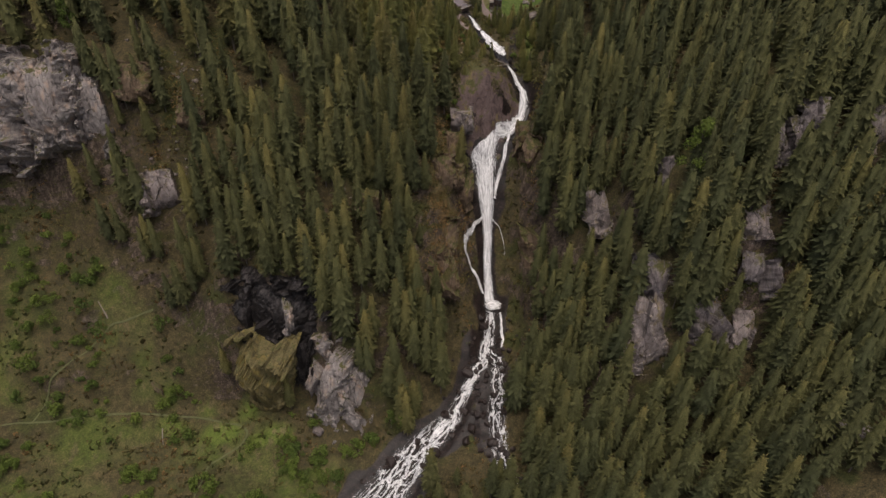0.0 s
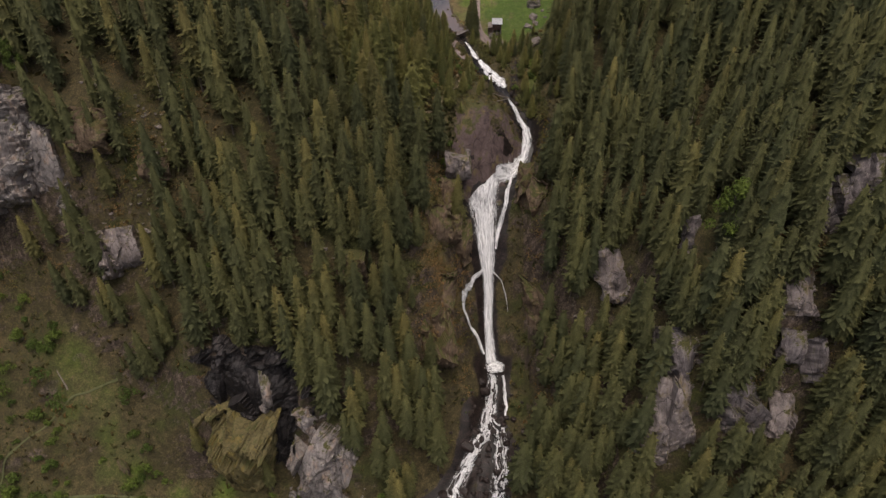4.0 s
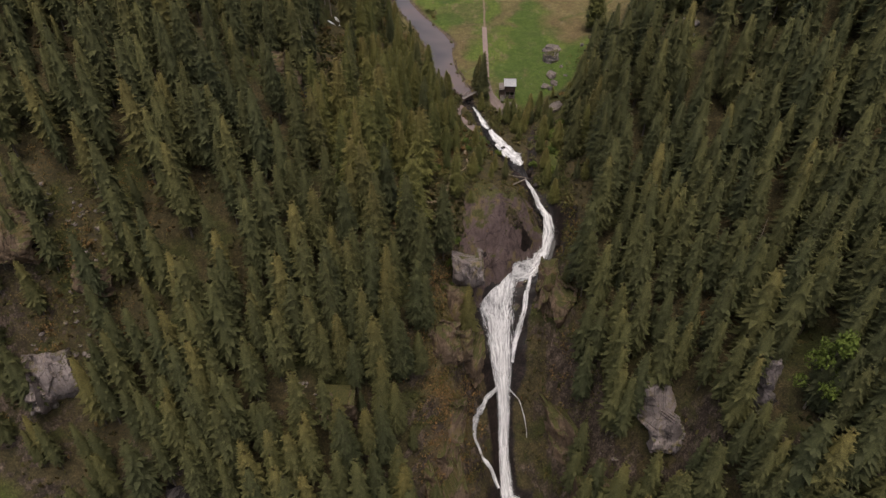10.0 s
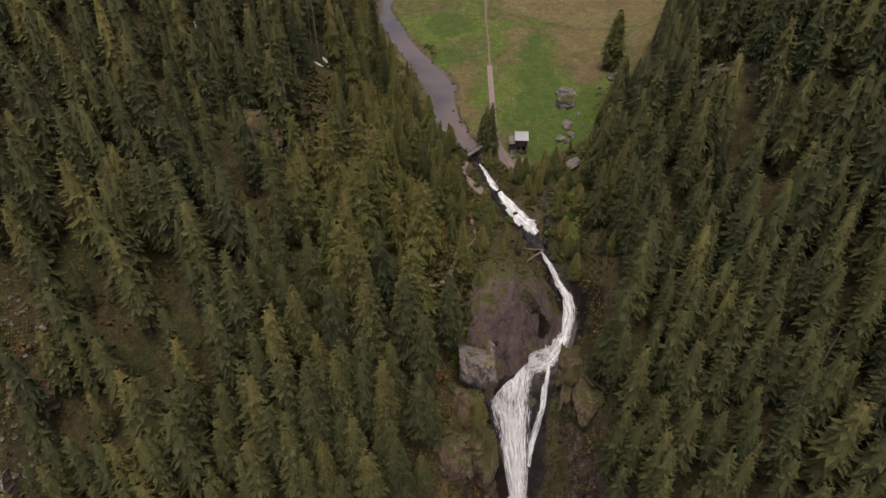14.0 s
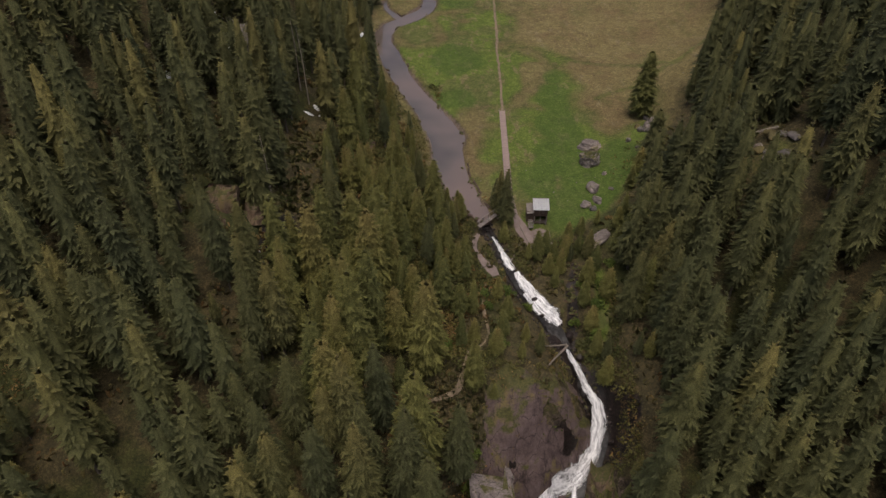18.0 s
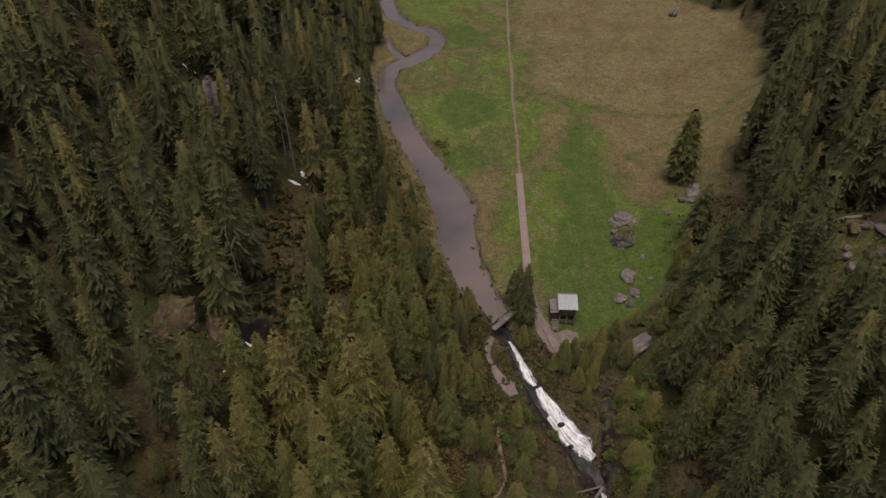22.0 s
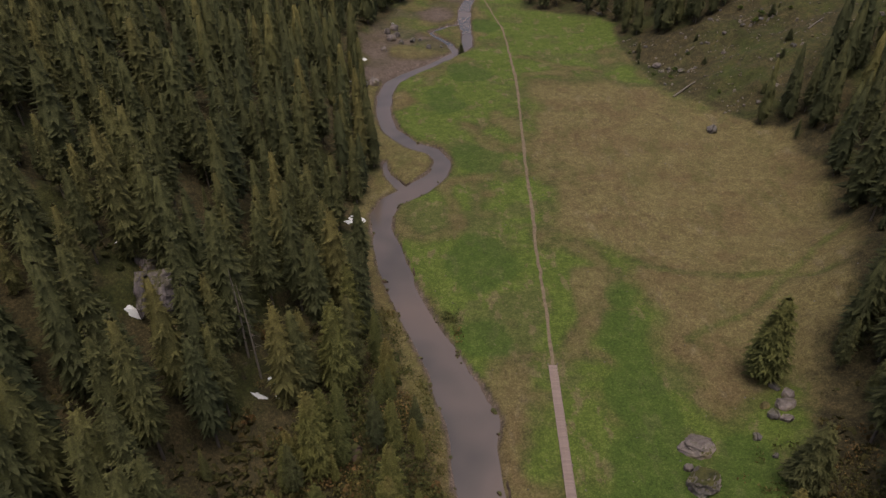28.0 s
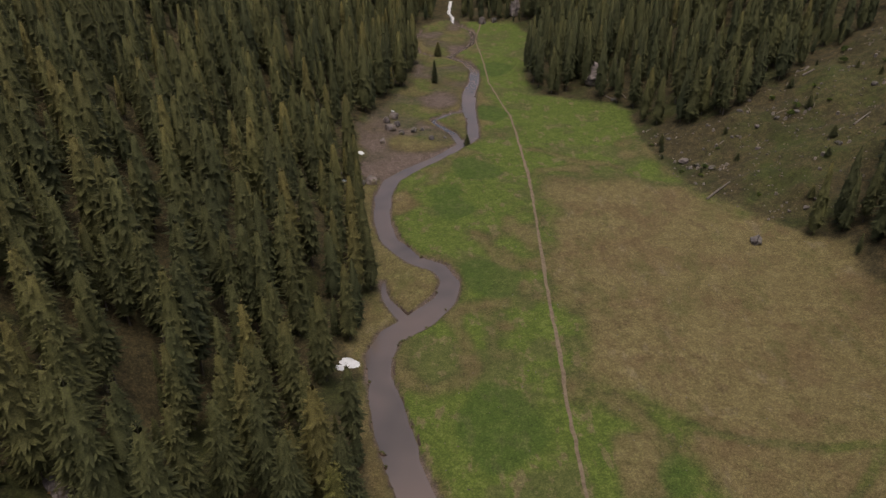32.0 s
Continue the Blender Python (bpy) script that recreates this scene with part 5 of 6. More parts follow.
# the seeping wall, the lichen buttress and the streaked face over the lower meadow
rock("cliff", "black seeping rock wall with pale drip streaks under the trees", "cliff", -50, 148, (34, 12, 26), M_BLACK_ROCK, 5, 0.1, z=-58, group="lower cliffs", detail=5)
rock("rock_buttress", "leaning buttress covered in yellow lichen over the lower meadow", "rock", -53.5, 135.6, (20, 12, 36), M_LICHEN_ROCK, 3, 0.3, z=-78.5, lean=0.35, detail=5)
# a slab, not a hollow: the recess's shade is its black colour
rock("cliff", "black rock slab standing in for the shade of an overhung recess beside the buttress", "cliff", -44, 142, (10, 10, 24), M_BLACK_ROCK, 1, 0.7, z=-70, group="lower cliffs", detail=5)
rock("cliff", "pale grey streaked cliff face above the shrubs", "cliff", -33.5, 132.5, (13, 9, 32), M_PALE_ROCK, 6, -0.3, z=-76, group="lower cliffs", lean=-0.2, detail=5)
rock("cliff", "pale grey streaked cliff face above the shrubs", "cliff", -26, 130.5, (10, 8, 22), M_PALE_ROCK, 7, 0.3, z=-80, group="lower cliffs", lean=-0.2, detail=5)
rock("cliff", "dark grey cliff with white drip streak among spruces", "cliff", -47, 147, (5, 12, 13), M_PALE_ROCK, 8, 0.0, z=-57, group="lower cliffs", detail=5)
M_CAPPED_ROCK = cliff_rock("turf_capped_rock", (0.06, 0.046, 0.042), (0.17, 0.145, 0.135), (0.36, 0.31, 0.29), (0.11, 0.07, 0.035), moss=0.55)
BOULDER = "grey weathered boulder lying in the green meadow"
for k, (x, y, s, m) in enumerate([(39.6, 276.8, (6.6, 5.0, 3.2), M_PINK_ROCK), (38, 269.8, (5.0, 6.2, 4.6), M_CAPPED_ROCK), (36.9, 273.2, (1.8, 1.7, 1.4), M_PINK_ROCK), (36.4, 259, (3.6, 3.4, 2.6), M_PINK_ROCK), (34.2, 253.8, (3.0, 2.4, 1.4), M_PINK_ROCK), (36.8, 254.8, (3.2, 2.2, 1.5), M_PINK_ROCK), (35.6, 252.4, (2.0, 1.8, 1.2), M_ROCK), (40.6, 258, (1.5, 1.1, 0.8), M_ROCK), (40.4, 264.4, (1.5, 1.4, 1.0), M_PINK_ROCK), (44.4, 254.6, (1.6, 1.2, 1.0), M_LICHEN_ROCK), (49.2, 277.6, (2, 1.4, 1.3), M_ROCK),
                                  (56, 283.4, (3.6, 2.8, 2.2), M_PINK_ROCK), (53.4, 281.4, (2.2, 2.4, 1.8), M_ROCK), (55, 280.4, (2.6, 1.8, 1.5), M_PINK_ROCK), (57.8, 286, (2.8, 2.2, 2.2), M_PINK_ROCK), (53, 284, (1.8, 1.6, 1.3), M_LICHEN_ROCK), (56.8, 288.6, (2.6, 1.6, 1.4), M_ROCK), (50.4, 273.6, (1.4, 1.0, 0.8), M_ROCK), (35.6, 243.4, (3.4, 7.5, 2.4), M_PINK_ROCK),
                                  (82.3, 392, (3.8, 3.2, 3), M_ROCK), (70.4, 527, (11, 8, 11), M_PINK_ROCK), (79, 530, (6, 5, 9), M_PINK_ROCK), (72.6, 505, (3, 2, 1.6), M_ROCK), (50.4, 658, (10, 7, 12), M_PINK_ROCK), (31, 655, (5, 4, 5), M_PINK_ROCK), (38, 656, (4, 4, 4), M_ROCK),
                                  (-21.6, 434, (4.6, 4, 3.6), M_PINK_ROCK), (-24.6, 432, (3.4, 3, 3), M_ROCK), (-33, 431.4, (7, 6, 7), M_ROCK), (-16.4, 492, (4.6, 4, 3.6), M_PINK_ROCK), (-17.4, 480, (4.2, 4.6, 4), M_PINK_ROCK), (-14.8, 485, (3.4, 3, 3), M_ROCK), (-19, 487, (4, 3, 3), M_PINK_ROCK), (-13, 477, (2.6, 2.4, 2), M_ROCK), (-8.4, 480, (3.8, 2.4, 2.2), M_ROCK), (-2, 472, (2.4, 2.6, 2.4), M_ROCK),
                                  (-5.4, 481.6, (2.4, 2, 1.6), M_ROCK), (-19.6, 467, (2.6, 3, 2.4), M_PINK_ROCK), (3, 474, (2.4, 1.2, 0.8), M_ROCK), (80, 442, (3.4, 3, 2.2), M_PINK_ROCK), (-10.6, 295, (3, 3, 2.6), M_BROWN_ROCK), (-15.6, 276, (4, 3.4, 2.8), M_BROWN_ROCK), (-91, 136.8, (9, 3, 3), M_BROWN_ROCK), (-38, 124, (3, 5, 2.6), M_PINK_ROCK), (-40.5, 128.5, (3.4, 3, 3), M_ROCK)]):
    label = BOULDER if y > 250 and x > -30 else "rough rock half sunk in the mossy slope"
    rock("boulder", label, "boulder", x, y, s, m, k, 1.7 * k, sink=0.32, group="boulders", detail=4 if max(s) > 5 else 3)


def loose_stones(name, label, spots, mat, level=None):
    """Many small stones that nobody would count, as one mesh."""
    rng = random.Random(len(spots))
    kinds = [rock_mesh(k + 1, 2, 0.55, 0.26, name) for k in range(4)]
    shapes = []
    for me in kinds:
        co, tri = np.empty(len(me.vertices) * 3, np.float32), np.empty(len(me.loops), np.int32)
        me.vertices.foreach_get("co", co)
        me.loops.foreach_get("vertex_index", tri)
        shapes.append((co.reshape(-1, 3), tri.reshape(-1, 3)))
        bpy.data.meshes.remove(me)
    vs, ts, n = [], [], 0
    for x, y, s in spots:
        v, t = rng.choice(shapes)
        a = rng.uniform(0, 6.28)
        w = v * (s * rng.uniform(1.1, 1.6), s, s * rng.uniform(0.6, 0.9))
        z = float(ground_at(x, y)) + 0.12 * s if level is None else level + 0.1 * s
        vs.append(np.stack([w[:, 0] * math.cos(a) - w[:, 1] * math.sin(a) + x, w[:, 0] * math.sin(a) + w[:, 1] * math.cos(a) + y, w[:, 2] + z], 1))
        ts.append(t + n)
        n += len(v)
    me = mesh_quads(name, np.concatenate(vs), np.concatenate(ts), smooth=False)
    me.materials.append(mat)
    tagged(new(name, me), label, "stones", kind="stuff")


def scatter_boulders():
    rng = random.Random(3)
    # dark boulders in the bed of the lower cascade
    for k in range(170):
        line = LOWER if rng.random() < 0.6 else LOWER_EAST
        i = rng.randrange(len(line) - 2)
        f = rng.random()
        x = line[i][0] + f * (line[i + 1][0] - line[i][0]) + rng.gauss(0, 4.2)
        y = line[i][1] + f * (line[i + 1][1] - line[i][1]) + rng.gauss(0, 3.0)
        s = rng.uniform(0.8, 2.5) * (1.5 if rng.random() < 0.15 else 1)
        rock("boulder", "dark wet boulder in the bed of the cascade", "boulder", x, y, (s * rng.uniform(1, 1.4), s, s * rng.uniform(0.7, 1)), M_WET_ROCK, k, rng.uniform(0, 6), sink=0.35, group="stream boulders", detail=2)
    # stones of the brown openings on both slopes
    spots = ((-81, 195, 5), (-72, 190, 4), (-81, 179, 5), (-88, 177, 5), (-89, 198, 5), (-89, 217, 5), (-29, 163, 3), (-77, 193, 4), (66, 157, 3), (84, 135, 5), (80, 126, 4), (96, 140, 5), (104, 156, 4), (58, 124, 5), (36, 156, 4))
    scree = []
    for k in range(260):
        cx, cy, r = spots[k % len(spots)]
        s = rng.uniform(0.35, 1.2) * (1.7 if rng.random() < 0.12 else 1)
        scree.append((cx + rng.gauss(0, r * 0.6), cy + rng.gauss(0, r * 0.6), s))
    strewn = []
    while len(strewn) < 420:
        x, y = rng.uniform(74, 160), rng.uniform(398, 486)
        if inside(np.array([x]), np.array([y]), CLEARING)[0]:
            strewn.append((x, y, rng.uniform(0.25, 0.75) * (2.2 if rng.random() < 0.06 else 1)))
    loose_stones("cleared_debris", "pale stones, stubs and chips strewn over the cleared slope", strewn, M_PINK_ROCK)
    flecks = []
    while len(flecks) < 260:
        x, y = rng.uniform(-6, 95), rng.uniform(252, 470)
        if inside(np.array([x]), np.array([y]), MEADOW)[0] and wet(np.array([x]), np.array([y]))[0] > 2:
            flecks.append((x, y, rng.uniform(0.14, 0.34)))
    loose_stones("meadow_stones", "small pale stones scattered in the meadow grass", flecks, M_ROCK)
    shore = []
    for k in range(230):
        i = rng.randrange(len(TORRENT) - 1)
        f, side = rng.random(), rng.choice((-1, 1))
        (ax, ay, aw), (bx, by, bw) = TORRENT[i], TORRENT[i + 1]
        t = Vector((bx - ax, by - ay)).normalized()
        w = (aw + f * (bw - aw)) * rng.uniform(0.55, 1.25) + rng.uniform(0, 0.8)
        shore.append((ax + f * (bx - ax) - t.y * w * side, ay + f * (by - ay) + t.x * w * side, rng.uniform(0.25, 0.8) * (1.6 if rng.random() < 0.15 else 1)))
    loose_stones("torrent_stones", "wet brown and black stones crowding the edges of the torrent", shore[:150], M_WET_ROCK)
    loose_stones("torrent_stones", "dry brown stones along the edges of the torrent", shore[150:], M_BROWN_ROCK)
    for k, (x, y, size) in enumerate(((19.9, 230.2, 1.4), (21, 226.8, 1.0), (26.2, 222.8, 1.8), (27.4, 217.8, 1.6))):
        rock("boulder", "black wet boulder parting the white rapids", "boulder", x, y, (size * 1.2, size, size * 1.1), M_WET_ROCK, 60 + k, 1.1 * k, sink=0.1, group="torrent boulders", detail=2)
    gully = []
    for k in range(70):
        i = rng.randrange(len(GULLY) - 1)
        f = rng.random()
        gully.append((GULLY[i][0] + f * (GULLY[i + 1][0] - GULLY[i][0]) + rng.gauss(0, 0.8), GULLY[i][1] + f * (GULLY[i + 1][1] - GULLY[i][1]), rng.uniform(0.3, 1.0)))
    loose_stones("gully_stones", "dark stones in a dry rocky gully", gully, M_BROWN_ROCK)
    loose_stones("scree_stones", "pale angular stones strewn over the brown heath of the slope", scree, M_PINK_ROCK)
    # stones of the rocky clearing on the east slope
    for k in range(14):
        x, y, s = 66 + rng.gauss(0, 2.6), 246 + rng.gauss(0, 2.6), rng.uniform(0.8, 2.4)
        rock("boulder", "pale boulder on the mossy rocky clearing", "boulder", x, y, (s * 1.4, s, s * 0.8), (M_ROCK, M_PINK_ROCK, M_LICHEN_ROCK)[k % 3], k, rng.uniform(0, 6), group="clearing boulders", detail=2)


scatter_boulders()


# ---- timber: hut, boardwalk, footbridge ----
M_GREY_WOOD = worn("weathered_grey_wood", (0.09, 0.075, 0.065), (0.27, 0.235, 0.21), 1.2, bump=0.4, distance=0.02, stretch=(1, 6, 6), each=True)
M_DARK_WOOD = worn("dark_stained_wood", (0.035, 0.024, 0.018), (0.13, 0.09, 0.065), 1.2, bump=0.4, distance=0.02, stretch=(5, 5, 1), each=True)
M_PLANK = worn("pinkish_board_wood", (0.22, 0.16, 0.14), (0.34, 0.26, 0.228), 1.5, bump=0.4, distance=0.02, stretch=(1, 4, 4), each=0.35)
M_SHEET = worn("pale_roof_sheet", (0.27, 0.27, 0.275), (0.46, 0.46, 0.46), 0.8, rough=0.5, bump=0.2, distance=0.02, stretch=(4, 0.6, 1))
M_PATH = worn("trodden_earth", (0.115, 0.084, 0.053), (0.25, 0.195, 0.128), 0.9, bump=0.5, distance=0.05)
M_GRAVEL = worn("pale_gravel", (0.12, 0.09, 0.078), (0.27, 0.21, 0.19), 0.9, bump=0.5, distance=0.05)
M_TRACK = worn("grassy_track", (0.06, 0.07, 0.026), (0.13, 0.13, 0.06), 0.9, bump=0.5, distance=0.05)
M_SNOW = worn("old_snow", (0.55, 0.55, 0.56), (0.82, 0.82, 0.83), 0.8, rough=0.6, bump=0.5, distance=0.1)
M_LOG = worn("barkless_grey_log", (0.12, 0.1, 0.08), (0.33, 0.28, 0.235), 1.0, bump=0.5, distance=0.03, stretch=(5, 5, 0.8), each=True)


def box(bm, centre, size, turn=(0, 0, 0), bevel=0.015):
    made = bmesh.ops.create_cube(bm, size=1.0)["verts"]
    m = Matrix.LocRotScale(centre, Euler(turn), size)
    bmesh.ops.transform(bm, matrix=m, verts=made)
    if bevel:
        edges = list({e for v in made for e in v.link_edges})
        bmesh.ops.bevel(bm, geom=edges, offset=bevel, segments=1, affect="EDGES")


def board(name, centre, size, mat, parent, turn=(0, 0, 0), label="", bevel=0.015):
    bm = bmesh.new()
    box(bm, centre, size, turn, bevel)
    return part(name, bm, mat, parent, label)


def pole(name, a, b, r0, r1, mat, parent=None, label="", sides=8, bend=0.0):
    """A tapered, slightly crooked round timber between two places."""
    a, b = Vector(a), Vector(b)
    axis = (b - a).normalized()
    side = axis.orthogonal().normalized()
    other = axis.cross(side)
    rings = 5
    verts, faces = [], []
    for k in range(rings + 1):
        f = k / rings
        c = a.lerp(b, f) + side * bend * math.sin(f * math.pi) + other * bend * 0.4 * math.sin(f * 7)
        r = r0 + (r1 - r0) * f
        verts += [c + (side * math.cos(t) + other * math.sin(t)) * r for t in (i * 2 * math.pi / sides for i in range(sides))]
    for k in range(rings):
        faces += [(k * sides + i, k * sides + (i + 1) % sides, (k + 1) * sides + (i + 1) % sides, (k + 1) * sides + i) for i in range(sides)]
    faces += [tuple(range(sides))[::-1], tuple(rings * sides + i for i in range(sides))]
    return part(name, mesh_from(name, verts, faces), mat, parent, label)


def build_hut():
    z = float(ground_at(22.8, 248.6)) - 0.15
    hut = thing("wooden_hut", "small weathered timber hut with a pale sheet roof beside the stream", "hut", pose(22.8, 250.2, z, 0, 0, -4))
    # main block 2.9 x 3.0, walls 4.6 m
    for name, c, s in (("wall", (0.35, 1.45, 2.3), (2.9, 0.14, 4.6)), ("wall", (-1.05, 0, 2.2), (0.14, 2.9, 4.4)), ("wall", (1.75, 0, 2.2), (0.14, 2.9, 4.4)), ("floor", (0.35, 0, 0.35), (2.9, 3.0, 0.16)), ("upper_floor", (0.35, 0, 2.3), (2.7, 2.8, 0.14))):
        board(name, c, s, M_DARK_WOOD, hut)
    # front wall of boards round an open bay
    for k in range(9):
        board("front_board", (-0.9 + k * 0.31, -1.45, 3.35), (0.27, 0.06, 1.9), M_DARK_WOOD, hut, (0, 0, 0), "" if k % 3 else "paler replaced board")
    for x in (-0.95, 0.35, 1.65):
        board("post", (x, -1.5, 1.2), (0.16, 0.16, 2.4), M_GREY_WOOD, hut)
    for k in range(3):
        board("railing", (0.35, -1.62, 0.75 + 0.32 * k), (2.8, 0.05, 0.12), M_GREY_WOOD, hut, label="pale horizontal rail board")
    window = board("window_frame", (0.9, -1.5, 3.4), (0.7, 0.05, 0.6), M_GREY_WOOD, hut)
    board("shutter", (0.9, -1.54, 3.4), (0.52, 0.03, 0.44), M_DARK_WOOD, window, label="dark wooden shutter")
    for k in range(6):
        board("roof_sheet", (-1.12 + k * 0.59, -0.35, 4.72), (0.575, 3.2, 0.045), M_SHEET, hut, (radians(16), 0, 0), "pale grey metal roof sheet", 0.006)
    board("roof_back", (0.35, 1.55, 4.95), (3.5, 0.9, 0.06), M_GREY_WOOD, hut, (radians(-30), 0, 0), "weathered grey plank roof slope")
    board("ridge_board", (0.35, 1.2, 5.22), (3.6, 0.16, 0.06), M_GREY_WOOD, hut)
    # lean-to with its own roof, steps and terrace
    for c, s in (((-1.9, 0.3, 1.6), (1.5, 2.4, 3.0)),):
        board("annex", c, s, M_DARK_WOOD, hut, label="dark boarded lean-to")
    board("annex_roof", (-1.85, 0.1, 3.3), (1.7, 3.0, 0.07), M_GREY_WOOD, hut, (radians(14), radians(-6), 0), "grey weathered board roof of the lean-to")
    for k in range(6):
        board("step", (-1.7, -1.35 - 0.3 * k, 1.15 - 0.19 * k), (1.0, 0.3, 0.05), M_GREY_WOOD, hut)
    for x in (-2.25, -1.15):
        board("stair_string", (x, -2.1, 0.6), (0.07, 2.1, 0.2), M_GREY_WOOD, hut, (radians(32), 0, 0))
    for k in range(8):
        board("terrace_board", (-1.9 + 0.42 * k, 2.6, 0.5), (0.38, 1.6, 0.06), M_GREY_WOOD, hut)
    for x in (-2.9, -2.0):
        board("fence_rail", (x - 0.6, 2.8, 0.9), (1.8, 0.08, 0.1), M_GREY_WOOD, hut, (0, 0, 0.15))
    for x in (-3.6, -2.7, -1.8):
        board("fence_post", (x, 2.7, 0.45), (0.1, 0.1, 1.0), M_GREY_WOOD, hut)
    return hut


build_hut()


def build_boardwalk():
    ax, ay, bx, by = 17.25, 259.4, 19.3, 296.4
    n = 118
    turn = math.atan2(bx - ax, by - ay)
    z = 0.95
    walk_way = thing("boardwalk", "long straight plank boardwalk crossing the wet meadow", "boardwalk", pose(ax, ay, z, 0, 0, -math.degrees(turn)))
    length = math.hypot(bx - ax, by - ay)
    plank = bmesh.new()
    box(plank, (0, 0, 0), (1.36, length / n - 0.025, 0.06), bevel=0.01)
    me = bpy.data.meshes.new("plank")
    plank.to_mesh(me)
    plank.free()
    rng = random.Random(2)
    for k in range(n):
        p = part("plank", me, M_PLANK, walk_way)
        p.location, p.rotation_euler = (rng.uniform(-0.03, 0.03), (k + 0.5) * length / n, rng.uniform(-0.006, 0.006)), (0, 0, rng.uniform(-0.012, 0.012))
    for x in (-0.74, 0.74):
        for k in range(9):
            board("kerb_beam", (x, (k + 0.5) * length / 9, 0.04), (0.11, length / 9 - 0.04, 0.13), M_PLANK, walk_way, label="paler edge beam")
    for k in range(13):
        for x in (-0.6, 0.6):
            board("post", (x, 0.4 + k * (length - 0.8) / 12, -0.36), (0.14, 0.14, 0.72), M_GREY_WOOD, walk_way, bevel=0)
    for x, y in ((-0.85, length), (0.85, length), (0.86, length * 0.62), (0.86, length * 0.4), (-0.86, length * 0.35)):
        board("marker_post", (x, y, 0.05), (0.14, 0.14, 0.9), M_GREY_WOOD, walk_way)


build_boardwalk()


def build_bridge():
    a, b = Vector((9.4, 246.6, 0.75)), Vector((13.6, 250.9, 0.95))
    way = b - a
    bridge = thing("footbridge", "narrow wooden footbridge with one log handrail over the stream", "bridge", Matrix.Translation(a) @ Matrix.Rotation(math.atan2(way.y, way.x), 4, "Z"))
    for k in range(22):
        board("plank", (0.14 + k * way.length / 22, 0, 0), (way.length / 22 - 0.02, 1.0, 0.06), M_GREY_WOOD, bridge)
    for y in (-0.4, 0.4):
        board("beam", (way.length / 2, y, -0.16), (way.length, 0.2, 0.24), M_DARK_WOOD, bridge)
    for k in range(4):
        board("rail_post", (0.5 + k * (way.length - 1) / 3, 0.55, 0.45), (0.1, 0.1, 1.0), M_GREY_WOOD, bridge)
    pole("handrail", (0.0, 0.57, 0.98), (way.length, 0.57, 1.02), 0.08, 0.07, M_LOG, bridge, "pale debarked log rail")


build_bridge()


# ---- footpaths ----
def footpath(label, line, mat, lift=0.05, seed=50):
    gx, gy, u, f = ribbon(line, across=5, step_length=0.8, edge=0.0)
    wob = value_noise(u, u * 0, 3.0, seed)[:, None] * 0.22
    grow = 1 + 0.35 * value_noise(np.repeat(u[:, None], 5, 1), f[None, :] * 4 + u[:, None] * 0, 2.2, seed + 1)
    mx, my = gx.mean(1)[:, None], gy.mean(1)[:, None]
    gx, gy = mx + (gx - mx) * grow + wob, my + (gy - my) * grow
    slim = 0.55 if mat is M_TRACK else 0.75
    gx, gy = mx + (gx - mx) * slim, my + (gy - my) * slim
    gz = sheet_height(gx, gy, 0.4) + lift * (1 - 0.9 * np.abs(f[None, :]) ** 4)
    me = mesh_quads("footpath", np.stack([gx, gy, gz], 2).reshape(-1, 3), grid_faces(*gx.shape))
    me.materials.append(mat)
    tagged(new("footpath", me), label, "path", kind="structure")


footpath("narrow trodden earth path across the meadow", [(19.3, 296.4, 0.5), (20.2, 308.6, 0.45), (20.7, 316, 0.4), (21.1, 326, 0.5), (21.4, 334, 0.5), (22.6, 347, 0.55), (23.5, 364, 0.5), (24.2, 376, 0.6), (25.7, 395, 0.55), (27.1, 415, 0.55), (28.8, 440, 0.7), (29, 461, 0.55), (29.4, 480, 0.55), (29.4, 494, 0.5), (26.8, 518, 0.5), (24.7, 539, 0.5), (25.3, 577, 0.5), (24.6, 606, 0.5), (24.8, 625, 0.5), (29.8, 653, 0.7), (33, 685, 0.9)], M_PATH)
footpath("pale gravel forecourt and path between boardwalk, hut and bridge", [(17.5, 258.4, 0.7), (17.9, 254.6, 0.8), (17.7, 251.6, 0.9), (18.3, 249.3, 1.5), (19.2, 247.2, 2.1), (20.2, 245.4, 2.3), (20.8, 244, 1.5), (21, 243, 0.6)], M_GRAVEL, seed=52)
footpath("trodden gravel in front of the hut", [(20, 246.6, 1.0), (22.6, 246.4, 1.4), (25, 246.8, 0.9)], M_GRAVEL, lift=0.08, seed=53)
footpath("trodden path from the boardwalk to the footbridge", [(18, 255, 0.5), (16, 253, 0.5), (13.6, 251, 0.6)], M_GRAVEL, lift=0.07, seed=54)
footpath("trodden path along the gorge to a viewpoint", [(9.4, 246.6, 0.7), (8.2, 244.4, 0.7), (8.6, 241, 0.7), (9.6, 238, 0.9), (11, 235.6, 1.5), (12, 234, 1.2)], M_GRAVEL, seed=56)
footpath("trodden path through undergrowth above the fall", [(9.8, 232, 0.25), (8.8, 226, 0.35), (9, 222, 0.5), (9.6, 219, 0.3), (8, 216, 0.25), (5.4, 214.6, 0.45), (4.4, 210.6, 0.45), (3.4, 207.4, 0.8), (1, 206.2, 0.6), (-2.4, 205.4, 0.4), (-4.4, 203, 0.3)], M_PATH, seed=58)
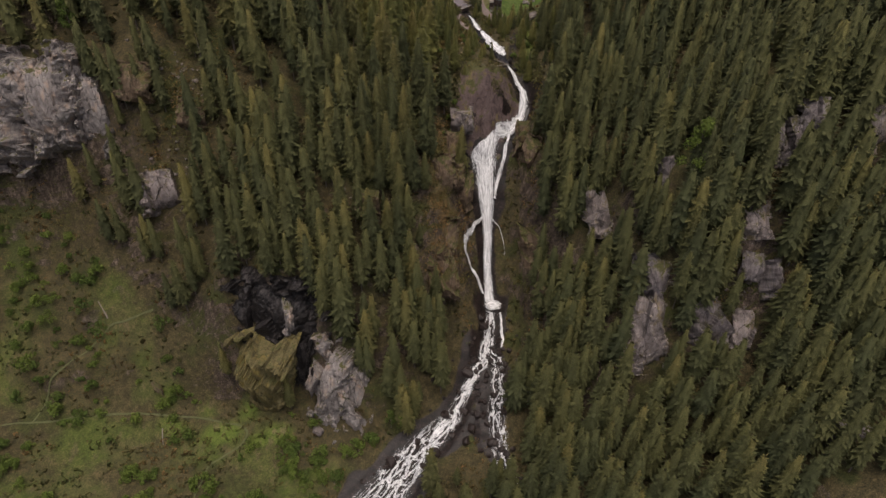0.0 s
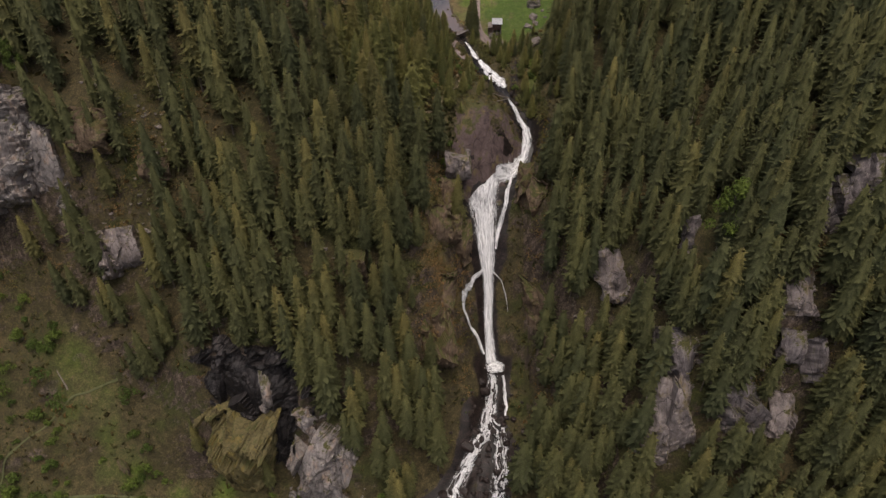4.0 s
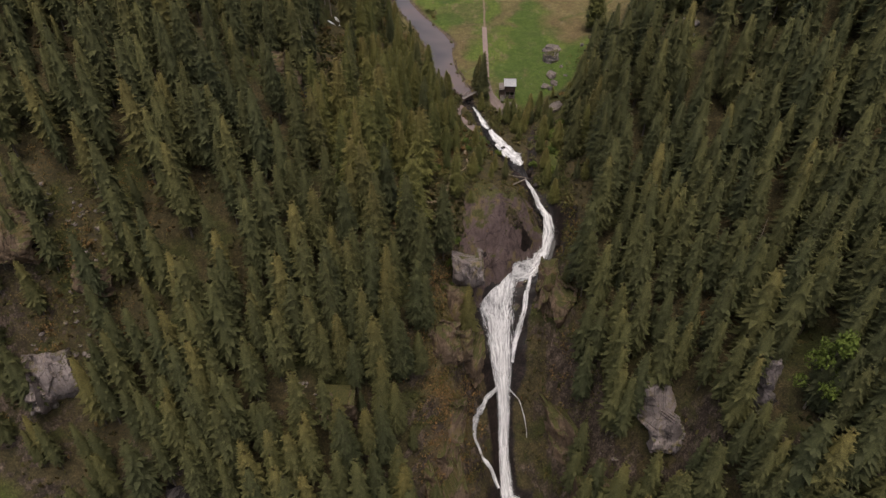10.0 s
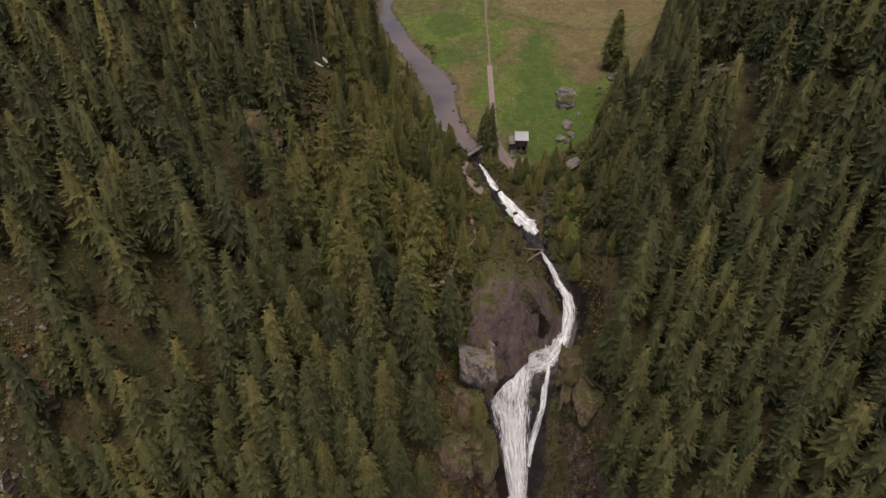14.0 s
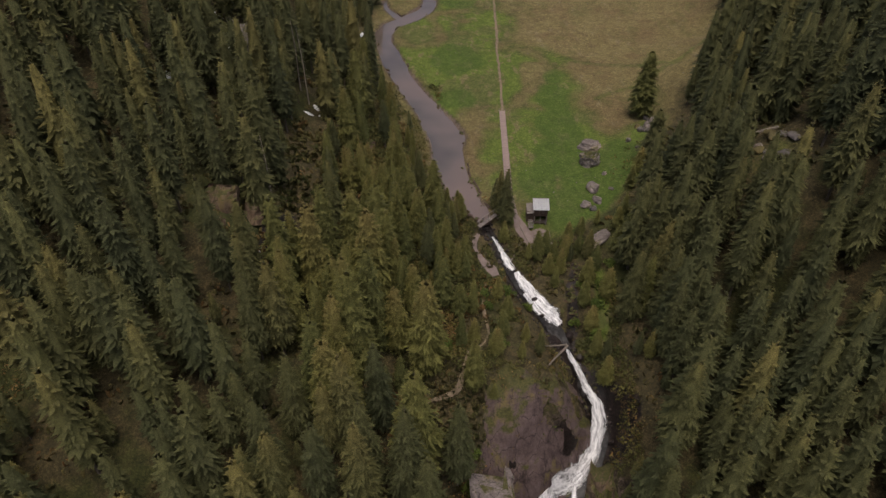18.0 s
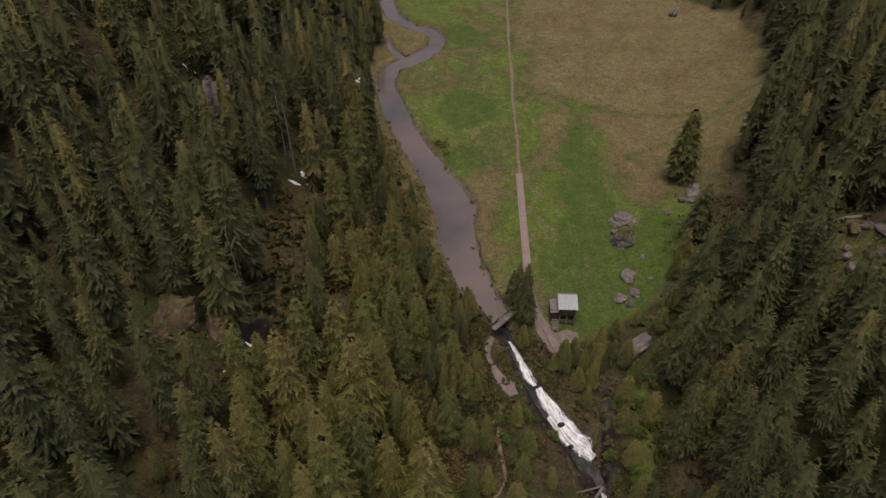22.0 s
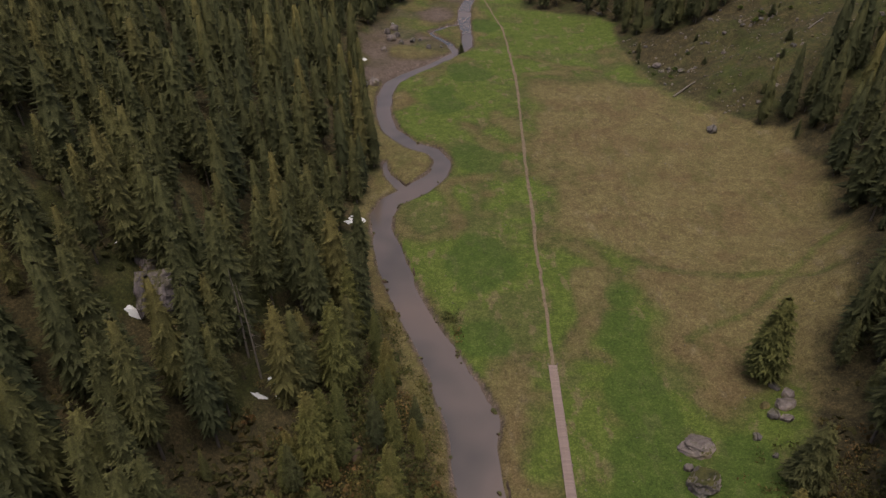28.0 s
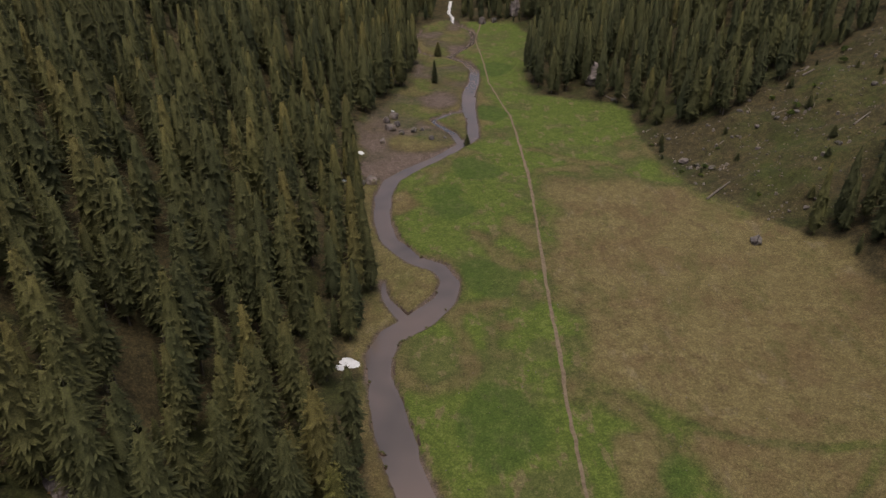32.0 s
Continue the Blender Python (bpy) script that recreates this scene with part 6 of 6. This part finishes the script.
footpath("faint grassy track crossing the lower meadow", [(-150, 122, 0.5), (-129, 126, 0.5), (-113, 129, 0.55), (-99, 130.4, 0.55), (-86.5, 129.8, 0.55), (-72, 128.8, 0.5), (-63.6, 127.4, 0.5), (-60.4, 125.4, 0.6), (-62, 121, 0.5), (-71, 114.6, 0.5), (-73.3, 105, 0.5), (-78, 90, 0.5)], M_TRACK, seed=60)
footpath("faint grassy track climbing the lower meadow", [(-128, 126.4, 0.4), (-125, 136, 0.5), (-116, 143, 0.45), (-107.7, 150.4, 0.45), (-93, 154.4, 0.4)], M_TRACK, seed=62)


# ---- snow, logs, stumps ----
def snow_patch(x, y, sx, sy, seed):
    r = np.linspace(0, 1, 7)[:, None]
    a = np.linspace(0, 2 * math.pi, 25)[None, :-1]
    edge = 1 + 0.35 * value_noise(np.cos(a) * 2, np.sin(a) * 2, 0.9, seed)
    px, py = x + sx / 2 * r * np.cos(a) * edge, y + sy / 2 * r * np.sin(a) * edge
    pz = ground_at(px, py) + 0.45 * (1 - r ** 2) + 0.06 * value_noise(px, py, 0.5, seed + 1) - 0.05
    n = 24
    quads = [(k * n + i, k * n + (i + 1) % n, (k + 1) * n + (i + 1) % n, (k + 1) * n + i) for k in range(6) for i in range(n)]
    me = mesh_quads("snow_patch", np.stack([px, py, pz + 0 * px], 2).reshape(-1, 3), quads)
    me.materials.append(M_SNOW)
    tagged(new("snow_patch", me), "dirty white remnant of old snow among trees and rocks", "snow patch", group="snow patches")


for k, (x, y, sx, sy) in enumerate([(-20.6, 347, 4.6, 3.6), (-22.4, 345.4, 2.4, 1.6), (-26.6, 456.4, 2.6, 2.6), (-30.6, 432.4, 3, 2), (-30.9, 284, 2.2, 1.4), (-28, 285, 1.6, 1), (-52, 280.6, 3, 1.6), (-47.5, 286.4, 2.4, 1.4), (-31, 238, 2.2, 0.5), (-33.6, 231, 0.6, 1.5), (-30.6, 234.6, 0.6, 1.5), (-58, 271.6, 1.6, 2), (-29.4, 287.4, 1.4, 1.4), (-52.6, 299, 2.4, 1.6), (-17, 499, 1.4, 1)]):
    snow_patch(x, y, sx, sy, 70 + k)


def fallen_log(x0, y0, x1, y1, r, label, lift=0.0, z0=None, z1=None):
    a = (x0, y0, (float(ground_at(x0, y0)) + r * 0.7 + lift) if z0 is None else z0)
    b = (x1, y1, (float(ground_at(x1, y1)) + r * 0.7 + lift) if z1 is None else z1)
    ob = pole("fallen_log", a, b, r, r * 0.6, M_LOG, bend=0.1)
    tagged(ob, label, "log", "fallen logs")


fallen_log(25.4, 220.6, 20.4, 213.6, 0.26, "pale driftwood log lying across the rocks above the fall", 0.5)
fallen_log(25.2, 220.8, 19, 217.4, 0.18, "thin pale driftwood log lying across the rocks above the fall", 0.5)
fallen_log(78, 416, 86.4, 421.4, 0.35, "grey barkless log on the cleared slope")
fallen_log(124.4, 464, 127.6, 463.4, 0.4, "pale cut log on the cleared slope")
fallen_log(121.7, 426, 127.4, 428.6, 0.3, "pale barkless log on the cleared slope")
fallen_log(73.6, 504, 70, 513, 0.3, "pale fallen trunk leaning towards the boulder")
fallen_log(77.5, 505, 76.6, 511, 0.25, "thin pale fallen trunk beside the boulder")
fallen_log(-107.6, 152.4, -111, 156.4, 0.25, "pale fallen trunk on the grassy slope")
fallen_log(-88, 126, -86.5, 121, 0.2, "pale fallen branch in the lower meadow")
fallen_log(66, 252, 69.4, 249.6, 0.5, "pale split log on the rocky clearing")
fallen_log(15.6, 239, 18.4, 243.6, 0.18, "pale log rail beside the gravel forecourt", 0.2)
fallen_log(18.6, 248.6, 20.4, 243.4, 0.14, "pale pole lying on the gravel forecourt", 0.15)
fallen_log(23.8, 246.2, 26, 243.8, 0.14, "pale pole lying in front of the hut", 0.15)
fallen_log(9.2, 236, 12.6, 236.8, 0.16, "log bench at the viewpoint", 0.3)


def clear_cut():
    rng = random.Random(9)
    stump_mesh = mesh_from("stump", *[list(map(tuple, v)) if i == 0 else [tuple(q) for q in v] + [tuple(range(14, 21))] for i, v in enumerate(((lambda a: (np.array([(math.cos(t) * r, math.sin(t) * r, h) for r, h in ((0.5, -0.3), (0.36, 0.15), (0.33, 0.5)) for t in a]), [(k * 7 + i, k * 7 + (i + 1) % 7, (k + 1) * 7 + (i + 1) % 7, (k + 1) * 7 + i) for k in range(2) for i in range(7)]))(np.arange(7) * 2 * math.pi / 7)))])
    stump_mesh.materials.append(M_LOG)
    n = 0
    while n < 60:
        x, y = rng.uniform(74, 170), rng.uniform(398, 474)
        if not inside(np.array([x]), np.array([y]), CLEARING)[0]:
            continue
        n += 1
        s = rng.uniform(0.7, 1.5)
        ob = new("tree_stump", stump_mesh)
        ob.matrix_world = Matrix.LocRotScale((x, y, float(ground_at(x, y))), Euler((rng.uniform(-0.2, 0.2), rng.uniform(-0.2, 0.2), rng.uniform(0, 6))), (s, s, s))
        tagged(ob, "grey weathered tree stump on the cleared slope", "stump", "stumps of the clearing")
        if n % 2:
            a, k = rng.uniform(0, 3.1), rng.uniform(1.2, 3.4)
            fallen_log(x + 1, y, x + 1 + k * math.cos(a), y + k * math.sin(a), rng.uniform(0.08, 0.2), "grey weathered branch wood lying on the cleared slope")
        if n % 3 == 0:
            s = rng.uniform(0.8, 2.2)
            rock("boulder", "grey stone among grass on the cleared slope", "boulder", x - 2, y + 1.5, (s * 1.3, s, s * 0.8), M_ROCK, n, rng.uniform(0, 6), group="slope boulders", detail=2)


clear_cut()


# ---- leafy shrubs and birches ----
def leafage(rng, count, blobs, leaf):
    """Quads of leaf clumps on the skins of several rounded masses (x, y, z, r)."""
    verts, quads = [], []
    weight = [b[3] ** 2 for b in blobs]
    for _ in range(count):
        bx, by, bz, br = rng.choices(blobs, weight)[0]
        d = Vector((rng.gauss(0, 1), rng.gauss(0, 1), rng.gauss(0.35, 0.9))).normalized()
        c = Vector((bx, by, bz)) + d * br * rng.uniform(0.55, 1.08)
        u = (d.orthogonal().normalized() + 0.7 * Vector((rng.gauss(0, 1), rng.gauss(0, 1), rng.gauss(0, 1)))).normalized()
        w = u.cross(d + 0.5 * Vector((rng.gauss(0, 1), rng.gauss(0, 1), rng.gauss(0, 1)))).normalized()
        s = leaf * rng.uniform(0.6, 1.4)
        p = len(verts)
        verts += [c - u * s, c + w * s * 0.6 + d * s * 0.2, c + u * s, c - w * s * 0.6 + d * s * 0.15]
        quads.append((p, p + 1, p + 2, p + 3))
    return np.array([tuple(v) for v in verts]), np.array(quads)


def shrub_kinds():
    rng = random.Random(21)
    made = []
    for k in range(5):
        blobs = [(rng.gauss(0, 0.5), rng.gauss(0, 0.5), rng.uniform(0.5, 1.1), rng.uniform(0.3, 0.62)) for _ in range(7)]
        me = mesh_quads("foliage", *leafage(rng, 420, blobs, 0.12), smooth=False)
        me.materials.append(M_LEAVES)
        stems = []
        faces = []
        for b in blobs:
            p = len(stems)
            stems += [(0.03, 0, 0), (-0.02, 0.03, 0), (-0.02, -0.03, 0), (b[0], b[1], b[2])]
            faces += [(p, p + 1, p + 3), (p + 1, p + 2, p + 3), (p + 2, p, p + 3)]
        st = mesh_from("stems", stems, faces)
        st.materials.append(M_BARK)
        made.append((me, st))
    return made


SHRUBS = shrub_kinds()


def shrub(x, y, size, k, turn, label="bright green leafy shrub in the grass", group="shrubs of the lower meadow"):
    t = thing("shrub", label, "shrub", Matrix.LocRotScale((x, y, float(ground_at(x, y)) - 0.05), Euler((0, 0, turn)), (size, size, size * 0.9)), group)
    part("foliage", SHRUBS[k][0], None, t)
    part("stems", SHRUBS[k][1], None, t)


def plant_shrubs():
    rng = random.Random(22)
    n = 0
    while n < 190:
        x, y = rng.uniform(-150, -14), rng.uniform(88, 176)
        if not inside(np.array([x]), np.array([y]), LOW_MEADOW)[0]:
            continue
        dense = value_noise(np.array([x]), np.array([y]), 15, 41)[0] + (0.9 if -62 < x < -20 and y < 123 else 0) + (0.6 if x < -112 and y > 130 else 0) - (0.7 if 112 < y < 132 and -112 < x < -62 else 0)
        if dense < rng.uniform(-0.3, 0.8) or along([(-19, 108, 4), (-34, 88, 6)], np.array([x]), np.array([y]))[0][0] < 2:
            continue
        n += 1
        shrub(x, y, rng.uniform(1.0, 2.9), rng.randrange(5), rng.uniform(0, 6.28))
    for x, y, s in ((10.5, 226, 1.2), (14.5, 230, 1.5), (9, 230, 1.3), (28, 226, 1.4), (31, 222, 1.6), (33, 228, 1.6), (30, 233, 1.3), (26, 239, 1.5), (5, 226, 1.4), (1, 216, 1.6), (-2, 222, 1.5), (12, 216, 1.2), (36, 236, 1.5), (6, 199, 1.3), (4, 194, 1.5), (3, 188, 1.4), (31, 243, 1.3), (27, 243.5, 1.2), (34, 232, 1.4), (18.6, 228.6, 1.2)):
        shrub(x, y, s, rng.randrange(5), rng.uniform(0, 6.28), "yellow-green low shrub on the gorge's edge", "shrubs of the gorge")


plant_shrubs()


def birch(x, y, tall, seed, label):
    rng = random.Random(seed)
    t = thing("birch_tree", label, "tree", pose(x, y, float(ground_at(x, y)) - 0.1), "birches")
    pole("trunk", (0, 0, 0), (0.2, 0.1, tall * 0.9), tall * 0.013, 0.03, M_LOG, t, bend=0.15)
    blobs = []
    for k in range(16):
        h = tall * rng.uniform(0.35, 0.95)
        a = rng.uniform(0, 6.28)
        r = tall * 0.2 * (1.15 - h / tall)
        blobs.append((r * math.cos(a), r * math.sin(a), h, tall * rng.uniform(0.06, 0.1)))
        pole("limb", (0, 0, h * 0.82), (r * math.cos(a), r * math.sin(a), h), 0.06, 0.02, M_LOG, t, sides=5)
    me = mesh_quads("crown", *leafage(rng, 1700, blobs, tall * 0.017), smooth=False)
    part("crown", me, M_LEAVES, t)


birch(-10, 157, 8, 1, "small bright yellow-green birch among spruces beside the gorge")
birch(66.4, 144.6, 20, 2, "tall bright yellow-green birch standing out of the dark spruces")
birch(-113, 202, 13, 3, "bright green birch above the grey cliff")
birch(-10.5, 121.5, 11, 4, "bushy green birch beside the braided cascade")
birch(-14.5, 123.5, 9, 5, "bushy green birch beside the braided cascade")
birch(-60, 163, 8, 6, "small light green birch among spruces")

# ---- single spruces that stand apart ----
for x, y, tall, kind, wide, label in ((55.8, 291.6, 19, 8, 1.25, "lone broad spruce at the edge of the dry meadow"), (52, 268, 14, 6, 1.15, "broad bushy spruce beside boulders"), (10.6, 467, 5, 6, 1.3, "small lone spruce on the river bank"), (3, 589, 8, 6, 1.5, "small round-topped spruce on the islet"), (0.4, 541, 11, 4, 1.2, "lone spruce beside the river"), (14.4, 252.6, 12, 2, 1.1, "slim spruce beside the footbridge"), (15.4, 249.6, 15, 4, 1.0, "slim spruce beside the footbridge"),
                                      (13.8, 254.6, 8, 6, 1.0, "short spruce on the river bank"), (28.6, 240.4, 5, 4, 1.2, "short spruce below the hut"), (32.4, 240.6, 8, 2, 1.2, "short spruce below the hut")):
    plant(x, y, tall, kind, label, 0.4 * x, wide=wide)


def dead_spruce(x, y, tall, seed):
    rng = random.Random(seed)
    t = thing("dead_spruce", "bare grey dead spruce with broken branch stubs", "tree", pose(x, y, float(ground_at(x, y)) - 0.1), "dead spruces")
    pole("trunk", (0, 0, 0), (rng.uniform(-0.5, 0.5), rng.uniform(-0.5, 0.5), tall), 0.2, 0.03, M_LOG, t, bend=0.15)
    for k in range(26):
        h, a = tall * (0.3 + 0.68 * k / 26), rng.uniform(0, 6.28)
        r = 1.9 * (1.08 - h / tall) * rng.uniform(0.5, 1.2)
        pole("branch", (0, 0, h), (r * math.cos(a), r * math.sin(a), h - 0.3 * r), 0.035, 0.012, M_LOG, t, sides=3)


for k, (x, y, tall) in enumerate([(25, 240.4, 5.5), (27.6, 241.2, 6.5), (30.6, 242.4, 5.5), (32.6, 241, 6.5), (23.4, 237, 6), (26, 237.4, 7.5), (33, 236.6, 7), (31, 233.6, 7.5), (35.2, 247.2, 4.5), (38, 240, 7), (39.4, 246, 6), (24.4, 233.4, 6), (12, 229, 6), (13.4, 224, 6.5), (16.4, 218.6, 5.5), (12, 219.4, 7), (10.4, 214.4, 7), (15, 213.4, 5), (5.4, 232, 7), (4, 224, 8), (6.4, 217, 7), (29.6, 229, 7), (30.6, 224.4, 7), (30.4, 218.6, 8), (31.6, 213.6, 8), (34.4, 230, 8), (9.4, 206.4, 5), (14.6, 244.2, 6), (5.4, 250.5, 7), (3.4, 246.6, 8), (21.4, 240.6, 8), (23.4, 241.8, 6.5), (19.4, 239.6, 5), (28.4, 243.8, 7), (31.6, 246.2, 5), (41.5, 249.4, 6), (44.6, 257.4, 6.5), (47.6, 262.6, 7)]):
    plant(x, y, tall, 7 + k % 3, "small olive-green spruce in the heath beside the torrent", 1.3 * k, wide=1.35)
for k, (x, y, tall) in enumerate([(66, 176, 18), (78, 296, 16), (-31, 287, 20), (-33, 289, 18), (-72, 193, 18), (-34, 247, 16)]):
    dead_spruce(x, y, tall, 30 + k)


def scrub_slope():
    """Dark young spruces and scrub on the cleared slope and along the meadow's foot."""
    rng = random.Random(77)
    n = 0
    while n < 46:
        x, y = rng.uniform(74, 160), rng.uniform(398, 474)
        if inside(np.array([x]), np.array([y]), CLEARING)[0]:
            n += 1
            if n % 2:
                plant(x, y, rng.uniform(1.5, 4.5), 6, "small young spruce on the cleared slope", rng.uniform(0, 6), wide=1.5)
            else:
                shrub(x, y, rng.uniform(0.7, 1.6), rng.randrange(5), rng.uniform(0, 6), "low green scrub on the cleared slope", "scrub of the clearing")


scrub_slope()


# ---- undergrowth: heath and grass tufts of the openings and ledges ----
def undergrowth():
    rng = np.random.default_rng(8)
    n = 30000
    x, y = np.concatenate([rng.uniform(-34, 8, n // 4), rng.uniform(-145, 125, n)]), np.concatenate([rng.uniform(200, 304, n // 4), rng.uniform(95, 300, n)])
    keep = ~(inside(x, y, MEADOW)) & (along(TORRENT, x, y)[0] > 1.5) & (along(FALL, x, y)[0] > 3) & (along(LOWER, x, y)[0] > 3) & (along(LOWER_EAST, x, y)[0] > 2)
    keep &= (value_noise(x, y, 9, 44) + 0.5 * value_noise(x, y, 3, 45) > -0.1)
    x, y = x[keep][:15000], y[keep][:15000]
    z = ground_at(x, y)
    verts, quads, tint, c = [], [], [], 0
    for k in range(len(x)):
        s, tone = rng.uniform(0.35, 0.95), np.clip(rng.normal(0.5 + 0.4 * math.sin(x[k] * 0.13) * math.cos(y[k] * 0.11), 0.2), 0, 1)
        for i in range(4):
            a, lean = rng.uniform(0, 6.28), rng.uniform(0.2, 0.7)
            ca, sa, w, h = math.cos(a), math.sin(a), s * rng.uniform(0.4, 0.8), s * rng.uniform(0.5, 1.0)
            ox, oy = x[k] + ca * s * 0.4, y[k] + sa * s * 0.4
            verts += [(ox - sa * w, oy + ca * w, z[k] - 0.15), (ox + sa * w, oy - ca * w, z[k] - 0.15), (ox + sa * w * 0.6 + ca * lean * h, oy - ca * w * 0.6 + sa * lean * h, z[k] + h), (ox - sa * w * 0.6 + ca * lean * h, oy + ca * w * 0.6 + sa * lean * h, z[k] + h * 0.8)]
            quads.append((c, c + 1, c + 2, c + 3))
            c += 4
        tint += [tone] * 16
    me = mesh_quads("undergrowth", np.array(verts), np.array(quads), smooth=False)
    me.attributes.new("tint", "FLOAT", "POINT").data.foreach_set("value", np.array(tint, np.float32))
    me.materials.append(foliage("heath_tufts", (0.05, 0.06, 0.018), (0.11, 0.092, 0.032), (0.18, 0.105, 0.042), True))
    tagged(new("undergrowth", me), "brown and green heath, moss and grass tufts on the slopes", "undergrowth", kind="stuff")


undergrowth()


def thicket():
    """Low bushes that crowd the edges of the gorge and the west bank."""
    rng = np.random.default_rng(18)
    n = 9000
    x, y = np.concatenate([rng.uniform(-8, 36, n), rng.uniform(-16, 3, n // 2), rng.uniform(26, 48, n // 4)]), np.concatenate([rng.uniform(196, 250, n), rng.uniform(246, 312, n // 2), rng.uniform(236, 262, n // 4)])
    dome = np.hypot((x - 17) / 9, (y - 204) / 9)
    keep = (along(TORRENT, x, y)[0] > 1.0) & (along(FALL, x, y)[0] > 2) & (wet(x, y) > 0.8) & (dome > 1) & ~(inside(x, y, MEADOW) & (x > 6)) & (np.hypot(x - 22, y - 248) > 6) & (np.hypot(x - 12, y - 249) > 3)
    for line in ([(9.4, 246.6, 0.7), (8.2, 244.4, 0.7), (8.6, 241, 0.7), (9.6, 238, 0.9), (11, 235.6, 1.5), (12, 234, 1.2)], [(9.8, 232, 0.25), (9, 222, 0.5), (8, 216, 0.25), (4.4, 210.6, 0.45), (-2.4, 205.4, 0.4)]):
        keep &= along(line, x, y)[0] > 0.6
    keep &= (along(GULLY, x, y)[0] > 0.9) & (along(GREEN_STRIP, x, y)[0] > 0.4)
    keep &= value_noise(x, y, 7, 61) + 0.6 * value_noise(x, y, 2.5, 62) > -0.25
    x, y = x[keep][:4200], y[keep][:4200]
    # heath and bushes of the brown openings and of the ledges beside the fall
    for cx, cy, rx, ry, count in ((-82, 186, 13, 12, 700), (-80, 205, 12, 12, 350), (3, 172, 7, 18, 1300), (33, 172, 6, 20, 400), (70, 124, 22, 8, 500), (90, 140, 16, 8, 350), (-120, 176, 22, 8, 400), (-16, 272, 12, 24, 700), (16, 206, 9, 8, 120), (55, 264, 8, 11, 400)):
        px, py = cx + rng.normal(0, rx * 0.6, count), cy + rng.normal(0, ry * 0.6, count)
        free = (along(FALL, px, py)[0] > 2.5) & (along(TORRENT, px, py)[0] > 1) & (wet(px, py) > 0.8)
        x, y = np.concatenate([x, px[free]]), np.concatenate([y, py[free]])
    z = ground_at(x, y)
    verts, tint = [], []
    for k in range(len(x)):
        s = rng.uniform(0.5, 1.5)
        rust = 0.3 if -8 < x[k] < 12 and 150 < y[k] < 196 else 0.0
        tone = np.clip((0.45 if k < 4200 else 0.6) + rust + 0.4 * math.sin(x[k] * 0.31 + 1) * math.cos(y[k] * 0.23) + rng.normal(0, 0.15), 0, 1)
        for i in range(13):
            d = rng.normal(0, 1, 3)
            d[2] = abs(d[2]) * 0.8
            d /= np.linalg.norm(d)
            c = np.array([x[k], y[k], z[k] + 0.15 * s]) + d * s * rng.uniform(0.5, 0.95)
            u = np.cross(d, rng.normal(0, 1, 3))
            u /= np.linalg.norm(u)
            w = np.cross(u, d + 0.5 * rng.normal(0, 1, 3))
            r = s * rng.uniform(0.1, 0.22)
            verts += [c - u * r, c + w * r * 0.6, c + u * r, c - w * r * 0.6]
        tint += [tone] * 52
    me = mesh_quads("thicket", np.array(verts), np.arange(len(verts)).reshape(-1, 4), smooth=False)
    me.attributes.new("tint", "FLOAT", "POINT").data.foreach_set("value", np.array(tint, np.float32))
    me.materials.append(foliage("olive_bush_leaves", (0.045, 0.055, 0.016), (0.11, 0.098, 0.026), (0.19, 0.112, 0.042), True))
    tagged(new("thicket", me), "dense low olive and yellow-green bushes along the gorge and bank", "bushes", kind="stuff")


thicket()


def bank_stones():
    rng = random.Random(33)
    stones = []
    for k in range(110):
        line = RIVER[:22] if k < 75 else RIVER_FAR
        i = rng.randrange(len(line) - 1)
        f, side = rng.random(), rng.choice((-1, 1))
        (ax, ay, aw), (bx, by, bw) = line[i], line[i + 1]
        t = Vector((bx - ax, by - ay)).normalized()
        w = aw + f * (bw - aw) + rng.uniform(-0.9, 0.35)
        x, y, s = ax + f * (bx - ax) - t.y * w * side, ay + f * (by - ay) + t.x * w * side, rng.uniform(0.35, 0.95) * (1.6 if rng.random() < 0.15 else 1)
        stones.append((x, y, s))
    loose_stones("river_stones", "small brown stones and turf clods along the river's edge", stones, M_BROWN_ROCK, 0.02)


bank_stones()
